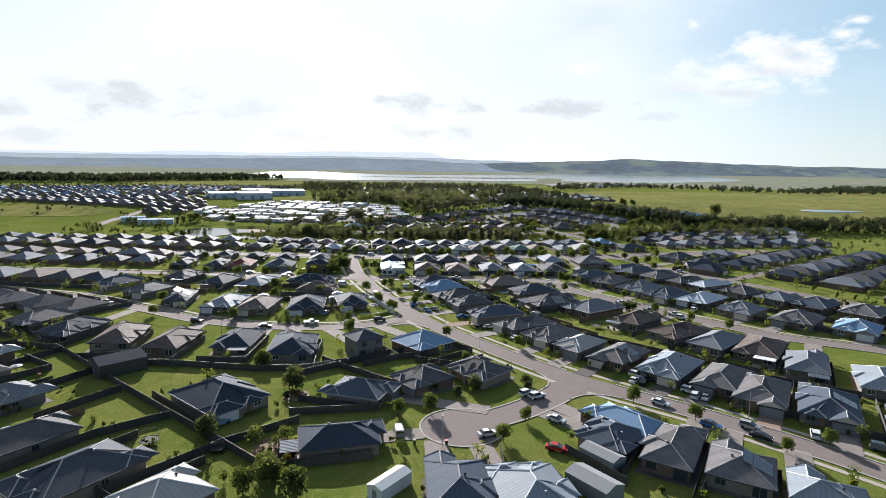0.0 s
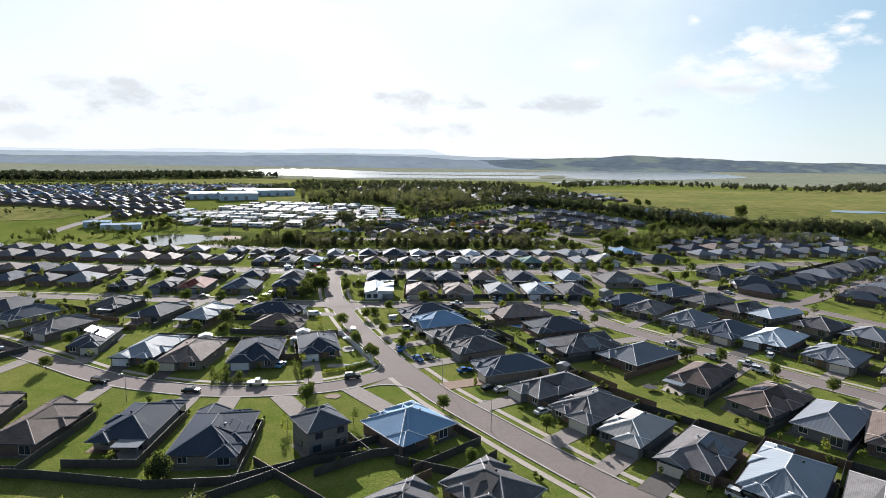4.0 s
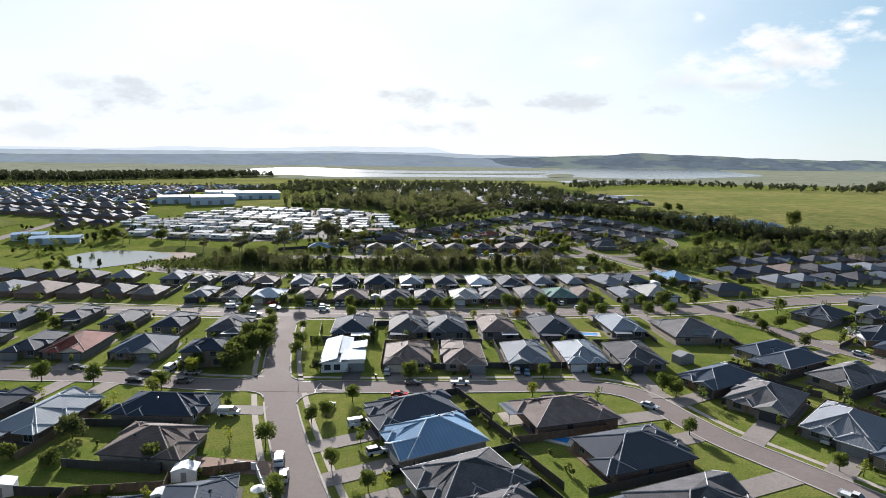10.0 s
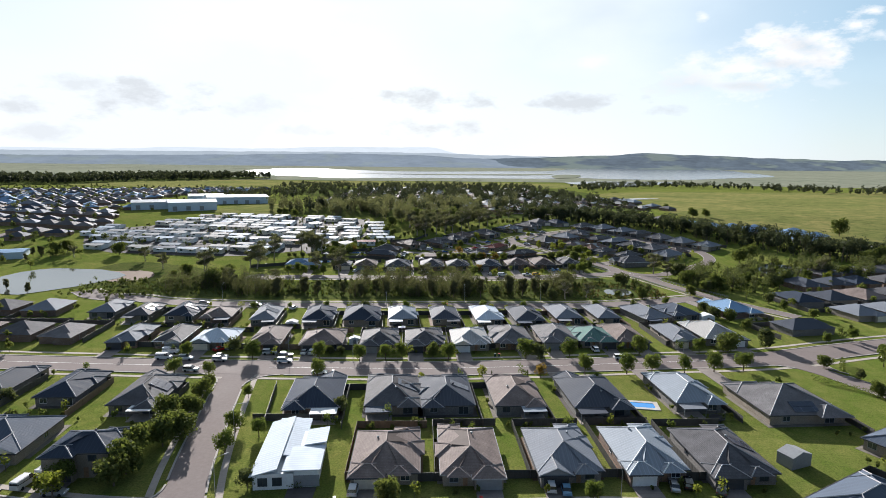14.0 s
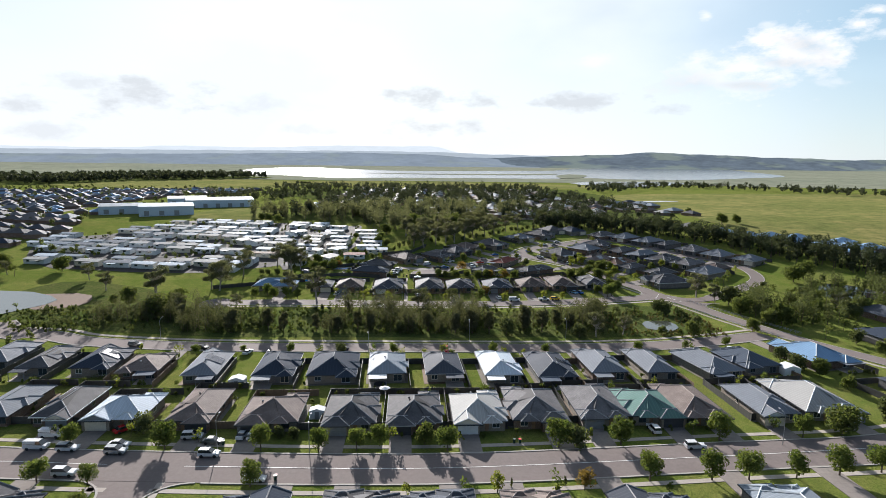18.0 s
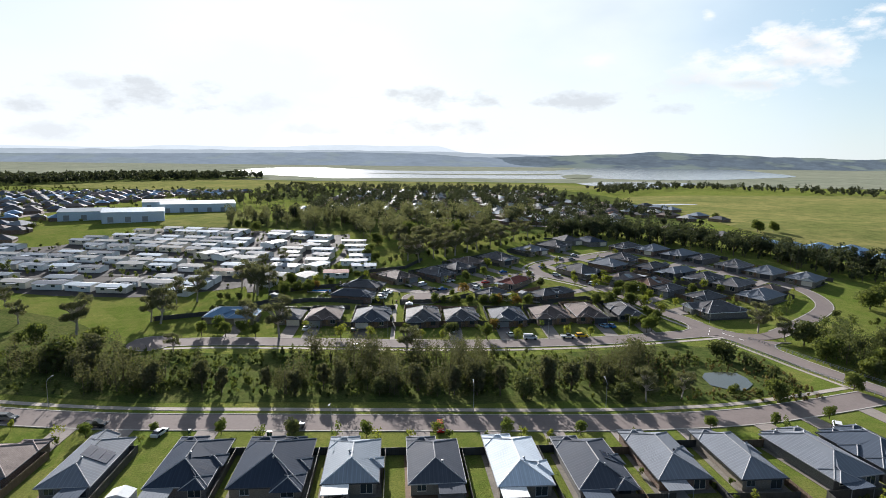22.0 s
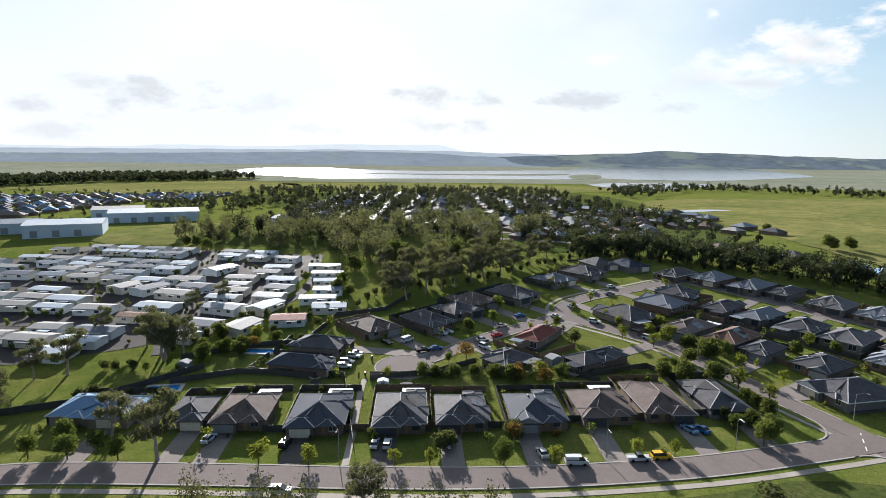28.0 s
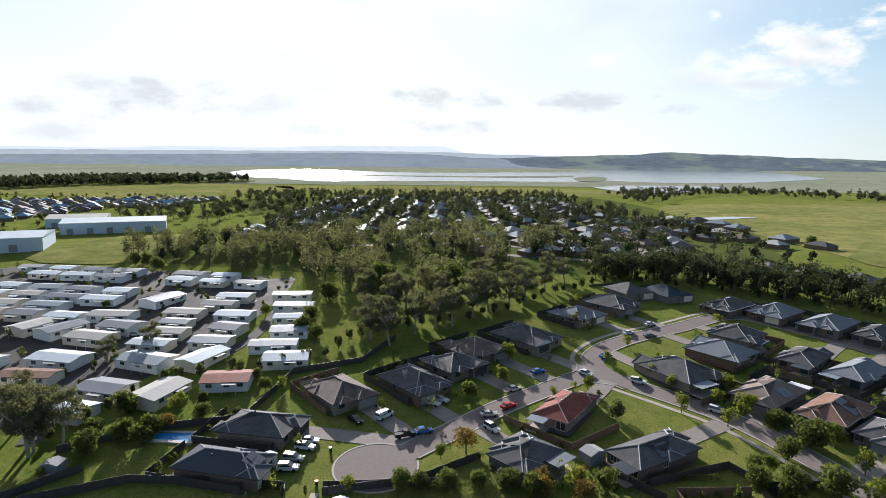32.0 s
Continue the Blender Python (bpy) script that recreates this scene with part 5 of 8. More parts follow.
def tree_kind(kind, number, leaf, height, trunk, spread, lobes, each, size, bark="bark", tall=1.0, lean=0.0, lobe=0.52):
    """Builds a few shapes of one kind of tree: a tapered trunk with limbs, and a crown in lobes with gaps between them."""
    shapes = []
    for k in range(number):
        r = random.Random(hash_of(kind) + k)
        s, blobs = Shape(), []
        top = Vector((r.uniform(-lean, lean), r.uniform(-lean, lean), height * 0.8))
        fork = Vector((top.x * 0.4, top.y * 0.4, trunk))
        base = 0.028 * height + 0.02
        s.tube((0, 0, -0.4), fork, base, base * 0.72, 7)
        s.tube(fork, top, base * 0.72, base * 0.2, 6)
        for j in range(lobes):
            a = 2 * math.pi * (j + r.uniform(-0.3, 0.3)) / lobes * (1 if lobes < 5 else 1.9)
            up = trunk + (height - trunk) * (0.18 + 0.72 * ((j + r.random() * 0.8) / lobes))
            out = spread * (1.14 - lobe - 0.35 * abs(up / height - 0.62)) * r.uniform(0.55, 1.12)
            c = Vector((math.cos(a) * out + top.x * up / height, math.sin(a) * out + top.y * up / height, up))
            rad = spread * lobe * r.uniform(0.8, 1.2)
            blobs.append((c.x, c.y, c.z, rad, rad * tall * r.uniform(0.75, 1.0)))
            s.tube(Vector((top.x, top.y, 0)) * (up * 0.5 / height) + Vector((0, 0, trunk + (up - trunk) * 0.35)), c, base * 0.42, base * 0.1, 5)
        blobs.append((top.x, top.y, height - spread * 0.45 * tall, spread * 0.5, spread * 0.45 * tall))
        shapes.append((s.data("trunk", bark), leaf_mesh("crown", blobs, each, size, r.randrange(9999), LEAF[leaf])))
    TREES[kind] = (shapes, height)


def hash_of(word):
    return sum(ord(c) * (i + 3) for i, c in enumerate(word))


TREE_WORDS = {
    "street": ("tree", "round green street tree on the grass verge"), "lime": ("tree", "young yellow-green tree with thin trunk"),
    "gum": ("tree", "tall eucalyptus with pale trunk and open olive crown"), "oak": ("tree", "slender grey-green casuarina in the creek reserve"),
    "bush": ("tree", "broad dense dark green garden tree"), "dark": ("shrub", "dense round dark green shrub"), "rust": ("tree", "small rusty-brown leaved tree"),
    "shrub": ("shrub", "low leafy green garden shrub"), "cypress": ("shrub", "narrow clipped green conifer in a garden"),
}
tree_kind("street", 4, "street", 5.6, 1.4, 2.4, 11, 150, 0.42)
tree_kind("lime", 3, "lime", 4.4, 1.2, 1.8, 7, 70, 0.42)
tree_kind("gum", 6, "gum", 14.0, 3.4, 4.6, 34, 150, 0.44, "bark_pale", 1.25, 1.8, 0.24)
tree_kind("oak", 4, "casuarina", 9.0, 1.0, 2.3, 14, 115, 0.60, "bark", 1.7, 0.4, 0.42)
tree_kind("bush", 4, "bush", 6.0, 0.9, 3.2, 11, 115, 0.66)
tree_kind("dark", 3, "dark", 3.6, 0.4, 1.9, 9, 95, 0.46)
tree_kind("rust", 2, "rust", 5.0, 1.2, 2.2, 8, 80, 0.45)
tree_kind("shrub", 3, "bush", 1.6, 0.2, 1.1, 6, 40, 0.30)
tree_kind("cypress", 2, "dark", 3.2, 0.2, 0.55, 7, 50, 0.28, "bark", 2.6)
TREE_SEED = random.Random(5)


def off_road(x, y):
    """The place itself, or the nearest one on the verge when it lies on asphalt."""
    p = Vector((x, y, 0))
    for k in range(1, 12):
        if road_gap(p) > 0.8:
            break
        p = max((Vector((x + 0.8 * k * math.cos(a * 0.785), y + 0.8 * k * math.sin(a * 0.785), 0)) for a in range(8)), key=road_gap)
    return p.x, p.y


def tree(x, y, h, kind):
    shapes, full = TREES[kind]
    x, y = off_road(x, y)
    trunk, crown = TREE_SEED.choice(shapes)
    k = h / full
    wide = k * TREE_SEED.uniform(0.9, 1.12)
    cat, words = TREE_WORDS[kind]
    root = thing(cat, on_land(x, y, TREE_SEED.uniform(0, 360)) @ Matrix.Diagonal((wide, wide, k, 1)), words, cat, kind + " trees")
    part("trunk", trunk, root)
    part("crown", crown, root)


def wood(label, spots, leaf, quads, size, seed, name="woodland", tall=0.8, category="trees"):
    """Far or tangled trees that nobody could count: one mesh of crowns over trunks."""
    r = random.Random(seed)
    blobs = []
    for x, y, h in spots:
        z = land(x, y)
        rad = h * r.uniform(0.22, 0.32)
        for k in range(4):
            a = r.uniform(0, 6.28)
            blobs.append((x + math.cos(a) * rad * 0.6, y + math.sin(a) * rad * 0.6, z + h * r.uniform(0.34, 0.84), rad * r.uniform(0.55, 0.8), rad * tall * r.uniform(0.8, 1.25)))
    ob = new(name, leaf_mesh(name, blobs, quads, size, seed, LEAF[leaf]))
    tagged(ob, label, category, kind="stuff")
    if size > 1.8:
        return
    s = Shape()
    for x, y, h in spots:
        z = land(x, y)
        s.tube((x, y, z - 0.5), (x + r.uniform(-0.5, 0.5), y, z + h * 0.7), h * 0.022, h * 0.008, 3)
    tagged(new("tree_trunks", s.data("tree_trunks", "bark")), "bare brown trunks under " + label, category, kind="stuff")


def scatter(n, box, h0, h1, seed, ok=lambda x, y: True):
    r = random.Random(seed)
    out = []
    while len(out) < n:
        x, y = r.uniform(box[0], box[1]), r.uniform(box[2], box[3])
        if ok(x, y):
            out.append((x, y, r.uniform(h0, h1)))
    return out


for x, y, h in ((-21.4, 91.6, 5), (-30.7, 93.5, 4), (-26.2, 95.2, 5), (-28.2, 99, 4), (-45, 156.8, 4.5), (-64.7, 249.4, 3.5), (-40.4, 249.7, 3.5), (-44.5, 249.8, 4.5), (-74.5, 252, 3.5), (4.7, 295.6, 5), (-47.7, 301.8, 6), (-21, 303.4, 3), (-47.6, 306, 7), (-53.1, 309.7, 4), (-48.9, 312.5, 7), (-45.5, 317, 7), (-42.7, 320.1, 6), (-50.2, 329.6, 6), (-43.6, 332.6, 5), (-46.1, 333.3, 5), (-44.8, 342.8, 5), (133.2, 343, 4.5), (-124.2, 344.7, 4), (141.7, 347, 5)):
    tree(x, y, h, 'bush')
for x, y, h in ((-43.8, 349.7, 4), (-141.7, 352.4, 5), (-133.3, 352.5, 4), (134, 365.5, 4), (13.3, 375.3, 4.5), (111.6, 379.9, 7), (132.9, 407.1, 4), (132.3, 418, 5), (170.5, 423.8, 4), (167.3, 438.5, 4), (110.7, 453.8, 6), (-197.4, 454.9, 5), (-190.3, 457.8, 6), (101.1, 460.2, 3), (111.6, 460.2, 4), (137.7, 461.4, 5), (225.5, 469.5, 5), (149.5, 473.8, 6), (155.2, 473.9, 8), (-95.4, 478.4, 9), (177.3, 487.5, 7), (146.5, 488.3, 8), (170.5, 488.9, 5), (201, 491.4, 7)):
    tree(x, y, h, 'bush')
for x, y, h in ((-92.6, 491.6, 9), (-115.8, 497.6, 8), (218.5, 500.3, 6), (-124.1, 500.8, 4), (193.7, 509.9, 6), (247.3, 511.4, 7), (-233.3, 513, 5), (95.4, 524.9, 4), (100.3, 526.3, 4), (107.5, 531.7, 4.5), (106.9, 536.1, 4), (106.2, 539.6, 4), (286.3, 543.1, 10), (208.6, 550.2, 9), (303.6, 551.2, 10), (44.5, 551.8, 5), (94.7, 552.3, 6), (103.9, 552.7, 6), (89.2, 554.4, 5), (22, 554.5, 3.5), (27.8, 554.6, 4), (33.7, 554.7, 4), (39.5, 554.8, 4), (58.8, 555.1, 4)):
    tree(x, y, h, 'bush')
for x, y, h in ((218, 556.2, 10), (92, 560.6, 4), (-224.5, 561.4, 8), (-185.6, 562.7, 8), (-50.1, 565.1, 6), (103.9, 567.6, 5), (108.4, 568.5, 6.5), (-222.2, 569.5, 8), (-40.7, 569.5, 5), (110.4, 570, 5), (-45.7, 571.8, 5), (-53, 573, 4.5), (141.1, 574, 4.5), (-40.6, 574.3, 5), (155, 575, 4), (109.9, 577.7, 4), (107.3, 579.6, 4.5), (-32.1, 582.3, 4), (-51.7, 583.5, 6), (34, 593.1, 5), (-21.5, 597.8, 3.5), (-250.9, 598, 5), (-26, 604.8, 3), (-15.6, 635.4, 5)):
    tree(x, y, h, 'bush')
for x, y, h in ((-21.6, 640.6, 6), (339.3, 642.1, 14), (-21.2, 652, 6), (-19.1, 677, 8), (1.9, 684.3, 14), (30.6, 685.7, 14), (-111.7, 724, 7), (-128.8, 735.7, 6), (-123.2, 736, 6), (265.6, 739.7, 9), (278.7, 740.5, 8), (274.3, 824.2, 6)):
    tree(x, y, h, 'bush')
for x, y, h in ((74.7, 105.8, 3.5), (84.6, 107.6, 3.5), (17.5, 111.1, 4), (63.2, 121.2, 4), (21.2, 123.8, 3.5), (-4.8, 124.5, 4), (3.6, 124.5, 4.5), (55.8, 134.2, 4.5), (13.6, 161.4, 3), (31.4, 175, 4), (11.2, 188, 4), (-24.3, 190.5, 5), (112.2, 196.2, 4), (-26.4, 201.1, 4.5), (-69.2, 205.9, 4.5), (104.3, 208.5, 4), (-101.2, 213.5, 4), (94.8, 219.9, 4.5), (-84, 222, 4), (86.6, 222.7, 4), (-8.3, 224.8, 4), (-10.7, 226.7, 4), (-2.5, 232.5, 4), (-106.8, 234.4, 5)):
    tree(x, y, h, 'street')
for x, y, h in ((-16, 237, 4), (-13.5, 239.2, 4), (-1.5, 240.3, 4), (91.2, 246.1, 4), (-9.6, 248.5, 4), (-23.4, 257.7, 5), (69.9, 263.2, 4), (-17.4, 268.2, 4), (-14.6, 271.3, 4), (-9.4, 279.8, 4.5), (74.5, 282.7, 4.5), (74.7, 285.9, 4.5), (72.5, 286.4, 5), (-60.6, 290.3, 5), (-94.9, 294.7, 5.5), (-80.1, 294.7, 5.5), (42.2, 295.3, 4.5), (-111, 297, 5), (-57.2, 301.9, 5), (-0.4, 305.1, 4), (-31, 313.9, 5), (-26.1, 321.4, 4.5), (-32.1, 323.5, 5), (-35.2, 342.8, 3.5)):
    tree(x, y, h, 'street')
for x, y, h in ((-51.7, 359.2, 4), (58.3, 360.2, 6.2), (-61.7, 360.4, 5), (71, 360.6, 6), (78.5, 360.6, 6), (-20.2, 360.7, 5.2), (88.6, 361.2, 5.5), (98.1, 362.2, 6), (107.7, 363.3, 6), (-9.8, 369.7, 5), (-22.3, 370.6, 6), (-43.3, 371.3, 6), (18.3, 371.4, 5.5), (158.1, 371.8, 5.5), (-1.6, 372.3, 5.2), (43, 372.6, 6.5), (57.4, 372.6, 6), (101.3, 373.8, 5.5), (80.8, 373.9, 6.5), (-64.4, 374.3, 5), (3.3, 374.3, 5), (152.1, 386.6, 4), (164.4, 393.6, 4.5), (-61.5, 434.4, 3.5)):
    tree(x, y, h, 'street')
for x, y, h in ((2.3, 435.3, 3.8), (-31.4, 436.3, 3.5), (35, 436.5, 4), (52.5, 436.6, 3.5), (-47.1, 436.9, 2.5), (84.6, 440.3, 3.5), (101.8, 443.3, 3.2), (117.8, 445.4, 3.5), (37, 505.6, 5.5), (-57.1, 509.2, 5.5), (-46.3, 509.3, 5), (-65.7, 510.3, 5.5), (-52.1, 512.9, 5), (98.1, 514, 6), (-61.7, 516.3, 5.5), (100.8, 519.1, 6), (18.4, 553.4, 4.8), (95.2, 560.6, 4), (26.2, 565.3, 3.4), (115.7, 570.4, 5.5), (66.9, 599.2, 4), (43.8, 602.3, 5), (-32, 608.5, 3.6), (-39.4, 657.8, 4.5)):
    tree(x, y, h, 'street')
for x, y, h in ((36.8, 283, 4), (-61, 283.8, 5), (-56.2, 294.9, 5.5), (27.4, 356.3, 4), (18.7, 436.5, 3.5), (173.9, 443.2, 4), (212.2, 490.1, 4), (227.8, 497.2, 6), (-15.7, 504.2, 5), (-4.9, 505.3, 4.5), (13.4, 505.4, 3.6), (21, 505.5, 3.6), (48.2, 507.9, 4), (66.6, 510.2, 4.5), (75.8, 511.5, 3.5), (255, 511.6, 4), (114, 539.7, 5), (126.1, 545.6, 3), (111, 548.5, 6), (123.5, 551.8, 4), (52.8, 553.2, 5.5), (7.9, 553.3, 3.6), (-63.6, 556.4, 3), (107.5, 556.6, 4.5)):
    tree(x, y, h, 'lime')
for x, y, h in ((-54.5, 557.2, 2.4), (110.1, 559.9, 5.5), (96, 579.7, 5), (149.5, 580.5, 5), (102.5, 585, 5.5), (-40.2, 585.1, 4), (-51.2, 586.3, 4), (87.5, 586.4, 5), (105.5, 586.5, 5), (-40.1, 588, 4), (97.4, 589.3, 4.5), (55.3, 595.7, 3), (-16.9, 597.9, 4), (105.3, 599.1, 4.6), (90.1, 600, 4), (88.1, 607.8, 3.8), (47.3, 618, 6), (75.3, 618.5, 3.5), (87.9, 630.1, 4), (128.7, 652.5, 4)):
    tree(x, y, h, 'lime')
for x, y, h in ((-44.4, 113.6, 5), (9.6, 136.1, 2.5), (3.2, 137.9, 3), (27.9, 139.6, 2.5), (-31.4, 139.8, 4.5), (14.2, 139.8, 3.5), (-32.8, 141.4, 5), (28.1, 142.5, 3), (-43.8, 156.6, 4.2), (84.1, 223.2, 4), (-67.3, 261, 5.5), (-22.2, 300.9, 4), (137.5, 325.6, 4), (-9.7, 333.3, 4.5), (-99.7, 341.2, 3.5), (-95.7, 341.2, 3.5), (134.7, 356.4, 3), (47, 373.6, 5), (-16.5, 377.7, 2.8), (-19.8, 378.2, 2.8), (-51.3, 380.1, 4.6), (-63, 383.8, 2.5), (128.3, 386.4, 6), (49.8, 414.2, 3.6)):
    tree(x, y, h, 'dark')
for x, y, h in ((128.4, 422.8, 5), (127.8, 430.4, 5), (-14.9, 436.3, 3.5), (167.2, 449.4, 5), (68.9, 455.9, 5), (42.3, 457.2, 7), (3.1, 459.5, 5), (-110.1, 471.7, 3), (-115.6, 477.8, 4), (-2.5, 480.5, 4), (3.4, 480.6, 4), (190.5, 484.5, 7), (114.1, 489.1, 5), (84.6, 489.9, 6), (112.2, 492.1, 5.5), (149.4, 503.9, 9), (166.8, 510.9, 3), (23.4, 513.9, 4), (25.5, 515.9, 4), (191.6, 516.8, 6), (40.3, 521.6, 4), (95.4, 529.2, 3.5), (185, 538.2, 3), (-72.8, 539.1, 3)):
    tree(x, y, h, 'dark')
for x, y, h in ((-69.9, 541.9, 3), (-73.2, 557.6, 3), (-76.7, 558.3, 3), (-68.3, 558.4, 3), (-23.6, 582.2, 3), (70, 583.7, 4), (-35.3, 590, 3)):
    tree(x, y, h, 'dark')
for x, y, h in ((44.4, 357, 4.5), (40.4, 518.7, 4.5), (50.8, 519.6, 2.5), (53.8, 550.2, 5), (45.9, 551.5, 5), (46.2, 554.9, 4.5), (53.8, 555, 4.5), (31.8, 567.6, 6), (-37.8, 576.9, 4)):
    tree(x, y, h, 'rust')
for x, y, h in ((75.2, 455.9, 10), (85.4, 457.5, 8.5), (-89.1, 486.1, 9), (8.6, 491, 11), (-68.5, 494.1, 7), (192.4, 494.5, 9), (-37.7, 507.4, 15), (145.5, 508.5, 9), (232.8, 509.3, 13), (-110.9, 511.1, 15), (143.2, 515.6, 12), (-113.7, 516.6, 11), (-52.4, 518.8, 12), (-139.9, 522.9, 10), (-87.1, 524.5, 15), (-91.7, 526.7, 13), (-160.1, 544.3, 9), (-92.9, 551.3, 12), (-208.7, 554.1, 8), (-85.3, 554.3, 14), (-62.3, 564.9, 14), (-62.8, 567, 13), (-65.2, 568.8, 15), (-58.6, 570.4, 13)):
    tree(x, y, h, 'gum')
for x, y, h in ((-73.3, 576.5, 14), (-94.5, 588.5, 10), (-74.9, 616.1, 8), (-65.9, 626.1, 9), (9.7, 630, 17), (2.6, 634.8, 16), (17.6, 640.3, 16), (24.4, 646, 15), (74.4, 648.3, 6), (30.5, 649, 15), (7.3, 657.6, 16), (38.2, 658.4, 16), (13.4, 662.4, 15), (45.2, 665.2, 17), (8.1, 666.4, 16), (-4.6, 667.3, 14), (53.3, 668.8, 16), (26.5, 669.6, 16), (-3.9, 671.7, 15), (20.2, 678.9, 15), (61.8, 680.2, 15), (43.3, 685.3, 17), (72.3, 692.9, 13), (45.5, 693, 15)):
    tree(x, y, h, 'gum')
for x, y, h in ((58.7, 700.5, 13), (84.1, 707.2, 12), (132.8, 710.8, 13), (109.1, 720.7, 12), (78.5, 723.9, 12), (105.4, 725.5, 11), (110.5, 745.5, 11)):
    tree(x, y, h, 'gum')
for x, y, h in ((-58.8, 458.7, 9), (36.2, 459.2, 9), (-39.7, 459.3, 8), (-19.6, 459.4, 7), (23.5, 459.7, 8), (29.9, 459.7, 9), (-46, 461.9, 9), (-28.1, 462, 7), (13.2, 462.3, 8), (49.8, 462.5, 10), (56.3, 462.5, 9), (-13, 463.4, 8), (-175.4, 464, 5), (67.4, 464, 7), (-8.1, 464.9, 8), (62.5, 465.3, 8), (-82.4, 471.6, 8), (-191.3, 472.6, 5), (-230, 542, 5), (-229.5, 555.4, 7), (-235.8, 557.1, 6)):
    tree(x, y, h, 'oak')
for x, y, h in ((-21.7, 105.2, 2), (-28.9, 109.8, 2), (-34.1, 112.3, 3), (-28.1, 113.5, 2.5), (-49.1, 206, 2.2), (-45.6, 206, 2.2), (39.9, 335.3, 2.5), (2.3, 337.3, 2), (7, 337.3, 2), (-4.2, 339.4, 2.5), (31.3, 341.6, 2.5), (72.6, 509.6, 2)):
    tree(x, y, h, 'shrub')
for x, y, h in ((30.4, 358.2, 1.8), (41, 358.6, 2), (-4.4, 551.8, 2.6), (-0, 551.8, 2.6), (-8.2, 553.5, 2.5)):
    tree(x, y, h, 'cypress')

# creek reserve: tangled casuarinas and undergrowth
def clumpy(x, y, s=0.045, cut=0.02):
    return noise.noise(Vector((x * s, y * s, 3.7))) > cut


wood("tangled grey-green casuarina thicket in the creek reserve",
     scatter(170, (-112, 84, 459, 488), 5, 10, 11, lambda x, y: clumpy(x, y, 0.06, 0.05) and not (85 < x and y > 458)), "casuarina", 95, 0.46, 21, "thicket", 1.9)
wood("dark green scrub between the casuarinas",
     scatter(420, (-150, 122, 458, 490), 1.6, 4.4, 12, lambda x, y: clumpy(x, y, 0.06, -0.1) and not (90 < x < 118 and 459 < y < 483)), "dark", 34, 0.5, 22, "scrub", 0.9)
wood("bright low undergrowth along the creek",
     scatter(850, (-160, 122, 457, 492), 1.0, 3.0, 13, lambda x, y: not (92 < x < 116 and 460 < y < 482)), "bush", 13, 0.55, 23, "undergrowth", 0.8)
wood("brown and green reeds round a small pond", scatter(260, (84, 126, 456, 490), 0.7, 1.5, 14, lambda x, y: not (96 < x < 113 and 463 < y < 478)), "reed", 12, 0.4, 24, "reeds", 1.0)


EAST_CREEK = smooth_line([(150, 478), (172, 492), (198, 505), (222, 520), (250, 522), (285, 512), (330, 510)], 6.0)


def by_creek(x, y, gap):
    return min((p - Vector((x, y, 0))).length for p in EAST_CREEK) < gap and road_gap(Vector((x, y, 0))) > 4


wood("dense dark trees along the creek east of the bridge", scatter(130, (150, 335, 470, 545), 5, 11, 81, lambda x, y: by_creek(x, y, 20) and clumpy(x, y, 0.06, -0.1)), "dark", 90, 0.62, 82, "thicket", 1.3)
wood("low scrub along the creek east of the bridge", scatter(300, (150, 335, 470, 545), 1.2, 3.2, 83, lambda x, y: by_creek(x, y, 24)), "bush", 18, 0.6, 84, "scrub", 0.9)


# ---- cars ----
def hull(s, profile, half, taper):
    """A closed body from a side outline (x, z), narrower towards the top, with chamfered flanks."""
    zmax = max(z for _, z in profile)
    zmin = min(z for _, z in profile)
    rings = []
    for side, inset in ((-1, 0.0), (-1, 0.10), (1, 0.10), (1, 0.0)):
        ring = []
        for x, z in profile:
            f = (z - zmin) / (zmax - zmin)
            w = half * (1 - taper * f * f) - (0.0 if inset else 0.07)
            shrink = 1.0 if inset else 0.975
            ring.append((x * shrink, side * (w - (0.0 if not inset else 0.05)) if not inset else side * w * 0.90, z if inset else zmin + (z - zmin) * 0.94))
        rings.append(ring)
    left, li, ri, right = rings
    left = [(x, -(half * (1 - taper * ((z - zmin) / (zmax - zmin)) ** 2)), z) for x, _, z in left]
    right = [(x, -y, z) for x, y, z in left]
    loops = [left, li, ri, right]
    n = len(profile)
    for a, b in zip(loops[:-1], loops[1:]):
        for i in range(n):
            j = (i + 1) % n
            s.face([a[i], a[j], b[j], b[i]])
    s.face(list(reversed(left)))
    s.face(right)


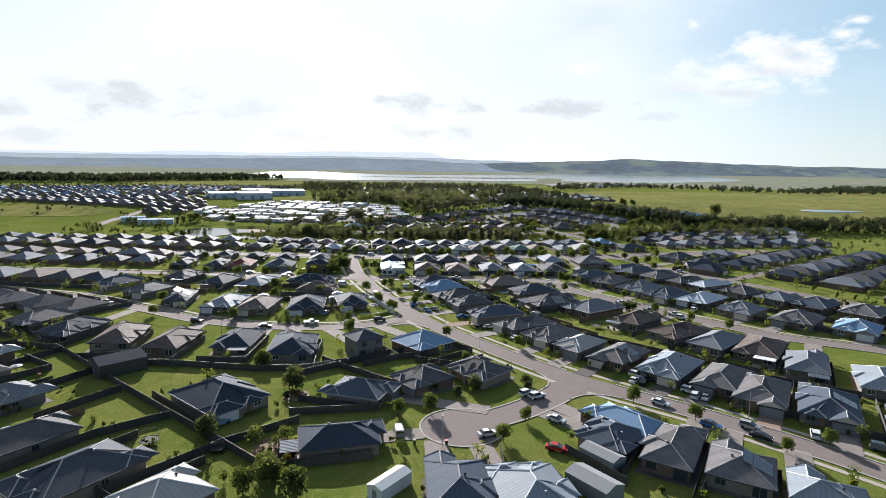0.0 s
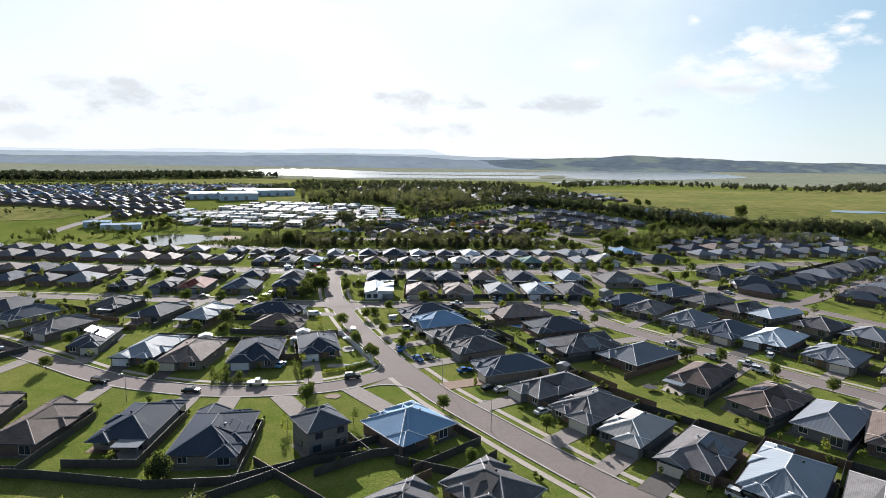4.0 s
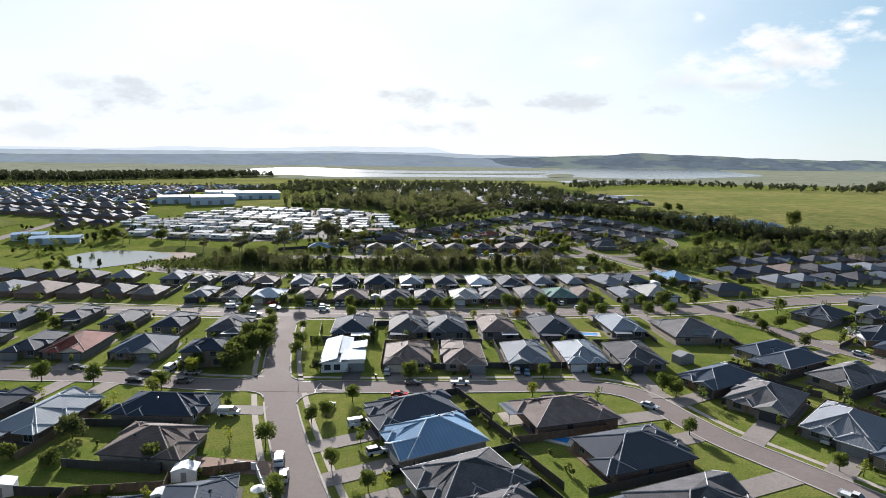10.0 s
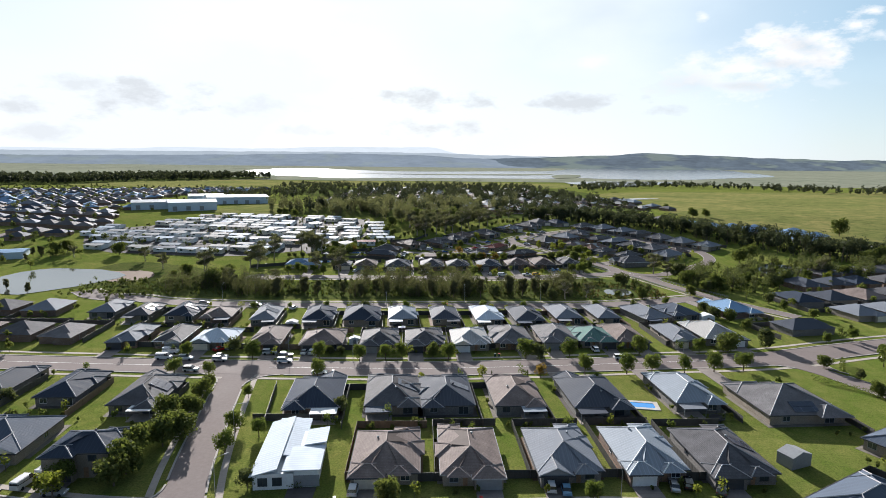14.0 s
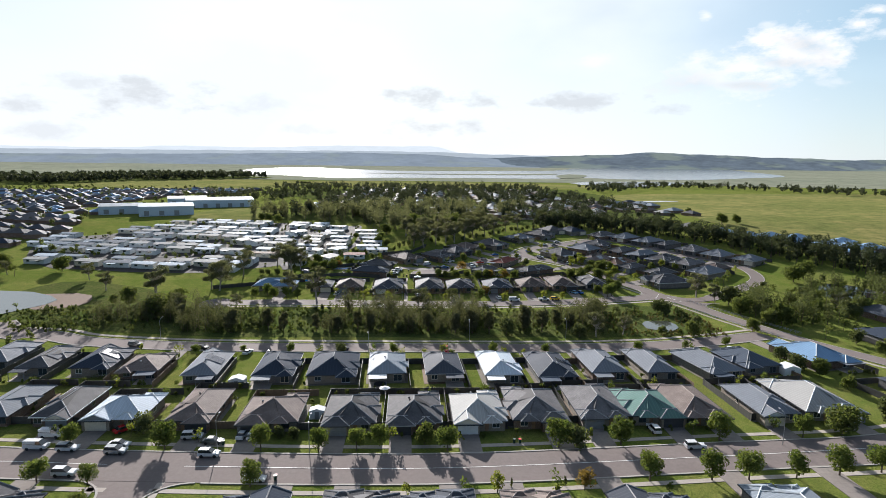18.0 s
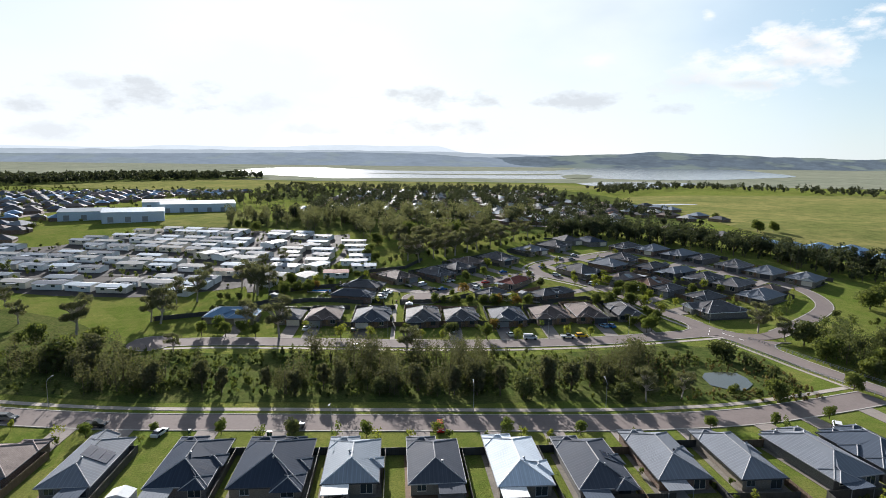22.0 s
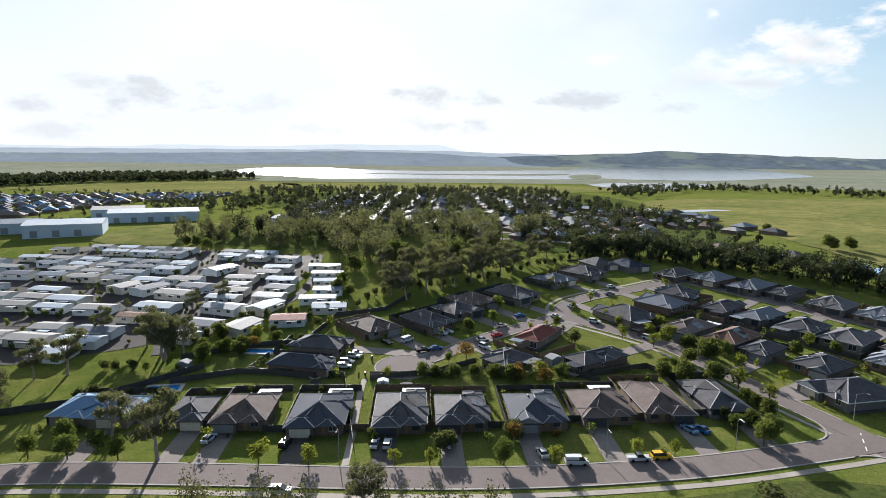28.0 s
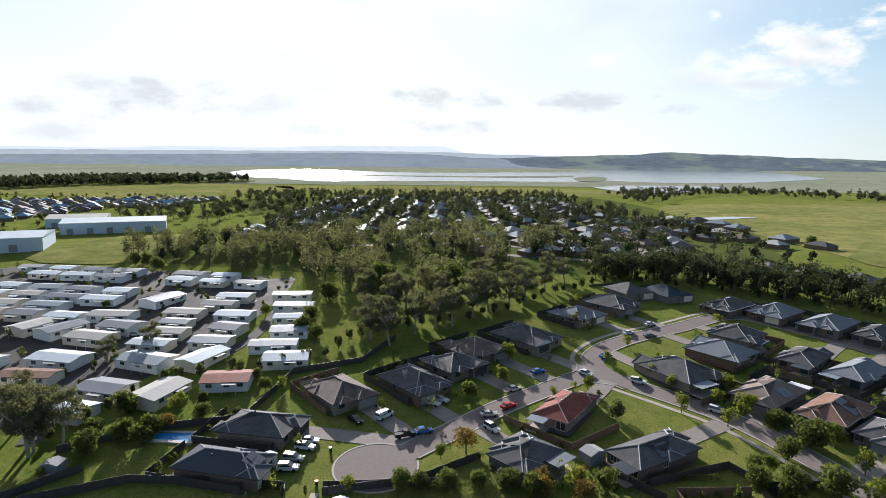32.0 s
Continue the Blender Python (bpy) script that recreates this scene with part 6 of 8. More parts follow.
CAR_SHAPES = {
    # body outline, cabin outline, half width, wheel positions, wheel radius
    "sedan": ([(-2.25, 0.35), (-2.3, 0.75), (-2.2, 0.98), (-1.5, 1.0), (0.95, 0.95), (2.0, 0.80), (2.25, 0.6), (2.2, 0.32)],
              [(-1.75, 0.98), (-1.1, 1.42), (0.15, 1.45), (1.05, 0.96)], 0.88, (-1.35, 1.38), 0.33),
    "suv": ([(-2.2, 0.42), (-2.28, 0.85), (-2.2, 1.12), (-1.4, 1.14), (1.0, 1.10), (2.05, 0.98), (2.25, 0.7), (2.2, 0.4)],
            [(-2.12, 1.12), (-1.95, 1.68), (0.1, 1.74), (1.0, 1.11)], 0.93, (-1.35, 1.38), 0.37),
    "ute": ([(-2.6, 0.48), (-2.65, 0.80), (-2.6, 1.08), (-0.55, 1.08), (1.3, 1.06), (2.3, 0.98), (2.5, 0.7), (2.45, 0.45)],
            [(-0.6, 1.07), (-0.45, 1.70), (0.55, 1.74), (1.35, 1.07)], 0.92, (-1.55, 1.55), 0.38),
    "van": ([(-2.45, 0.42), (-2.5, 1.0), (-2.48, 1.35), (-1.5, 1.36), (1.3, 1.30), (2.25, 1.12), (2.45, 0.75), (2.4, 0.4)],
            [(-2.44, 1.35), (-2.35, 2.02), (1.0, 2.05), (1.85, 1.22)], 0.95, (-1.5, 1.55), 0.36),
}
CAR_MESH = {}


def car(x, y, turn, kind, colour):
    outline, cabin, half, axles, r = CAR_SHAPES[kind]
    if (kind, colour) not in CAR_MESH:
        s = Shape()
        hull(s, outline, half, 0.10)
        (c0, z0), (c1, z1), (c2, z2), (c3, z3) = cabin
        # roof skin and pillars over the glass
        s.box(c1 - 0.05, c2 + 0.02, -half * 0.74, half * 0.74, z1 - 0.03, z2 + 0.015)
        if kind == "van":
            s.box(c0 + 0.05, c2 - 0.7, -half * 0.90, half * 0.90, z0 - 0.2, z2 - 0.04)
        if kind == "ute":
            s.box(-2.55, -0.62, -half * 0.95, -half * 0.88, 1.05, 1.16).box(-2.55, -0.62, half * 0.88, half * 0.95, 1.05, 1.16).box(-2.6, -2.53, -half * 0.95, half * 0.95, 1.05, 1.16)
        g = Shape()
        lo, hi = half * 0.93, half * 0.76
        bottom = [(c0, -lo, z0), (c3, -lo, z3), (c3, lo, z3), (c0, lo, z0)]
        top = [(c1, -hi, z1), (c2, -hi, z2), (c2, hi, z2), (c1, hi, z1)]
        for i in range(4):
            j = (i + 1) % 4
            g.face([bottom[i], bottom[j], top[j], top[i]])
        g.face(top)
        w = Shape().tube((0, -0.11, 0), (0, 0.11, 0), r, r, 14).data("wheel", "rubber")
        h = Shape().tube((0, -0.115, 0), (0, 0.115, 0), r * 0.6, r * 0.6, 10).data("rim", "steel_pole")
        zl = outline[5][1] - 0.1
        CAR_MESH[(kind, colour)] = (s.data("body", CARS[colour]), g.data("cabin_glass", "car_glass"), w, h,
                                    Shape().box(-0.06, 0.06, -0.2, 0.2, -0.07, 0.07).data("headlight", "lamp_lens"),
                                    Shape().box(-0.05, 0.05, -0.18, 0.18, -0.09, 0.09).data("tail_light", "lamp_red"), zl)
    body, panes, wheel, rim, front, rear, zl = CAR_MESH[(kind, colour)]
    lift = 0.06 if road_gap(Vector((x, y, 0))) < 0 else 0.10
    words = {"sedan": "sedan car", "suv": "tall family car", "ute": "utility pickup", "van": "delivery van"}[kind]
    root = thing("car" if kind != "van" else "van", on_land(x, y, turn, lift), colour.replace("_", " ") + " parked " + words + " with dark windows", "car", "parked cars")
    part("body", body, root)
    part("cabin_glass", panes, root, "dark tinted glass")
    for ax in axles:
        for sy in (-1, 1):
            part("wheel", wheel, root, "", pose(ax, sy * (half - 0.10), r))
    for sy in (-1, 1):
        part("headlight", front, root, "", pose(outline[5][0] + 0.17, sy * half * 0.68, zl))
        part("tail_light", rear, root, "", pose(outline[1][0] + 0.07, sy * half * 0.72, zl))


car(29.3, 134.2, 30, 'suv', 'white')
car(14.6, 114, 20, 'sedan', 'white')
car(31, 120.7, -40, 'sedan', 'white')
car(27.9, 107.4, -20, 'sedan', 'red')
car(-43.6, 119.7, 50, 'sedan', 'pale_blue')
car(58.8, 130, -42, 'sedan', 'white')
car(57.9, 144.9, 52, 'sedan', 'white')
car(60.2, 143.7, 52, 'sedan', 'black')
car(69.5, 134.2, 55, 'suv', 'white')
car(71.8, 133.4, 55, 'sedan', 'white')
car(73.5, 116.8, -42, 'suv', 'silver')
car(73.3, 112.2, -42, 'sedan', 'black')
car(65.1, 117.7, -42, 'sedan', 'blue')
car(85.5, 112.7, 58, 'suv', 'white')
car(95.3, 106.4, -35, 'suv', 'grey')
car(-4.4, 114.6, 100, 'van', 'silver')
car(-81, 203.5, -14, 'suv', 'black')
car(-54.8, 197.4, 3, 'sedan', 'black')
car(-39.5, 202, 3, 'ute', 'silver')
car(-15.2, 206.9, 14, 'suv', 'black')
car(-39.9, 217.5, 84, 'ute', 'grey')
car(-36.9, 216.4, 80, 'sedan', 'pale_blue')
car(-27.8, 224.6, 84, 'suv', 'white')
car(-127.5, 231.6, -28, 'suv', 'white')
car(27.1, 135.9, 30, 'suv', 'white')
car(60, 148.4, -50, 'suv', 'white')
car(62.1, 147.3, -50, 'suv', 'black')
car(69.6, 137.1, -45, 'suv', 'white')
car(32.5, 184, 30, 'sedan', 'white')
car(24.6, 197.3, 20, 'sedan', 'silver')
car(21.5, 198.7, 20, 'sedan', 'black')
car(115.4, 229.1, 50, 'suv', 'white')
car(101.1, 216.8, -48, 'ute', 'white')
car(101.4, 211.2, -48, 'suv', 'white')
car(-2.8, 232.7, -62, 'sedan', 'blue')
car(2.7, 221.4, -60, 'sedan', 'blue')
car(5.9, 223.1, -55, 'sedan', 'grey')
car(16, 211.7, 25, 'sedan', 'blue')
car(-1.1, 253.6, 24, 'suv', 'white')
car(3.2, 246.1, 24, 'sedan', 'black')
car(-6.4, 266.3, 20, 'van', 'white')
car(-14.8, 275.9, 70, 'sedan', 'white')
car(64.8, 275.9, -40, 'sedan', 'white')
car(97.2, 257.5, 35, 'suv', 'white')
car(86.5, 235.7, -52, 'ute', 'white')
car(93.6, 222.8, -52, 'ute', 'silver')
car(112.6, 224, 48, 'suv', 'white')
car(149, 315.4, -45, 'sedan', 'white')
car(-91.1, 302.8, 0, 'sedan', 'grey')
car(-69.3, 298.9, 0, 'sedan', 'black')
car(-56.9, 298.9, 0, 'sedan', 'silver')
car(-63.9, 308, 85, 'ute', 'white')
car(-118.9, 314.4, 85, 'sedan', 'white')
car(-114.5, 313.3, 85, 'sedan', 'white')
car(-37.6, 272.2, 2, 'van', 'white')
car(-20.2, 250.3, 100, 'van', 'white')
car(-17.9, 244.4, 100, 'suv', 'white')
car(-3.4, 230.5, 100, 'sedan', 'blue')
car(5.5, 291.2, 1, 'sedan', 'grey')
car(18.4, 291.1, 1, 'ute', 'white')
car(2.3, 283.1, 1, 'sedan', 'red')
car(-2, 299.3, 88, 'suv', 'white')
car(35.4, 300.1, 84, 'suv', 'white')
car(38.1, 299.3, 84, 'sedan', 'pale_blue')
car(59.2, 300.2, 75, 'sedan', 'silver')
car(62.1, 300.7, 75, 'suv', 'black')
car(67.7, 298.7, 60, 'suv', 'grey')
car(-70.2, 293.3, -2, 'sedan', 'black')
car(-56.7, 292.5, -2, 'sedan', 'grey')
car(-64.4, 301.9, 84, 'van', 'white')
car(-53.6, 374.1, 0, 'sedan', 'white')
car(-71.1, 378.4, 0, 'van', 'white')
car(-33.8, 375.5, 0, 'sedan', 'grey')
car(-70.8, 373, 0, 'van', 'white')
car(-63.7, 372.3, 0, 'suv', 'white')
car(-52.8, 371.1, 0, 'suv', 'silver')
car(-32.5, 369.9, 0, 'suv', 'white')
car(-58.1, 362.4, 0, 'suv', 'white')
car(-20, 360.3, 0, 'sedan', 'white')
car(-39.3, 377.7, 5, 'suv', 'white')
car(-56.4, 381.2, 50, 'sedan', 'red')
car(-53, 382.9, 50, 'sedan', 'silver')
car(-28.2, 378.5, 84, 'sedan', 'white')
car(-25.6, 378.2, 84, 'suv', 'white')
car(67.4, 381.5, 95, 'suv', 'white')
car(73.5, 373.4, 2, 'suv', 'white')
car(-62.3, 439.9, 0, 'ute', 'black')
car(-85.4, 443.2, 0, 'suv', 'grey')
car(116.3, 440.4, 60, 'suv', 'white')
car(-45.3, 435.8, 78, 'sedan', 'white')
car(19.5, 438.8, -88, 'suv', 'red')
car(-14.7, 438.6, 60, 'suv', 'grey')
car(-7.9, 497.9, 0, 'suv', 'white')
car(-29.9, 518.1, 80, 'sedan', 'white')
car(-11.8, 516, 84, 'suv', 'black')
car(8.4, 516.2, 88, 'sedan', 'white')
car(11.3, 515.9, 88, 'suv', 'white')
car(46, 512.6, 100, 'sedan', 'white')
car(52.7, 508.8, 2, 'van', 'white')
car(66.7, 510.5, 3, 'ute', 'white')
car(72, 511.2, 4, 'suv', 'yellow')
car(83.7, 523.7, 112, 'sedan', 'pale_blue')
car(86.6, 523.7, 112, 'sedan', 'blue')
car(-3.6, 571.3, 0, 'sedan', 'white')
car(24.7, 516.3, 95, 'sedan', 'white')
car(82.3, 603.3, -30, 'suv', 'white')
car(-3.9, 568.6, -12, 'suv', 'white')
car(-5.3, 564.1, -8, 'suv', 'silver')
car(-5.6, 560.6, 0, 'suv', 'white')
car(5.6, 580.9, -50, 'sedan', 'black')
car(12.3, 582.9, 50, 'van', 'white')
car(18, 574.1, 20, 'ute', 'black')
car(22.2, 575.9, 20, 'sedan', 'blue')
car(24.1, 589.8, -30, 'sedan', 'white')
car(26.3, 591.7, -30, 'sedan', 'white')
car(38.4, 577.3, -55, 'suv', 'white')
car(38.3, 584.1, 10, 'sedan', 'silver')
car(43.7, 588.6, 36, 'sedan', 'red')
car(46.4, 598.2, 20, 'sedan', 'silver')
car(54.9, 609.6, 25, 'sedan', 'blue')
car(68.8, 608.7, -45, 'sedan', 'white')
car(96.9, 586.6, -42, 'suv', 'white')
car(116.6, 577, 52, 'van', 'white')
car(78.3, 621.6, 30, 'sedan', 'blue')
car(102.9, 650.7, 20, 'sedan', 'white')
car(98.8, 639.4, 10, 'sedan', 'grey')
car(92.1, 641.9, 30, 'sedan', 'white')
car(147.7, 658.5, 60, 'sedan', 'grey')
car(154.2, 654.9, 40, 'suv', 'white')
car(156.3, 649, 60, 'sedan', 'white')
car(158.5, 647.3, 60, 'sedan', 'blue')
car(-86.8, 701.6, 0, 'sedan', 'white')
car(-77, 636.7, 0, 'sedan', 'white')


# ---- cabin park, sheds and yard things ----
CABIN_ROOFS = ["light", "white", "steel", "light", "white", "light", "steel", "grey", "white", "steel", "grey"]


CABIN_SEED = random.Random(19)


def cabin(x, y, w, d, turn, roof=None, lite=False):
    """A relocatable home: long box with a low gable roof, verandah and sliding windows."""
    r = random.Random(int(x * 5 + y * 3))
    roof = roof or r.choice(CABIN_ROOFS)
    if d > w:
        w, d, turn = d, w, turn + 90
    root = thing("cabin", on_land(x, y, turn, 0.15), "white relocatable cabin with " + ROOF_WORDS[roof] + " low gable roof", "cabin", "park cabins")
    s = Shape()
    k = 0.17
    s.box(-w / 2 + 0.35, w / 2 - 0.35, -d / 2 + 0.35, d / 2 - 0.35, -0.9, 2.55)
    for sx in (-1, 1):
        xx = sx * (w / 2 - 0.36)
        s.face([(xx, -d / 2 + 0.35, 2.54), (xx, d / 2 - 0.35, 2.54), (xx, 0, 2.5 + d / 2 * k)])
    part("wall", s.data("wall", r.choice(["trim_white", "trim_cream", "trim_white"])), root)
    s = Shape()
    e, h = 2.55, 2.55 + d / 2 * k
    s.slope([(-w / 2, -d / 2, e), (w / 2, -d / 2, e), (w / 2, 0, h), (-w / 2, 0, h)])
    s.slope([(w / 2, d / 2, e), (-w / 2, d / 2, e), (-w / 2, 0, h), (w / 2, 0, h)])
    s.face([(-w / 2, -d / 2, e - 0.12), (-w / 2, 0, h - 0.12), (w / 2, 0, h - 0.12), (w / 2, -d / 2, e - 0.12)])
    s.face([(-w / 2, 0, h - 0.12), (-w / 2, d / 2, e - 0.12), (w / 2, d / 2, e - 0.12), (w / 2, 0, h - 0.12)])
    for sx in (-1, 1):
        s.face([(sx * w / 2, -d / 2, e - 0.12), (sx * w / 2, -d / 2, e), (sx * w / 2, 0, h), (sx * w / 2, d / 2, e), (sx * w / 2, d / 2, e - 0.12), (sx * w / 2, 0, h - 0.12)])
    s.box(-w / 2, w / 2, -d / 2 - 0.08, -d / 2, e - 0.16, e + 0.01).box(-w / 2, w / 2, d / 2, d / 2 + 0.08, e - 0.16, e + 0.01)
    part("roof", s.data("roof", ROOFS[roof]), root)
    if lite:
        for q in (-0.26, 0.2):
            part("window", shared(("cw",), lambda: Shape().box(-0.9, 0.9, -0.03, 0.03, 0, 1.1).data("window", "window_glass")), root, "", pose(q * w, -d / 2 + 0.34, 1.0))
        wide, sx = CABIN_SEED.uniform(3.4, 5.5), CABIN_SEED.choice((-1, 1))
        cx = sx * CABIN_SEED.uniform(0.1, 0.28) * w
        part("awning", Shape().box(-wide / 2, wide / 2, -CABIN_SEED.uniform(1.6, 2.6), 0.25, 2.26, 2.33).data("awning", ROOFS[CABIN_SEED.choice(["white", "light", "steel", "grey"])]), root,
             "flat metal awning", pose(cx, -d / 2, 0))
    else:
        for q in (-0.3, 0.05, 0.32):
            win = part("window", frame_data(1.6, 1.02, "trim_grey"), root, "", pose(q * w, -d / 2 + 0.33, 1.05))
            part("pane", shared(("cp",), lambda: Shape().box(-0.74, 0.74, -0.015, 0.015, 0.06, 0.96).data("pane", "window_glass")), win)
        v = part("verandah", Shape().box(-1.9, 1.9, -1.5, 0.3, 2.28, 2.34).data("verandah", ROOFS["light"]), root, "flat verandah cover", pose(0.12 * w, -d / 2, 0))
        for sx in (-1.8, 1.8):
            part("post", shared(("cpost",), lambda: Shape().box(-0.04, 0.04, -0.04, 0.04, -0.8, 2.28).data("post", "trim_white")), v, "", pose(sx, -1.42, 0))


cabin(-87.2, 613.6, 16, 9.5, -11.8)
cabin(-87.8, 601.6, 16, 7, -3.6, 'terracotta')
cabin(-88.3, 631.1, 15.1, 9.5, -13.5)
cabin(-102.8, 638.4, 9.5, 14.4, -24.5)
cabin(-114.6, 640.8, 9.5, 12.9, -19.3)
cabin(-84.2, 641.4, 13.8, 9.5, -14.6)
cabin(-93.3, 652.6, 16, 8.8, -2.2)
cabin(-84.6, 672.3, 9.5, 16, -21.2)
cabin(-61.1, 613, 16, 9.5, -17.6)
cabin(-65.8, 625.4, 13.5, 7.7, -8.7)
cabin(-62.4, 594.3, 13.5, 9.4, -15.5)
cabin(-47.6, 592.6, 9.5, 14.3, -16)
cabin(-63, 582.3, 8.3, 7.6, -14.5)
cabin(-32.6, 600.4, 13.1, 9.5, 6.9, 'red')
cabin(-45.6, 615.5, 8.4, 15, -21.1)
cabin(-47.6, 628, 12.8, 8.7, -3.1)
cabin(-64.6, 635.8, 11.8, 7.8, -6.2)
cabin(-66.5, 644.8, 10.9, 7, -7.6)
cabin(-68.3, 655.7, 14.1, 8.3, -6.2)
cabin(-46.7, 640.2, 11, 9.4, -15.6)
cabin(-49.2, 653.7, 13.5, 8.7, -3.8)
cabin(-20.2, 615, 13.7, 9.5, 6.1)
cabin(-27, 625.6, 15.2, 7.3, 6.4)
cabin(-25.1, 638.2, 12.9, 8.3, 5.9)
cabin(-28.5, 651.2, 11.4, 7, 7.4)
cabin(-30.3, 665, 15.5, 7, 4.1)
cabin(-34.4, 679.2, 16, 7, 4.2)


PARK_EDGE = [(-66, 585), (-105, 562), (-151, 562), (-208, 577), (-246, 627), (-240, 658), (-216, 668), (-192, 718), (-180, 730), (-108, 722), (-53, 712), (-40, 709), (-46, 640)]


def inside(edge, x, y):
    odd = False
    for (ax, ay), (bx, by) in zip(edge, edge[1:] + edge[:1]):
        if (ay > y) != (by > y) and x < ax + (y - ay) / (by - ay) * (bx - ax):
            odd = not odd
    return odd


def clear_of(name, x, y, gap):
    return all(abs(o.matrix_basis.translation.x - x) > gap or abs(o.matrix_basis.translation.y - y) > gap * 0.62 for o in bpy.data.objects if o.parent is None and o.name.startswith(name))


PARK_LANES = (([(-66, 570), (-78, 604), (-74, 640), (-66, 690), (-58, 716)], 5.0), ([(-46, 610), (-37, 640), (-38, 690)], 4.0), ([(-74, 640), (-140, 646), (-226, 652)], 4.5),
              ([(-66, 690), (-130, 694), (-196, 702)], 4.5), ([(-76, 596), (-140, 598), (-226, 606)], 4.5))
for pts, wdt in PARK_LANES:
    ROADS.append((smooth_line(pts), wdt / 2))
r = random.Random(3)
for j in range(16):
    for i in range(13):
        x, y = -48 - 16.3 * i + 0.6 * j + r.uniform(-1.2, 1.2), 566 + 10.3 * j + 2.2 * i - 6 + r.uniform(-0.7, 0.7)
        if inside(PARK_EDGE, x, y) and road_gap(Vector((x, y, 0))) > 4.5 and clear_of("cabin", x, y, 15) and r.random() < 0.96:
            cabin(x, y, r.uniform(11.5, 15.5), r.uniform(7.2, 9.2), -6 + r.uniform(-4, 4), None, True)
for k, (pts, wdt) in enumerate(PARK_LANES):
    line = smooth_line(pts)
    tagged(new("road", ribbon("road", line, wdt, 0.16 + 0.008 * k, "asphalt_dark")), "narrow asphalt lane between the park cabins", "road", kind="structure")


def shed(x, y, w, d, h, turn, mat="trim_white", label="small pale sheet-metal garden shed with low gable roof"):
    root = thing("shed", on_land(x, y, turn), label, "shed", "garden sheds")
    s = Shape()
    s.box(-w / 2, w / 2, -d / 2, d / 2, -0.2, h)
    part("wall", s.data("wall", mat), root)
    s = Shape()
    t = h + w * 0.17
    s.slope([(w / 2 + 0.1, -d / 2 - 0.1, h), (w / 2 + 0.1, d / 2 + 0.1, h), (0, d / 2 + 0.1, t), (0, -d / 2 - 0.1, t)])
    s.slope([(-w / 2 - 0.1, d / 2 + 0.1, h), (-w / 2 - 0.1, -d / 2 - 0.1, h), (0, -d / 2 - 0.1, t), (0, d / 2 + 0.1, t)])
    for yy in (-d / 2 - 0.1, d / 2 + 0.1):
        s.face([(-w / 2 - 0.1, yy, h - 0.05), (w / 2 + 0.1, yy, h - 0.05), (0, yy, t)])
    part("roof", s.data("roof", MATS[mat] if mat != "fence_dark" else ROOFS["charcoal"]), root)
    part("door", Shape().box(-0.5, 0.5, -0.03, 0.0, 0, min(1.9, h - 0.1)).data("door", "trim_grey"), root, "", pose(0, -d / 2, 0))


def swimming_pool(x, y, w, d, turn):
    root = thing("swimming_pool", on_land(x, y, turn), "blue in-ground pool with pale paved surround", "pool")
    s = Shape()
    s.box(-w / 2 - 1.1, w / 2 + 1.1, -d / 2 - 1.1, -d / 2, -0.2, 0.16).box(-w / 2 - 1.1, w / 2 + 1.1, d / 2, d / 2 + 1.1, -0.2, 0.16)
    s.box(-w / 2 - 1.1, -w / 2, -d / 2, d / 2, -0.2, 0.16).box(w / 2, w / 2 + 1.1, -d / 2, d / 2, -0.2, 0.16)
    part("coping", s.data("coping", "pool_paving"), root)
    part("water", Shape().box(-w / 2, w / 2, -d / 2, d / 2, -0.3, 0.10).data("water", "pool_water"), root)


def trampoline(x, y, r=1.9):
    root = thing("trampoline", on_land(x, y), "round black trampoline with safety net poles on grass", "trampoline")
    n = 16
    ring = [(r * math.cos(2 * math.pi * k / n), r * math.sin(2 * math.pi * k / n)) for k in range(n)]
    s = Shape()
    s.face([(px, py, 0.86) for px, py in ring])
    s.face([(px, py, 0.83) for px, py in reversed(ring)])
    part("mat", s.data("mat", "rubber"), root)
    s = Shape()
    for k in range(n):
        s.tube((*ring[k], 0.86), (*ring[(k + 1) % n], 0.86), 0.06, 0.06, 5)
        s.tube((*ring[k], 2.5), (*ring[(k + 1) % n], 2.5), 0.025, 0.025, 4)
    part("rim", s.data("rim", "trim_dark"), root)
    for k in range(0, n, 3):
        part("pole", shared(("tpole",), lambda: Shape().tube((0, 0, -0.1), (0, 0, 2.5), 0.03, 0.03, 5).data("pole", "trim_dark")), root, "", pose(ring[k][0], ring[k][1], 0))


def street_lamp(x, y, turn):
    root = thing("street_lamp", on_land(x, y, turn), "tall grey steel street lamp with curved arm", "street lamp", "street lamps")
    part("pole", shared(("lpole",), lambda: Shape().tube((0, 0, -0.3), (0, 0, 7.0), 0.09, 0.055, 7).data("pole", "steel_pole")), root)
    part("arm", shared(("larm",), lambda: Shape().tube((0, 0, 6.9), (0, -0.7, 7.5), 0.05, 0.045, 6).tube((0, -0.7, 7.5), (0, -2.0, 7.7), 0.045, 0.04, 6).data("arm", "steel_pole")), root)
    part("lamp_head", shared(("lhead",), lambda: Shape().box(-0.16, 0.16, -2.7, -1.95, 7.64, 7.78).data("lamp_head", "trim_grey")), root)


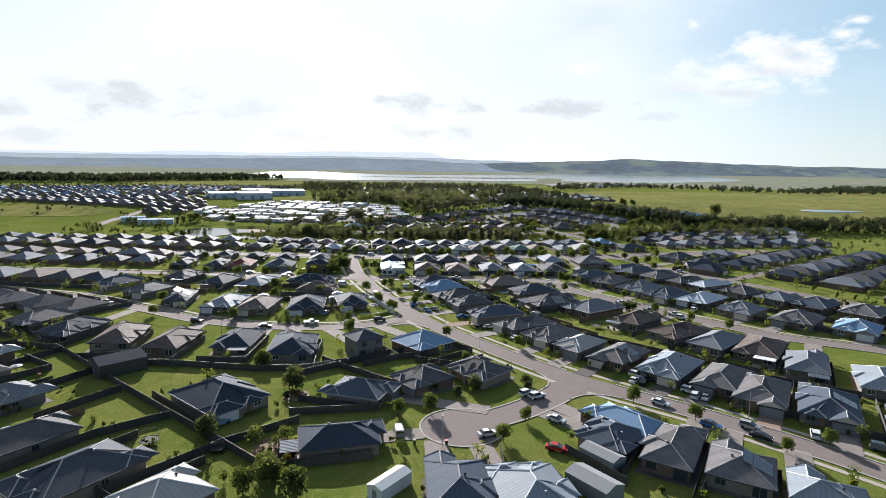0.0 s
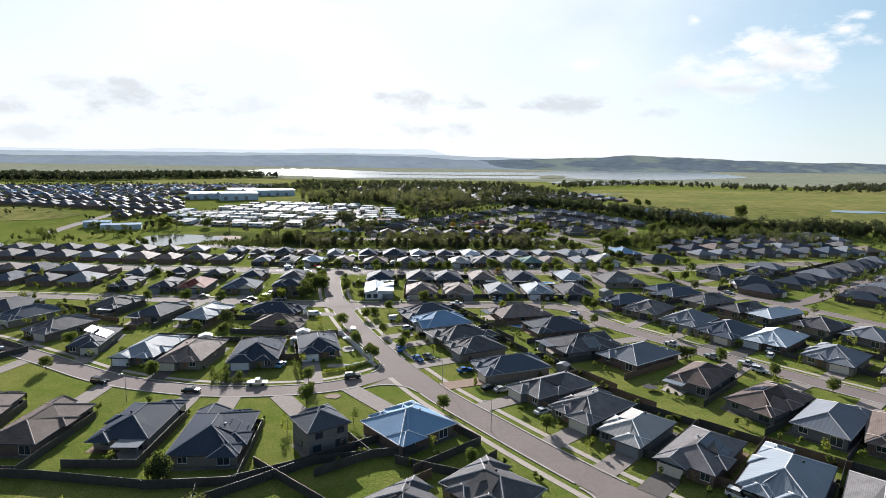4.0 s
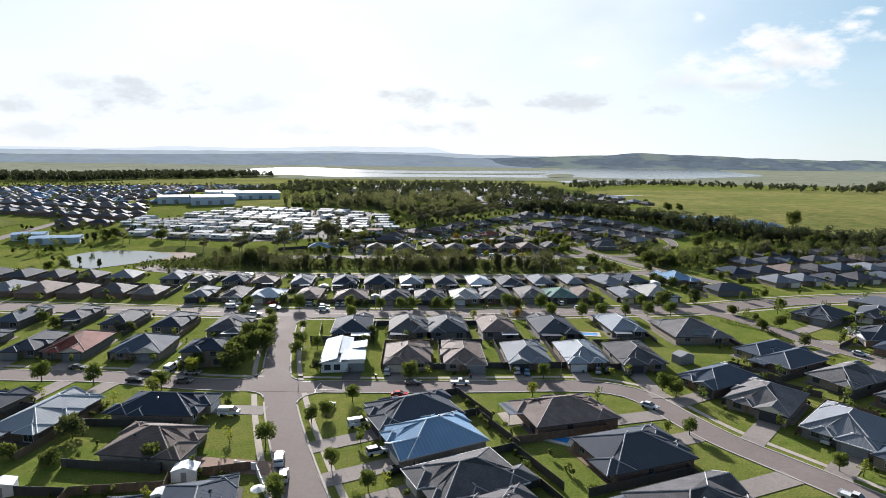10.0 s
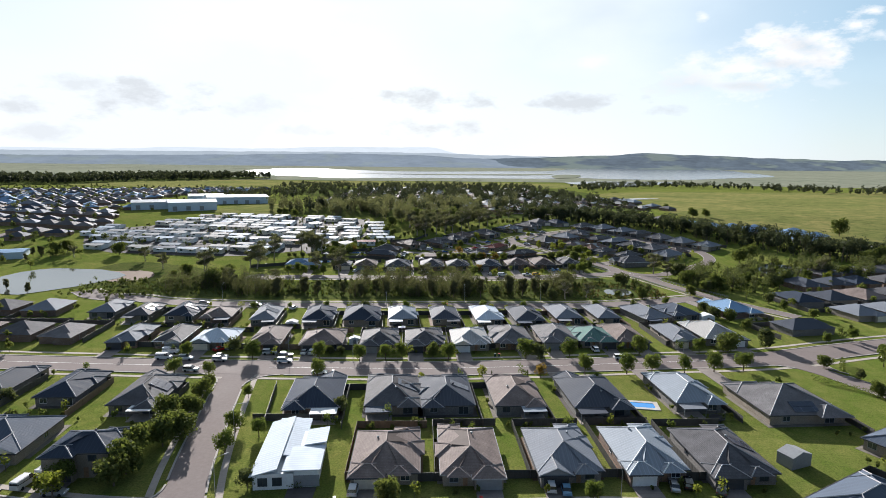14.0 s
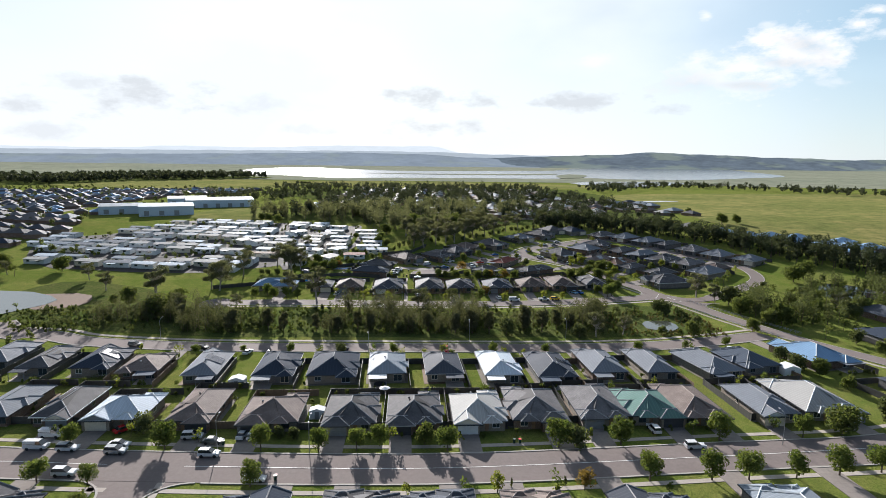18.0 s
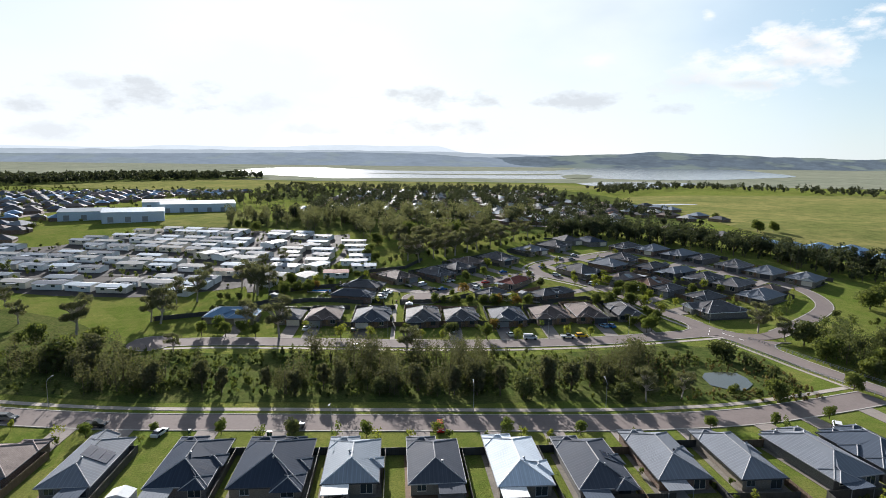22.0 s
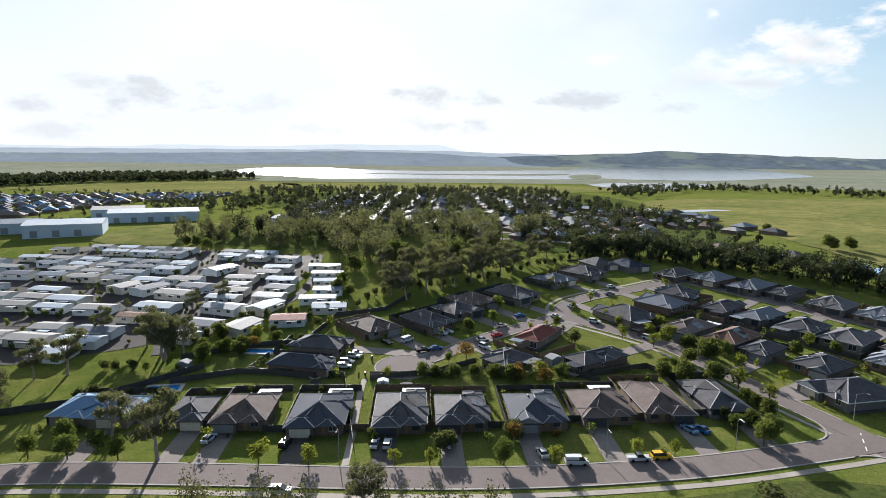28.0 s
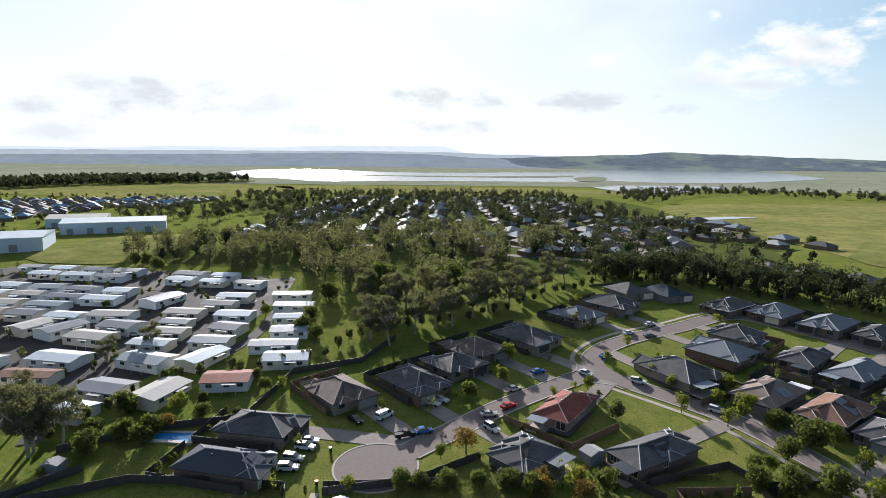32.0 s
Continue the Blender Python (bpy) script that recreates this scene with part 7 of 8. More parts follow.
def wheelie_bin(x, y, turn, lid="bin_green"):
    root = thing("wheelie_bin", on_land(x, y, turn, 0.05), "dark wheeled rubbish bin with " + ("red" if lid == "bin_red" else "green") + " lid", "bin", "bins")
    def tub():
        s = Shape()
        for a, b in (((-0.22, -0.25), (-0.28, -0.32)),):
            lo = [(-0.22, -0.25, 0.05), (0.22, -0.25, 0.05), (0.22, 0.25, 0.05), (-0.22, 0.25, 0.05)]
            hi = [(-0.29, -0.34, 1.0), (0.29, -0.34, 1.0), (0.29, 0.34, 1.0), (-0.29, 0.34, 1.0)]
            for i in range(4):
                j = (i + 1) % 4
                s.face([lo[i], lo[j], hi[j], hi[i]])
            s.face(list(reversed(lo)))
            s.face(hi)
        return s.data("tub", "bin_green")
    part("tub", shared(("tub",), tub), root)
    part("lid", shared(("lid", lid), lambda: Shape().box(-0.31, 0.31, -0.38, 0.36, 1.0, 1.07).data("lid", lid)), root)


def hedge(pts, h=1.3, wide=0.9, leaf="bush"):
    """A clipped hedge: a ragged band of leaves along a line."""
    line = smooth_line(pts, 0.7)
    o = line[0]
    z0 = land(o.x, o.y)
    blobs = [(p.x - o.x, p.y - o.y, land(p.x, p.y) - z0 + h * 0.5, wide * 0.62, h * 0.52) for p in line]
    ob = new("hedge", leaf_mesh("hedge", blobs, 26, 0.34, int(o.x * 7 + o.y) % 9999, LEAF[leaf]))
    ob.matrix_basis = on_land(o.x, o.y)
    tagged(ob, ("yellow-green" if leaf == "lime" else "dark green") + " clipped leafy hedge beside a lawn", "hedge", "hedges")


def white_wall(a, b, h=1.5):
    a, b = Vector((*a, 0)), Vector((*b, 0))
    turn = math.degrees(math.atan2(b.y - a.y, b.x - a.x))
    run = (b - a).length
    root = thing("garden_wall", on_land(a.x, a.y, turn), "white rendered garden wall with capped piers", "wall")
    part("wall", Shape().box(0, run, -0.09, 0.09, -0.4, h).data("wall", "trim_white"), root)
    for k in range(int(run / 3) + 1):
        part("pier", shared(("pier", h), lambda: Shape().box(-0.18, 0.18, -0.18, 0.18, -0.4, h + 0.12).data("pier", "trim_white")), root, "", pose(min(run, 3.0 * k), 0, 0))


def garden_bed(x, y, w, d, turn, soil="soil"):
    """A low bed of bare soil with a rounded outline."""
    s = Shape()
    n = 18
    r = random.Random(int(x * 3 + y))
    k = [1 + 0.12 * r.uniform(-1, 1) for _ in range(n)]
    ring = [(w / 2 * k[i] * math.cos(2 * math.pi * i / n), d / 2 * k[i] * math.sin(2 * math.pi * i / n)) for i in range(n)]
    s.face([(*p, 0.12) for p in ring])
    for i in range(n):
        p, q = ring[i], ring[(i + 1) % n]
        s.face([(p[0] * 1.04, p[1] * 1.04, -0.1), (q[0] * 1.04, q[1] * 1.04, -0.1), (*q, 0.12), (*p, 0.12)])
    ob = new("garden_bed", welded(s).data("garden_bed", soil))
    ob.matrix_basis = on_land(x, y, turn)
    tagged(ob, "bare brown garden bed in a back yard" if soil == "soil" else "pale paved terrace beside a house", "garden bed", kind="structure")


def play_set(x, y, turn, colour="play_blue"):
    """A small garden slide with ladder."""
    root = thing("play_slide", on_land(x, y, turn), ("blue" if colour == "play_blue" else "red") + " plastic garden slide on a lawn", "slide")
    part("chute", Shape().box(-0.3, 0.3, 0, 2.0, 0, 0.06, Matrix.Translation((0, 0, 1.1)) @ Matrix.Rotation(radians(-32), 4, "X")).data("chute", colour), root)
    for sx in (-0.3, 0.3):
        part("rail", Shape().box(sx - 0.04, sx + 0.04, -0.1, 0.0, -0.1, 1.5).data("rail", "trim_grey"), root)
    part("platform", Shape().box(-0.34, 0.34, -0.5, 0.0, 1.05, 1.12).data("platform", colour), root)


def umbrella(x, y, colour="trim_white"):
    root = thing("garden_umbrella", on_land(x, y), "pale round garden umbrella open over a patio", "umbrella")
    part("pole", Shape().tube((0, 0, -0.1), (0, 0, 2.4), 0.03, 0.03, 6).data("pole", "trim_grey"), root)
    s = Shape()
    n = 8
    for i in range(n):
        a, b = 2 * math.pi * i / n, 2 * math.pi * (i + 1) / n
        s.face([(1.5 * math.cos(a), 1.5 * math.sin(a), 2.0), (1.5 * math.cos(b), 1.5 * math.sin(b), 2.0), (0, 0, 2.45)])
    part("canopy", welded(s).data("canopy", colour), root)


shed(88.2, 309.1, 5.5, 3.6, 2.6, 20, "trim_grey")
shed(-67.0, 240.0, 4.2, 3.0, 2.1, 20)
shed(-13.3, 388.9, 3.6, 2.4, 2.1, 2)
shed(-39.5, 408.9, 4.2, 3.0, 2.2, 0, "trim_white", "open white garden shelter")
shed(-36.4, 245.0, 4.5, 3.0, 2.2, 5)
shed(-53.6, 559.7, 3.6, 3.0, 2.1, 0, "trim_grey")
shed(7.4, 547.5, 3.0, 2.2, 2.1, 0)
shed(-10.2, 562.7, 3.0, 2.2, 2.1, 0)
shed(-83.3, 154.1, 9.0, 12.0, 3.6, -45, "fence_dark", "large dark sheet-metal garage with gable roof")
shed(-5.1, 93.5, 3.4, 8.0, 2.4, -38, "trim_white")
shed(35.6, 102.4, 4.0, 8.0, 2.4, 35, "trim_grey")
shed(31.0, 92.7, 5.0, 9.0, 2.6, 35, "trim_grey")
shed(59.1, 565.0, 4.5, 3.5, 2.3, 30, "trim_grey")
shed(123.6, 419.4, 5.0, 4.0, 2.4, 0)
swimming_pool(-53.3, 545.9, 8.0, 3.8, 10)
swimming_pool(-35.2, 573.6, 9.0, 3.6, -5)
swimming_pool(67.3, 338.2, 6.0, 3.0, -10)
swimming_pool(-54.1, 676.2, 9.0, 4.0, 0)
swimming_pool(38.5, 259.8, 4.0, 2.6, -30)
trampoline(-54.9, 111.2)
trampoline(-40.0, 107.6, 1.4)
trampoline(0.3, 408.5, 1.7)
trampoline(14.0, 547.9, 1.8)
trampoline(-11.9, 548.7, 1.5)
trampoline(82.3, 329.4, 1.8)
street_lamp(46.8, 294.2, 180)
street_lamp(-27.4, 298.5, 120)
street_lamp(-31.8, 322.1, 90)
street_lamp(4.7, 109.5, 0)
street_lamp(76.2, 122.0, 45)
street_lamp(19.1, 175.1, -50)
street_lamp(-68.2, 191.8, 0)
street_lamp(-31.7, 372.3, 180)
street_lamp(-11.7, 371.8, 180)
street_lamp(48.7, 373.1, 180)
street_lamp(94.3, 375.0, 180)
street_lamp(-6.1, 437.5, 0)
street_lamp(28.1, 448.6, 180)
street_lamp(62.8, 451.1, 180)
street_lamp(-80.2, 450.1, 180)
street_lamp(59.6, 510.6, 0)
street_lamp(90.8, 515.7, 0)
street_lamp(128.0, 529.5, 50)
street_lamp(1.3, 510.2, 0)
street_lamp(9.3, 202.6, -40)
wheelie_bin(-1.0, 110.3, 10)
wheelie_bin(5.6, 110.0, 10, "bin_red")
wheelie_bin(-5.0, 296.1, 0)
wheelie_bin(21.7, 295.9, 0, "bin_red")
wheelie_bin(-20.3, 435.6, 0)
wheelie_bin(-19.7, 435.6, 0, "bin_red")
wheelie_bin(-38.7, 436.4, 0)
wheelie_bin(-31.3, 374.8, 0)
wheelie_bin(33.4, 375.7, 0)
wheelie_bin(34.7, 375.7, 0, "bin_red")
wheelie_bin(1.9, 567.7, 30)
wheelie_bin(1.4, 555.4, 30, "bin_red")
wheelie_bin(-16.0, 360.7, 0, "bin_red")
fence((-139.5, 196.0), (-101.4, 164.0))
fence((-101.4, 164.0), (-74.5, 139.8))
fence((-74.5, 139.8), (-56.5, 124.1))
fence((-56.5, 124.1), (-39.7, 109.9))
fence((-39.7, 109.9), (-27.1, 98.6))
fence((-115.2, 154.0), (-108.5, 170.3))
fence((-97.2, 134.5), (-89.0, 151.9))
fence((-85.0, 121.9), (-74.8, 139.1))
fence((-76.5, 99.9), (-67.6, 113.8))
fence((-67.6, 113.8), (-56.1, 123.2))
fence((-54.8, 91.7), (-39.7, 109.9))
fence((-39.7, 109.9), (-26.7, 120.8))
fence((-29.8, 124.6), (-9.6, 127.0))
fence((-36.1, 152.0), (-29.8, 124.6))
fence((-34.0, 148.6), (-17.1, 161.5))
fence((-17.1, 161.5), (2.9, 165.7))
fence((-6.3, 141.7), (-28.7, 161.4))
fence((-85.3, 158.5), (-67.1, 157.0))
fence((-67.1, 157.0), (-44.7, 153.2))
fence((-44.7, 153.2), (-31.4, 154.2))
fence((-31.4, 154.2), (-19.8, 160.4))
fence((-19.8, 160.4), (-3.1, 171.9))
fence((-1.4, 161.6), (20.1, 152.2))
fence((16.4, 107.8), (15.6, 90.8))
fence((29.5, 107.0), (37.6, 94.0))
fence((37.3, 96.3), (54.4, 119.7))
fence((49.2, 90.3), (61.8, 106.7))
fence((65.2, 90.1), (74.0, 102.0))
fence((-57.5, 566.4), (-40.2, 576.4))
fence((-40.2, 576.4), (-21.9, 581.1))
fence((-21.9, 581.1), (-16.3, 608.0))
fence((-16.3, 608.0), (2.2, 616.3))
fence((2.2, 616.3), (11.1, 636.0))
fence((3.1, 552.2), (21.6, 556.6))
fence((21.6, 556.6), (34.8, 565.4))
fence((59.4, 560.9), (69.7, 550.7))
fence((68.2, 555.7), (87.5, 562.2))
fence((87.5, 562.2), (92.5, 552.3))
fence((41.6, 581.9), (55.3, 568.8), "fence_brown")
fence((55.3, 568.8), (69.0, 578.2), "fence_brown")
fence((-53.1, 548.8), (-36.5, 556.0))
fence((-36.5, 556.0), (-18.0, 555.5))
fence((-18.0, 555.5), (-4.5, 554.1))
fence((-4.5, 554.1), (3.5, 516.1))
fence((2.9, 554.2), (27.0, 555.8))
fence((-26.6, 327.7), (-29.8, 350.7))
fence((-30.0, 329.5), (-13.7, 329.5))
fence((-91.4, 527.8), (-69.3, 536.7))
fence((-69.3, 536.7), (-47.9, 559.9))
hedge([(-55.4, 213.8), (-51.4, 204.8)])
hedge([(-50.7, 204.8), (-40.0, 204.0)])
hedge([(-23.3, 211.3), (-17.7, 212.9), (-12.0, 218.5)], 1.1, 1.4, "lime")
hedge([(-32.2, 217.8), (-29.0, 208.3)])
hedge([(-5.6, 337.3), (9.4, 336.5)], 1.6)
hedge([(21.2, 554.5), (40.4, 554.8), (60.1, 553.5)], 2.2, 1.6)
hedge([(24.0, 553.5), (34.0, 554.3)], 2.0, 1.5)
hedge([(-21.9, 302.1), (-12.5, 300.8)], 1.4, 1.2)
hedge([(-86.3, 262.0), (-74.3, 259.1)], 1.8, 1.4)
hedge([(124.4, 355.7), (133.6, 343.5), (133.4, 325.6)], 1.6, 1.6)
hedge([(143.8, 370.6), (136.8, 361.4)], 2.0, 1.4)
hedge([(-82.1, 413.1), (-64.5, 415.0)], 1.6, 1.4)
hedge([(-51.1, 216.3), (-42.0, 215.3)])
hedge([(34.5, 542.8), (37.9, 531.5)], 1.0)
hedge([(61.2, 558.3), (83.3, 557.8)], 1.6)
white_wall((-28.3, 248.5), (-24.1, 247.6))
white_wall((-24.1, 247.6), (-10.9, 220.7))
white_wall((-18.0, 214.8), (-10.8, 219.7), 0.9)
hedge([(-23.0, 211.3), (-17.9, 213.7), (-14.8, 215.9), (-11.9, 219.6)], 1.1, 1.0, "lime")
hedge([(-51.4, 203.1), (-46.3, 203.1), (-39.3, 203.0)], 1.6, 1.1)
hedge([(-51.9, 203.9), (-52.3, 208.2), (-51.6, 211.9)], 1.5, 0.9)
hedge([(-29.7, 206.7), (-31.5, 211.9), (-33.2, 216.9)], 2.4, 1.0)
garden_bed(-28.6, 107.5, 9.0, 12.0, 20)
garden_bed(-30.6, 135.8, 6.0, 7.0, 10)
garden_bed(-20.4, 216.7, 7.0, 3.0, 0, "pool_paving")
garden_bed(-19.6, 232.1, 4.0, 6.0, 10, "pool_paving")
garden_bed(-18.5, 194.5, 4.0, 3.0, 0)
play_set(-17.8, 228.0, 40)
play_set(-101.0, 148.5, 20, "play_red")
play_set(-18.1, 241.6, 60)
play_set(-74.7, 245.9, 80)
umbrella(-20.7, 237.9)
umbrella(2.1, 402.6, "trim_white")
umbrella(-109.1, 151.8)
shed(-37.4, 236.9, 2.6, 2.2, 2.1, 0)
shed(44.4, 212.4, 3.2, 2.6, 2.1, -40, "trim_grey")
shed(42.2, 230.8, 2.0, 1.8, 1.9, -40, "trim_grey")
trampoline(64.2, 198.6, 1.8)
for x, y, h in ((-31.0, 103.9, 1.1), (-31.7, 103.6, 1.1), (-24.9, 110.2, 1.5), (-31.1, 107.8, 1.0), (-31.6, 103.9, 0.9), (-24.8, 110.4, 1.6), (-25.9, 104.7, 1.0), (-27.5, 109.6, 1.6), (-25.2, 103.8, 1.4), (-27.1, 107.5, 0.9), (-28.9, 103.8, 1.7), (-25.4, 107.9, 1.0), (-25.0, 108.1, 1.7), (-25.5, 107.6, 1.2), (-27.7, 106.9, 0.9), (-30.4, 110.3, 0.7), (-32.9, 136.4, 1.0), (-30.5, 135.6, 1.1), (-28.2, 134.3, 1.2), (-32.1, 136.5, 1.0), (-31.4, 137.0, 1.1), (-30.3, 137.8, 0.8), (-32.8, 134.4, 1.5), (-30.1, 134.5, 1.1)):
    tree(x, y, h, random.Random(int(x * 31 + y * 7)).choice(['shrub', 'rust', 'shrub', 'dark']))



# ---- water, fields, distance ----
def patch(name, pts, lift, mat, label, category, step=20.0):
    """A flat-lying area with a soft outline that follows the ground."""
    line = smooth_line(pts + [pts[0]], 14.0)[:-1]
    bm = bmesh.new()
    vs = [bm.verts.new((p.x + 4 * noise.noise(p * 0.06), p.y + 4 * noise.noise(p * 0.05 + Vector((9, 0, 0))), 0)) for p in line]
    f = bm.faces.new(vs)
    if f.normal.z < 0 or sum((vs[i - 1].co.x * v.co.y - v.co.x * vs[i - 1].co.y) for i, v in enumerate(vs)) < 0:
        f.normal_flip()
    lo, hi = min(v.co.y for v in vs), max(v.co.y for v in vs)
    y = max(lo, 470)
    while y < min(hi, 815):
        bmesh.ops.bisect_plane(bm, geom=bm.verts[:] + bm.edges[:] + bm.faces[:], plane_co=(0, y, 0), plane_no=(0, 1, 0))
        y += step
    if hi > 1700 > lo:
        bmesh.ops.bisect_plane(bm, geom=bm.verts[:] + bm.edges[:] + bm.faces[:], plane_co=(0, 1700, 0), plane_no=(0, 1, 0))
    for v in bm.verts:
        v.co.z = land(v.co.x, v.co.y) + lift
    bmesh.ops.triangulate(bm, faces=bm.faces[:])
    me = bpy.data.meshes.new(name)
    bm.to_mesh(me)
    bm.free()
    me.materials.append(MATS[mat])
    return tagged(new(name, me), label, category, kind="structure")


patch("creek_bank", [(-190, 466), (-150, 475), (-118, 461), (-60, 455), (21, 453), (80, 456), (118, 462), (126, 478), (120, 500), (96, 503), (60, 494), (21, 490), (-30, 491), (-80, 495),
                     (-110, 520), (-170, 540)], 0.06, "rough_grass", "rough green creek reserve grass", "ground", 8)
# darker grass sheet paints in the shade between the suburb's trees and houses
patch("suburb_ground", [(-120, 742), (-40, 725), (60, 722), (130, 730), (215, 748), (240, 850), (262, 1000), (290, 1180), (250, 1400), (60, 1360), (-150, 1330), (-260, 1180), (-120, 980), (-110, 860)], 0.12,
      "rough_grass", "gardens of the older suburb, tree shade put into their dark colour", "ground", 12)
patch("park_yard", PARK_EDGE, 0.1, "drive_dark", "dark paved yards between the park cabins", "ground", 12)
patch("pond", [(-208, 478), (-214, 503), (-207, 520), (-187, 522), (-160, 512), (-152, 500), (-163, 478), (-176, 460), (-192, 462)], 0.22, "pond_water", "still pond reflecting the bright sky", "water", 6)
patch("sand_bank", [(-166, 514), (-150, 518), (-136, 508), (-138, 495), (-152, 490), (-160, 500)], 0.14, "drive_brown", "bare sandy bank beside the pond", "ground", 6)
patch("pond", [(97, 465), (103, 475), (112, 477), (111, 468), (104, 462)], 0.22, "pond_water", "small muddy pond among reeds", "water", 6)
patch("pond", [(205, 520), (214, 540), (232, 545), (240, 530), (225, 515)], 0.25, "pond_water", "small wetland pond with trees", "water", 6)
patch("sports_field", [(-330, 628), (-380, 665), (-450, 672), (-480, 630), (-420, 590), (-350, 595)], 0.25, "paddock_grass", "mown yellow-green sports field", "field")
patch("paddock", [(270, 905), (290, 1130), (400, 1240), (640, 1280), (860, 1320), (1400, 1500), (1500, 1000), (900, 700), (640, 590), (500, 562), (400, 574), (325, 592), (285, 640), (262, 720)], 0.4, "paddock_grass",
      "open yellow-green grazing paddock", "field")
patch("paddock", [(-830, 1400), (-621, 1310), (-400, 1225), (-300, 1255), (-250, 1500), (-340, 1760), (-600, 1850), (-1000, 1700)], 0.5, "paddock_grass", "open green grazing paddock", "field")
patch("paddock", [(-150, 1420), (40, 1380), (250, 1420), (380, 1440), (420, 1600), (200, 1740), (-120, 1760), (-330, 1700)], 0.5, "paddock_grass", "green flats near the lake", "field")
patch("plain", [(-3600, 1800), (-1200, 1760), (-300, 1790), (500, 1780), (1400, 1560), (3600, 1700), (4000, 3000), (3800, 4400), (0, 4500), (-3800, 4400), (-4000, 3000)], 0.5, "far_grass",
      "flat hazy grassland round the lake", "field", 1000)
patch("lake", [(-640, 2300), (-601, 2186), (-445, 2114), (-266, 1952), (-90, 2003), (190, 2037), (388, 2057), (520, 2150), (600, 2080), (713, 2055), (896, 2094), (1100, 2250), (1363, 2448),
               (1500, 2650), (1650, 3100), (1850, 3830), (1400, 3870), (925, 3790), (760, 3400), (600, 3080), (431, 3000), (150, 2850), (-130, 2790), (-330, 2950), (-570, 3190), (-770, 2960),
               (-760, 2600)], 1.0, "lake_water", "broad shallow lake glinting under the sun", "water", 1000)
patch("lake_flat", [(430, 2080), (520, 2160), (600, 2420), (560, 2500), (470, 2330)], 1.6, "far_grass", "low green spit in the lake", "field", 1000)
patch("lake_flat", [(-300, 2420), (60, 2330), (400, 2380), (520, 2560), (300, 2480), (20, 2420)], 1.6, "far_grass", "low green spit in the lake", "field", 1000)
patch("lake", [(380, 1760), (405, 1560), (470, 1540), (560, 1640), (660, 1740), (720, 1850), (600, 1880), (470, 1860)], 1.0, "lake_water", "narrow arm of the lake", "water", 1000)
patch("dam", [(505, 688), (480, 700), (490, 712), (540, 706), (560, 692)], 0.7, "pond_water", "small farm dam in the paddock", "water", 8)
patch("dam", [(268, 985), (330, 1012), (350, 1024), (330, 1034), (272, 1005)], 0.8, "pond_water", "narrow farm dam in the paddock", "water")


def hill_range(name, y, heights, mat, label, deep=300, x0=-4200, x1=4200):
    """A range of far hills: a ridge with an uneven crest, sloping down to the plain on the near side."""
    n = 160
    s = Shape()
    crest, foot = [], []
    for i in range(n + 1):
        x = x0 + (x1 - x0) * i / n
        u = (x - x0) / (x1 - x0) * (len(heights) - 1)
        k = min(int(u), len(heights) - 2)
        t = u - k
        t = t * t * (3 - 2 * t)
        h = heights[k] * (1 - t) + heights[k + 1] * t + 5 * noise.noise(Vector((x * 0.006, y, 0))) + 2 * noise.noise(Vector((x * 0.02, y, 4)))
        crest.append((x, y, h))
        foot.append((x, y - deep, land(x, y - deep) - 1.0))
    for i in range(n):
        s.face([foot[i], foot[i + 1], crest[i + 1], crest[i]])
    tagged(new(name, s.data(name, mat, True)), label, "hills", kind="structure")


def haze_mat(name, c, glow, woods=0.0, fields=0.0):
    """Far land with air haze painted in as emission: woods in two sizes of mottling, with paler cleared fields low
    down.
    """
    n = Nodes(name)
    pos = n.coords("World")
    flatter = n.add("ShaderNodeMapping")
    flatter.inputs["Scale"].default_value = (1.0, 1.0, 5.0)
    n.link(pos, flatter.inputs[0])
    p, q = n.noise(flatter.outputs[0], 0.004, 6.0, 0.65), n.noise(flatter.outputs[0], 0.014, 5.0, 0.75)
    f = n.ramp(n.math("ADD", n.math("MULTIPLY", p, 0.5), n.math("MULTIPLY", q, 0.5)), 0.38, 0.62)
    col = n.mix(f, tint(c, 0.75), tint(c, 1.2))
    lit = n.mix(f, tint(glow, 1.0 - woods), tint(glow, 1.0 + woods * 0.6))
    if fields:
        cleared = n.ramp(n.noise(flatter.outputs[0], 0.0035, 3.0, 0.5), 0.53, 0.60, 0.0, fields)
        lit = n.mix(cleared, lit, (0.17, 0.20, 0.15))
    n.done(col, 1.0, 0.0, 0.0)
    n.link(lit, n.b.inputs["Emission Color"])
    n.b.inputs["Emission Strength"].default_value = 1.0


# emission stands in for the air between: paler for each farther range
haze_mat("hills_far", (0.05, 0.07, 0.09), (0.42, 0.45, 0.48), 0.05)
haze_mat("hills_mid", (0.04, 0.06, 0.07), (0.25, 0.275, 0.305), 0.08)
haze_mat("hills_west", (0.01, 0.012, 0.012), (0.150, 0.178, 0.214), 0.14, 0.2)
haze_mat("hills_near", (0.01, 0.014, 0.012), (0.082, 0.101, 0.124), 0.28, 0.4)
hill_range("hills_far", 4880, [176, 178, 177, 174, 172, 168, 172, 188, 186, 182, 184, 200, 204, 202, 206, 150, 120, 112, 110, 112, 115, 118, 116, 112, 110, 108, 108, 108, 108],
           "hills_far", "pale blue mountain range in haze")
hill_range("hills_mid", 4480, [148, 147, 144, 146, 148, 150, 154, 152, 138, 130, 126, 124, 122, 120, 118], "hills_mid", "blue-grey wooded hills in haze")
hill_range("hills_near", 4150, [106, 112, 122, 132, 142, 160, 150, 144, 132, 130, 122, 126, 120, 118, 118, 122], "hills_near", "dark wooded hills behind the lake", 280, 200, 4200)
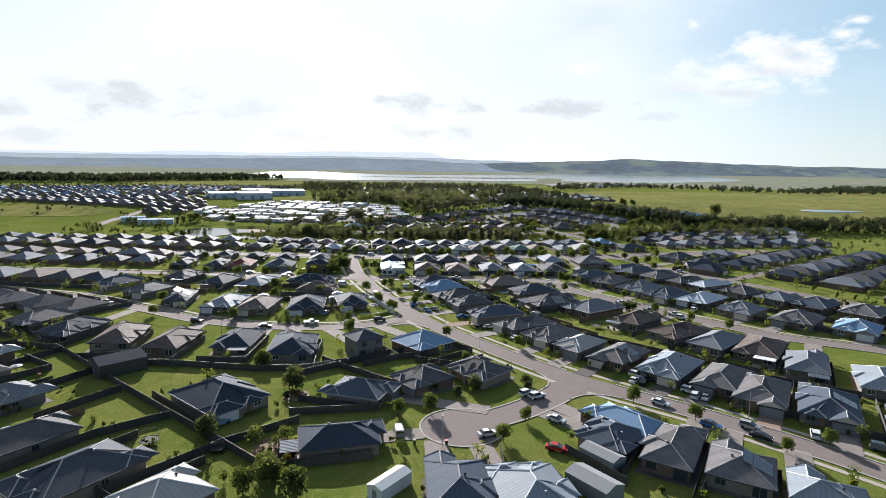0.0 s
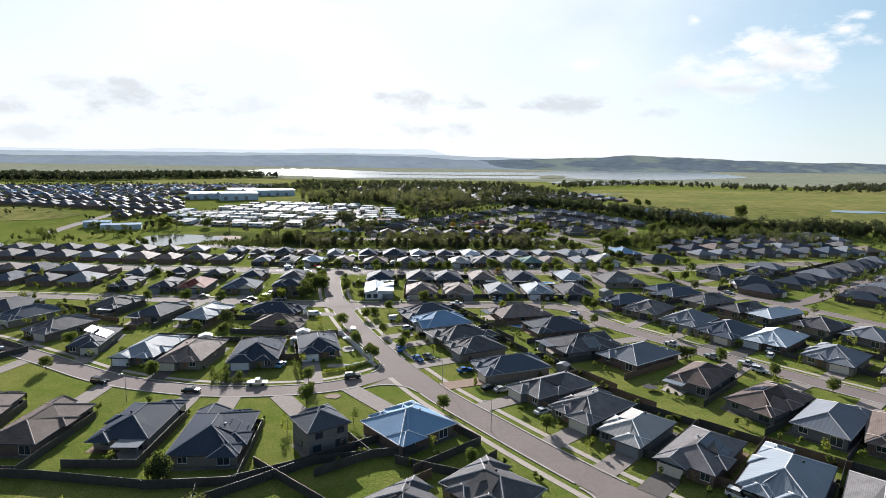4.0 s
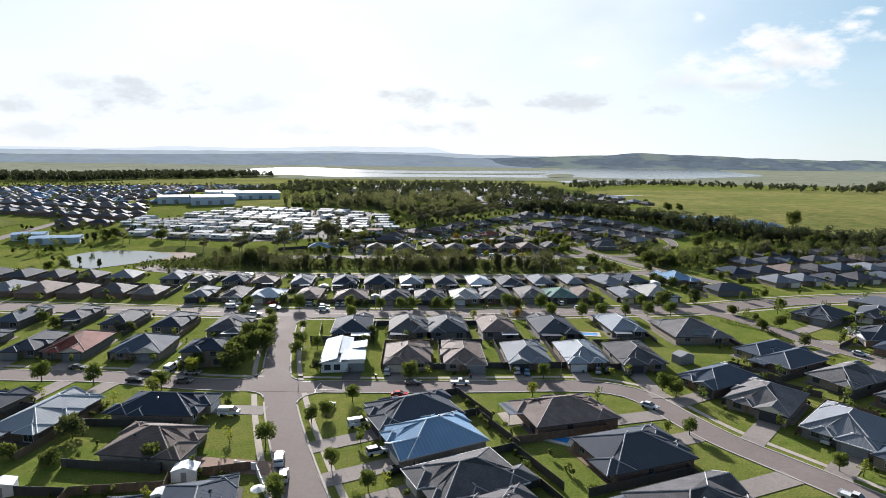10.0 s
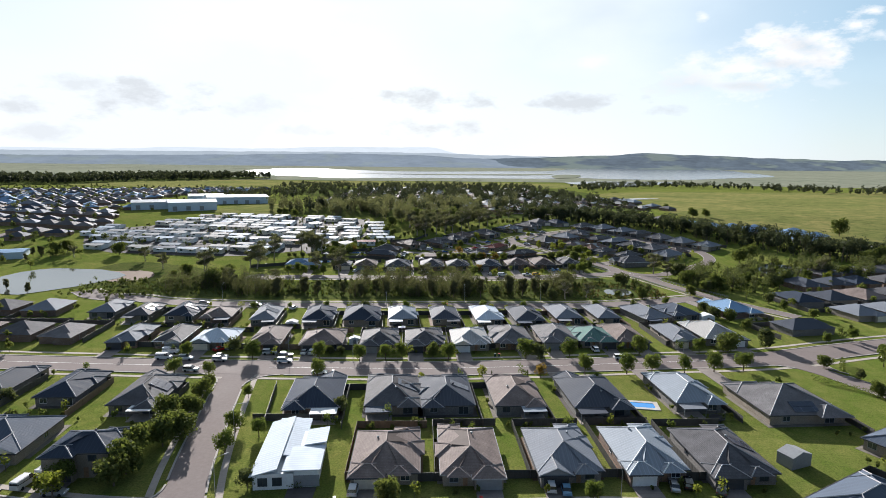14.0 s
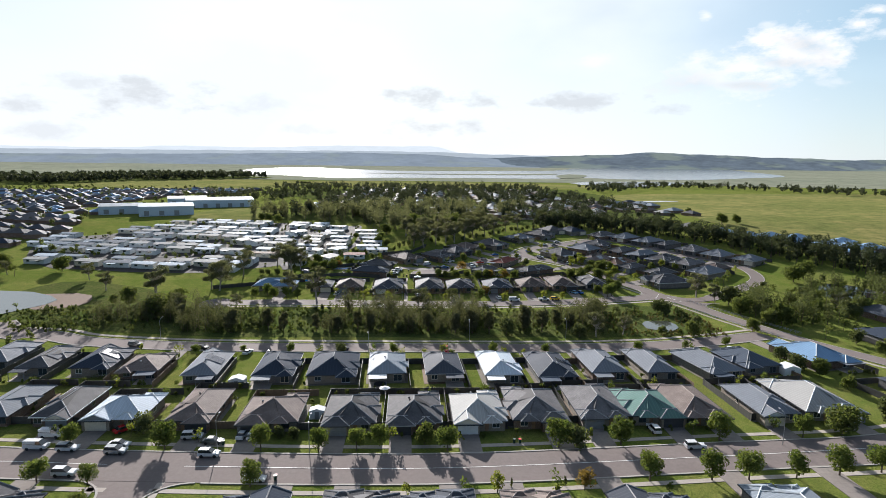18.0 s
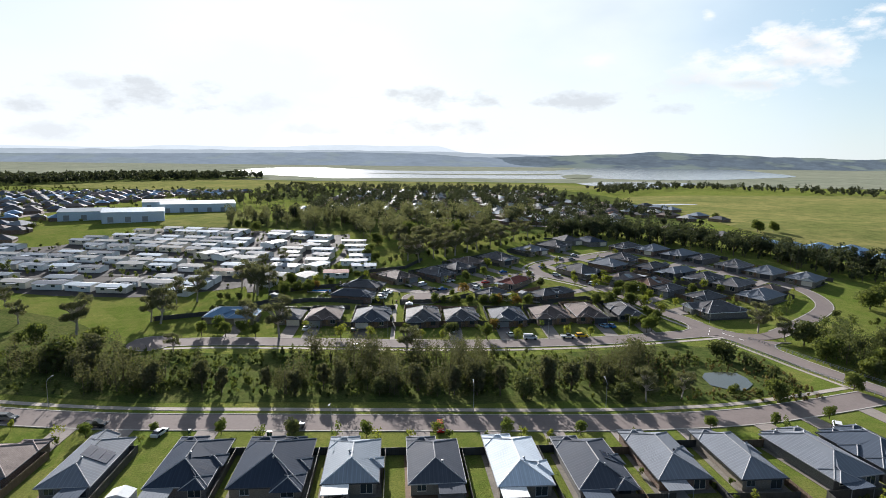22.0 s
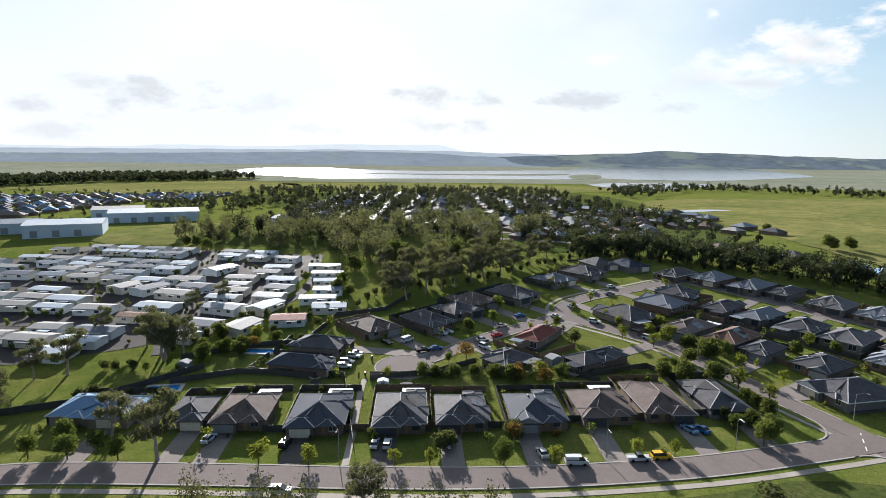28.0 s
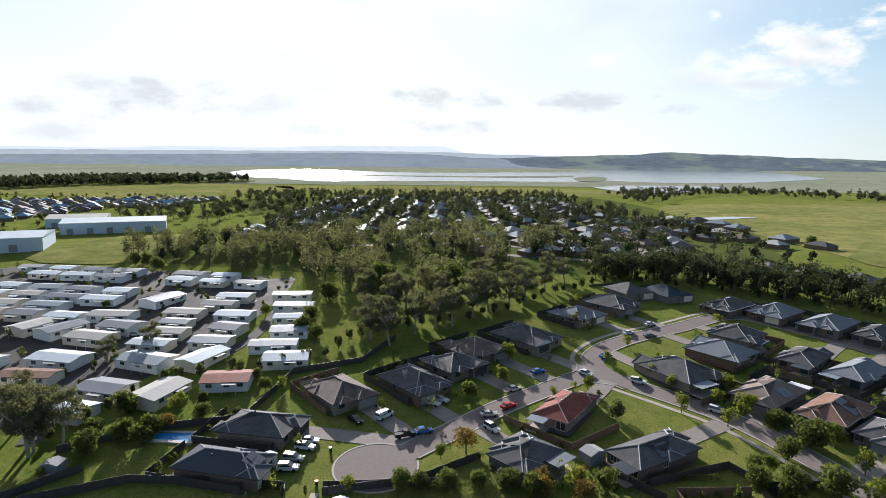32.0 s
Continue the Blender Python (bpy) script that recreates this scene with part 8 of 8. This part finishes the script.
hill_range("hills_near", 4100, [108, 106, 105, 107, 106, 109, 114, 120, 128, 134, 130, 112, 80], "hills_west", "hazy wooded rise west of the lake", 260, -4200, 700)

BELT = smooth_line([(112, 722), (134, 718), (164, 702), (205, 676), (232, 640), (252, 604), (280, 568), (330, 552), (420, 540), (480, 530)], 12.0)


def in_belt(x, y):
    """Inside the strip of tall trees that bends behind the loop street."""
    return min((p - Vector((x, y, 0))).length for p in BELT) < 17


FAR_LINE = smooth_line([(298, 1302), (430, 1480), (560, 1560), (690, 1460), (760, 1320), (820, 1220), (1000, 1300), (1300, 1600), (1700, 1800), (2200, 1900)], 60.0)

FOREST = [(-2100, 1250), (-1300, 1290), (-900, 1325), (-735, 1380), (-690, 1620), (-508, 1850), (-440, 1905), (-560, 1990), (-800, 1900), (-950, 1650), (-1300, 1600), (-2100, 1560)]
# dark sheet that paints the woods' shade onto the plain
patch("forest_floor", FOREST, 0.8, "rough_grass", "ground under the distant woods, shade put into its dark colour", "ground", 1000)
wood("wooded plain west of the lake", scatter(1900, (-1950, -440, 1250, 2000), 15, 23, 32, lambda x, y: inside(FOREST, x, y)), "far", 12, 5.0, 42)
wood("trees along the paddock's far side", scatter(640, (300, 2000, 1080, 1900), 9, 17, 34, lambda x, y: min((p - Vector((x, y, 0))).length for p in FAR_LINE) < 75), "far", 16, 2.8, 44)
wood("dark belt of tall trees behind the houses",
     scatter(400, (90, 480, 530, 740), 9, 16, 35, lambda x, y: in_belt(x, y)), "belt", 62, 1.1, 45)
wood("gum trees over the older suburb",
     scatter(900, (-260, 300, 745, 1400), 7, 16, 36, lambda x, y: clumpy(x, y, 0.02, -0.25) and not (x > 230 and y > 720) and not (x < -120 and y < 930)), "far", 36, 1.5, 46)
wood("dense dark gum trees behind the cabin park",
     scatter(150, (-75, 120, 680, 860), 9, 17, 37, lambda x, y: clumpy(x, y, 0.035, -0.08) and y > 690 + 0.3 * x and not (60 < x and y < 770) and not inside(PARK_EDGE, x, y) and road_gap(Vector((x, y, 0))) > 3), "gum", 80, 1.0, 47, "woodland", 1.15)
wood("tall dark gums between the cabin park and the sheds",
     scatter(70, (-150, -36, 716, 800), 8, 15, 91, lambda x, y: not inside(PARK_EDGE, x, y) and road_gap(Vector((x, y, 0))) > 2 and y > 728 - 0.12 * x), "gum", 80, 0.95, 92, "woodland", 1.1)
wood("garden trees among the western suburb", scatter(700, (-900, -250, 600, 1280), 3, 8, 38, lambda x, y: not inside(PARK_EDGE, x, y)), "dark", 18, 1.4, 48)
wood("trees by the pond and park edge", scatter(60, (-300, -200, 470, 620), 4, 9, 39, lambda x, y: clumpy(x, y, 0.05, 0)), "bush", 60, 0.7, 49)
wood("street and garden trees of the eastern rows", scatter(620, (145, 430, 90, 560), 2.5, 6.5, 40, lambda x, y: road_gap(Vector((x, y, 0))) > 2 and x > 215 - 0.2 * y), "bush", 26, 0.75, 50)
wood("street and garden trees of the western rows", scatter(330, (-330, -122, 170, 450), 2.5, 6.0, 53, lambda x, y: road_gap(Vector((x, y, 0))) > 2 and x < -112 - 0.1 * y * 0), "bush", 26, 0.75, 52)


wood("dark scrub under the belt of tall trees", scatter(260, (90, 480, 520, 745), 2.5, 6.5, 63, lambda x, y: in_belt(x, y)), "belt", 20, 1.0, 64)
ROW = smooth_line([(-61, 569), (-52, 597), (-15, 612), (-2, 634), (15, 643), (43, 657), (80, 690), (118, 716)], 6.0)
wood("dense dark shrubs along the fence behind the houses", [(p.x + 2.5 * noise.noise(p * 0.3), p.y + 3.5 + 2.5 * noise.noise(p * 0.2), 3.8 + 2.2 * noise.noise(p * 0.15)) for p in ROW for k in (0, 1)], "dark", 40, 0.7, 65)


# ---- plainer houses farther off ----
FAR_BLOCKS = []


def block(x, y, w, d, turn, roof, far=False):
    if far:
        FAR_BLOCKS.append((x, y, w, d, turn, roof))
        return
    r = random.Random(int(x * 11 + y))
    words, wmat = WALLS[r.randrange(3)]
    root = thing("house", on_land(x, y, turn, 0.1), ROOF_WORDS[roof] + " roofed single-storey " + words + " house in a row", "house", "suburban houses")
    s = Shape()
    s.box(-w / 2 + 0.5, w / 2 - 0.5, -d / 2 + 2.0, d / 2 - 0.5, -0.6, 2.49).box(0, w / 2 - 0.5, -d / 2 + 0.5, -d / 2 + 2.01, -0.6, 2.48)
    part("wall", s.data("wall", wmat), root)
    s, caps = Shape(), []
    hip(s, caps, -w / 2, w / 2, -d / 2 + 1.5, d / 2, 2.5, 23)
    hip(s, caps, -0.4, w / 2, -d / 2, -d / 2 + 1.5 + w / 4 + 0.5, 2.504, 23)
    s.face([caps[0][0], caps[0][1], min(caps[5], key=lambda p: (Vector(p) - Vector((0, 0, 2.5))).length)])
    part("roof", welded(s).data("roof", ROOFS[roof]), root)
    part("garage_door", shared(("gd", "trim_cream", False), lambda: garage_data("trim_cream", 4.8)), root, "", pose(w / 4 - 0.2, -d / 2 + 0.49, 0))


BLOCK_ROOFS = ["charcoal", "ktile", "charcoal", "gtile", "navy", "bgrey", "grey", "ktile", "charcoal", "brown", "grey"]


ROW_FENCES = Shape()


def house_row(x0, y0, x1, y1, turn, seed, far=False, gap=17.0):
    r = random.Random(seed)
    n = max(1, round(math.hypot(x1 - x0, y1 - y0) / gap))
    for i in range(n):
        t = (i + 0.5) / n
        x, y = x0 + (x1 - x0) * t + r.uniform(-0.5, 0.5), y0 + (y1 - y0) * t + r.uniform(-1, 1)
        if road_gap(Vector((x, y, 0))) > 6.5 and all((m.translation.xy - Vector((x, y))).length > 14 for m, *_ in LOTS):
            own = turn + r.uniform(-5, 5)
            block(x, y, r.uniform(12, 15.5), r.uniform(15, 21), own, r.choice(BLOCK_ROOFS), far)
            m = on_land(x, y, turn)
            ROW_FENCES.box(8.1, 8.2, -6, 17, -0.3, 1.8, m).box(-8.2, 8.2, 17, 17.1, -0.3, 1.8, m)


line = smooth_line([(166, 294), (180, 302), (196, 314), (215, 329), (258, 358), (320, 400)])
ROADS.append((line, 3.4))
tagged(new("road", ribbon("road", line, 6.8, 0.14, "asphalt")), "asphalt side street between house rows", "road", kind="structure")
line = smooth_line([(-296, 520), (-302, 548), (-305, 590), (-304, 625), (-304, 665), (-320, 740), (-342, 855), (-357, 953)])
ROADS.append((line, 5.0))
tagged(new("road", ribbon("road", line, 10.0, 0.16, "asphalt")), "wide pale asphalt road past the western suburb", "road", kind="structure")
# streets farther east and west
house_row(-310, 340, -150, 330, 4, 101, True)
house_row(-320, 370, -155, 356, -176, 102, True)
house_row(-320, 412, -106, 394, 4, 103, True)
house_row(-320, 440, -135, 430, -176, 104, True)
house_row(-300, 292, -130, 277, 176, 105, True)
house_row(-260, 268, -125, 215, -30, 106)
house_row(-240, 245, -156, 208, 154, 107)
house_row(-200, 190, -110, 140, -34, 108)
house_row(150, 400, 168, 425, 100, 123)
house_row(100, 690, 130, 684, 20, 126)

house_row(157, 308, 296, 405, 35, 109)
house_row(193, 294, 314, 379, -145, 110)
house_row(156, 344, 254, 412, -145, 111)
house_row(208, 268, 340, 360, 35, 112, True)
house_row(210, 231, 358, 333, -145, 113, True)
house_row(227, 206, 375, 309, 35, 114, True)
house_row(262, 191, 385, 277, -145, 115, True)
house_row(297, 177, 403, 251, 35, 116, True)
house_row(150, 420, 330, 449, 8, 117)
house_row(172, 450, 330, 476, -172, 118)
house_row(196, 482, 350, 506, 8, 119, True)
house_row(225, 512, 360, 534, -172, 120, True)
house_row(140, 110, 190, 70, -34, 122, True)
house_row(178, 170, 280, 95, 146, 121, True)


NEAR_WEST = [(-290, 600), (-263, 618), (-244, 640), (-246, 665), (-258, 690), (-282, 752), (-560, 780), (-560, 700), (-420, 690), (-345, 655), (-310, 640)]
r = random.Random(15)
for i in range(19):
    for j in range(8):
        x, y = -250 - 17 * i + r.uniform(-1, 1) + 3 * j, 604 + 24 * j + 4 * i - (6 if j % 2 else 0)
        if inside(NEAR_WEST, x, y):
            block(x, y, r.uniform(11.5, 15), r.uniform(14, 20), r.choice((0, 180, 90, -90)) + 14 + r.uniform(-12, 12), r.choice(BLOCK_ROOFS), True)
patch("sports_field", [(-178, 738), (-140, 738), (-128, 760), (-140, 840), (-172, 850), (-196, 830), (-204, 762)], 0.3, "paddock_grass", "sunlit green strip beside the warehouses", "field")
for k, pts in enumerate(([(118, 756), (142, 772), (152, 806), (160, 843), (170, 880), (182, 925), (196, 980)], [(60, 772), (96, 762), (128, 752), (150, 760)], [(-30, 800), (30, 812), (90, 800), (150, 806)])):
    line = smooth_line(pts)
    ROADS.append((line, 3.5))
    tagged(new("road", ribbon("road", line, 7.0, 0.3 + 0.01 * k, "asphalt")), "suburban asphalt street between older houses", "road", kind="structure")
SIDES = [(132, 800, 80), (136, 822, 80), (141, 843, 78), (148, 865, 78), (156, 890, 76), (176, 800, -100), (180, 822, -100), (186, 845, -102), (192, 868, -102), (200, 892, -104), (110, 800, 180), (90, 782, 0)]
for x, y, a in SIDES:
    block(x, y, 13.5, 16, a, r.choice(["brown", "light", "ktile", "steel", "gtile", "terracotta"]), True)


def distant_houses(label, spots, roof, seed):
    """Houses too far and too many to count: one mesh of roofs and one of walls."""
    r = random.Random(seed)
    walls, roofs = Shape(), Shape()
    for x, y in spots:
        w, d, a = r.uniform(11, 16), r.uniform(14, 20), r.choice([0, 1]) * 1.57 + r.uniform(-0.2, 0.2) + 0.5
        m = Matrix.Translation((x, y, land(x, y))) @ Matrix.Rotation(a, 4, "Z")
        walls.box(-w / 2 + 0.5, w / 2 - 0.5, -d / 2 + 0.5, d / 2 - 0.5, -1, 2.7, m)
        h = Shape()
        hip(h, [], -w / 2, w / 2, -d / 2, d / 2, 2.7, 23)
        for f, uv in zip(h.f, h.uv):
            roofs.face([tuple(m @ Vector(h.v[i])) for i in f], uv)
    tagged(new("distant_houses", roofs.data("distant_houses", ROOFS[roof])), label, "houses", kind="stuff")
    tagged(new("distant_walls", walls.data("distant_walls", WALLS[0][1])), "brown brick walls of " + label, "houses", kind="stuff")


def suburb(n, box, seed, ok=lambda x, y: True, pitch=(20, 26)):
    r = random.Random(seed)
    out = []
    cells = [(i, j) for i in range(int((box[1] - box[0]) / pitch[0])) for j in range(int((box[3] - box[2]) / pitch[1]))]
    r.shuffle(cells)
    for i, j in cells:
        px, py = box[0] + i * pitch[0] + r.uniform(-3, 3), box[2] + j * pitch[1] + r.uniform(-3, 3)
        if ok(px, py) and len(out) < n:
            out.append((px, py))
    return out


far_west = suburb(700, (-900, -250, 720, 1240), 7, lambda x, y: not inside(NEAR_WEST, x, y) and not (-330 < x < -180 and 780 < y < 1080) and y < 1210 + 0.45 * (x + 400))
for k, c in enumerate(("charcoal", "bgrey", "ktile", "grey", "blue", "brown")):
    distant_houses(ROOF_WORDS[c] + " roofs of the western suburb", far_west[k::6], c, 60 + k)
older = suburb(230, (-110, 300, 740, 1330), 8, lambda x, y: clumpy(x + 300, y, 0.012, -0.4) and y > 730 + 0.2 * x and not (x < 50 and y < 840) and not (x > 200 and y > 1000), (27, 34))
for k, c in enumerate(("steel", "ktile", "light", "brown")):
    distant_houses(ROOF_WORDS[c] + " roofs of the older suburb", older[k::4], c, 70 + k)


def warehouse(x, y, w, d, h, turn, roof, label):
    root = thing("warehouse", on_land(x, y, turn), label, "warehouse")
    part("wall", Shape().box(-w / 2, w / 2, -d / 2, d / 2, -1, h).data("wall", "warehouse_wall"), root)
    s = Shape()
    s.slope([(-w / 2 - 0.5, -d / 2 - 0.5, h), (w / 2 + 0.5, -d / 2 - 0.5, h), (w / 2 + 0.5, 0, h + d * 0.05), (-w / 2 - 0.5, 0, h + d * 0.05)])
    s.slope([(w / 2 + 0.5, d / 2 + 0.5, h), (-w / 2 - 0.5, d / 2 + 0.5, h), (-w / 2 - 0.5, 0, h + d * 0.05), (w / 2 + 0.5, 0, h + d * 0.05)])
    for sx in (-1, 1):
        xx = sx * (w / 2 + 0.5)
        s.face([(xx, -d / 2 - 0.5, h - 0.1), (xx, d / 2 + 0.5, h - 0.1), (xx, 0, h + d * 0.05)])
    part("roof", s.data("roof", ROOFS[roof]), root)
    for k in range(int(w / 12)):
        part("roller_door", shared(("rd",), lambda: Shape().box(-2, 2, -0.1, 0.05, 0, 4.2).data("roller_door", "trim_grey")), root, "", pose(-w / 2 + 6 + 12 * k, -d / 2, 0))


plain("warehouse_wall", (0.42, 0.50, 0.58), 0.6)
warehouse(-228, 780, 44, 40, 8, 25, "white", "large pale blue warehouse with white roof")
warehouse(-272, 786, 34, 36, 7, 25, "steel", "large grey warehouse with zinc roof")
warehouse(-214, 872, 66, 40, 8, 25, "white", "long warehouse with white roof")
warehouse(-262, 905, 40, 40, 7, 25, "light", "pale metal warehouse behind the suburb")
warehouse(-254, 552, 30, 17, 4, 22, "blue", "low community building with blue-grey roof")
warehouse(-282, 566, 20, 16, 4, 22, "blue", "low community building with blue-grey roof")
for bx, by in ((252, 672), (268, 670), (284, 664), (272, 652), (288, 640), (302, 634), (296, 618), (314, 632), (308, 650), (240, 686)):
    block(bx, by, 15, 18, 60, "blue")
for bx, by, bt in ((208, 722, 20), (224, 710, 24), (194, 733, 10), (318, 600, 50), (330, 586, 50)):
    block(bx, by, 14, 17, bt, "brown" if bx < 215 else "gtile")


tagged(new("distant_fences", ROW_FENCES.data("distant_fences", "fence_dark")), "dark sheet-metal fences between the farther house lots", "fences", kind="stuff")
for c in sorted({b[5] for b in FAR_BLOCKS}):
    walls, roofs = Shape(), Shape()
    for x, y, w, d, turn, roof in FAR_BLOCKS:
        if roof != c:
            continue
        m = on_land(x, y, turn, 0.1)
        walls.box(-w / 2 + 0.5, w / 2 - 0.5, -d / 2 + 2.0, d / 2 - 0.5, -0.6, 2.5, m).box(0, w / 2 - 0.5, -d / 2 + 0.5, -d / 2 + 2.01, -0.6, 2.49, m)
        h = Shape()
        hip(h, [], -w / 2, w / 2, -d / 2 + 1.5, d / 2, 2.5, 23)
        hip(h, [], -0.4, w / 2, -d / 2, -d / 2 + 1.5 + w / 4 + 0.5, 2.504, 23)
        for f, uv in zip(h.f, h.uv):
            roofs.face([tuple(m @ Vector(h.v[i])) for i in f], uv)
    tagged(new("distant_houses", roofs.data("distant_houses", ROOFS[c])), ROOF_WORDS[c] + " roofs of house rows farther off", "houses", kind="stuff")
    tagged(new("distant_walls", walls.data("distant_walls", WALLS[0][1])), "brown brick walls under " + ROOF_WORDS[c] + " roofs", "houses", kind="stuff")
wood("small shrubs and garden trees between the park cabins", scatter(150, (-246, -40, 562, 734), 1.2, 4.0, 61, lambda x, y: inside(PARK_EDGE, x, y) and clear_of("cabin", x, y, 7.5)), "bush", 26, 0.7, 62)


# ---- bridge rails over the creek ----
def guard_rail(pts):
    line = smooth_line(pts, 2.0)
    root = thing("guard_rail", on_land(line[0].x, line[0].y), "weathered grey guard rail along the road over the creek", "guard rail")
    z0, o = land(line[0].x, line[0].y), line[0]
    for h in (0.55, 1.0):
        s = Shape()
        ring = [[(p.x - o.x + dx, p.y - o.y + dy, land(p.x, p.y) - z0 + h + dz) for dx, dy, dz in ((-0.05, 0, 0), (0, 0, 0.07), (0.05, 0, 0), (0, 0, -0.07))] for p in line]
        for a, b in zip(ring[:-1], ring[1:]):
            for i in range(4):
                s.face([a[i], a[(i + 1) % 4], b[(i + 1) % 4], b[i]])
        part("rail", welded(s).data("rail", "trim_grey"), root)
    for p in line:
        part("post", shared(("gpost",), lambda: Shape().box(-0.07, 0.07, -0.07, 0.07, -0.4, 1.1).data("post", "trim_grey")), root, "", pose(p.x - o.x, p.y - o.y, land(p.x, p.y) - z0))


guard_rail([(124.5, 506), (129.5, 492), (135, 476), (144, 455)])
guard_rail([(133, 510), (139, 497), (145.5, 481), (154, 460)])


# ---- boundary fences and garden planting of the lots ----
lot_fences()
r = random.Random(77)
beds, small = [], []
for m, w, d, kinds, back in LOTS:
    for k in range(6):
        side = r.choice((-1, 1))
        q = r.random()
        if q < 0.5:
            p = m @ Vector((r.uniform(-w / 2, w / 2), d / 2 + back - r.uniform(0.6, 1.4), 0))
        elif q < 0.75:
            p = m @ Vector((side * (w / 2 + 0.55), r.uniform(-d / 2, d / 2 + back), 0))
        else:
            p = m @ Vector((r.uniform(-w / 2, w / 2), -d / 2 - r.uniform(0.3, 1.2), 0))
        if road_gap(Vector((p.x, p.y, 0))) > 2.5:
            beds.append((p.x, p.y, r.uniform(0.8, 2.4)))
    for k in range(2):
        if r.random() < 0.7:
            q = r.choice(((-w / 2 + 1, -d / 2 - r.uniform(1.5, 4)), (w / 2 - 1, -d / 2 - r.uniform(1.5, 4)), (r.uniform(-w / 2, w / 2), d / 2 + r.uniform(2.5, back - 1))))
            p = m @ Vector((*q, 0))
            if road_gap(Vector((p.x, p.y, 0))) > 1.5:
                small.append((p.x, p.y, r.uniform(2.2, 4.6)))
wood("small leafy garden trees on house lawns", small[::2], "street", 26, 0.5, 55, "garden_trees", 0.9)
wood("small yellow-green garden trees on house lawns", small[1::2], "lime", 22, 0.5, 56, "garden_trees", 0.9)
wood("mixed garden shrubs along house walls and fences", beds, "bush", 17, 0.48, 51, "garden_shrubs", 0.9, "shrubs")
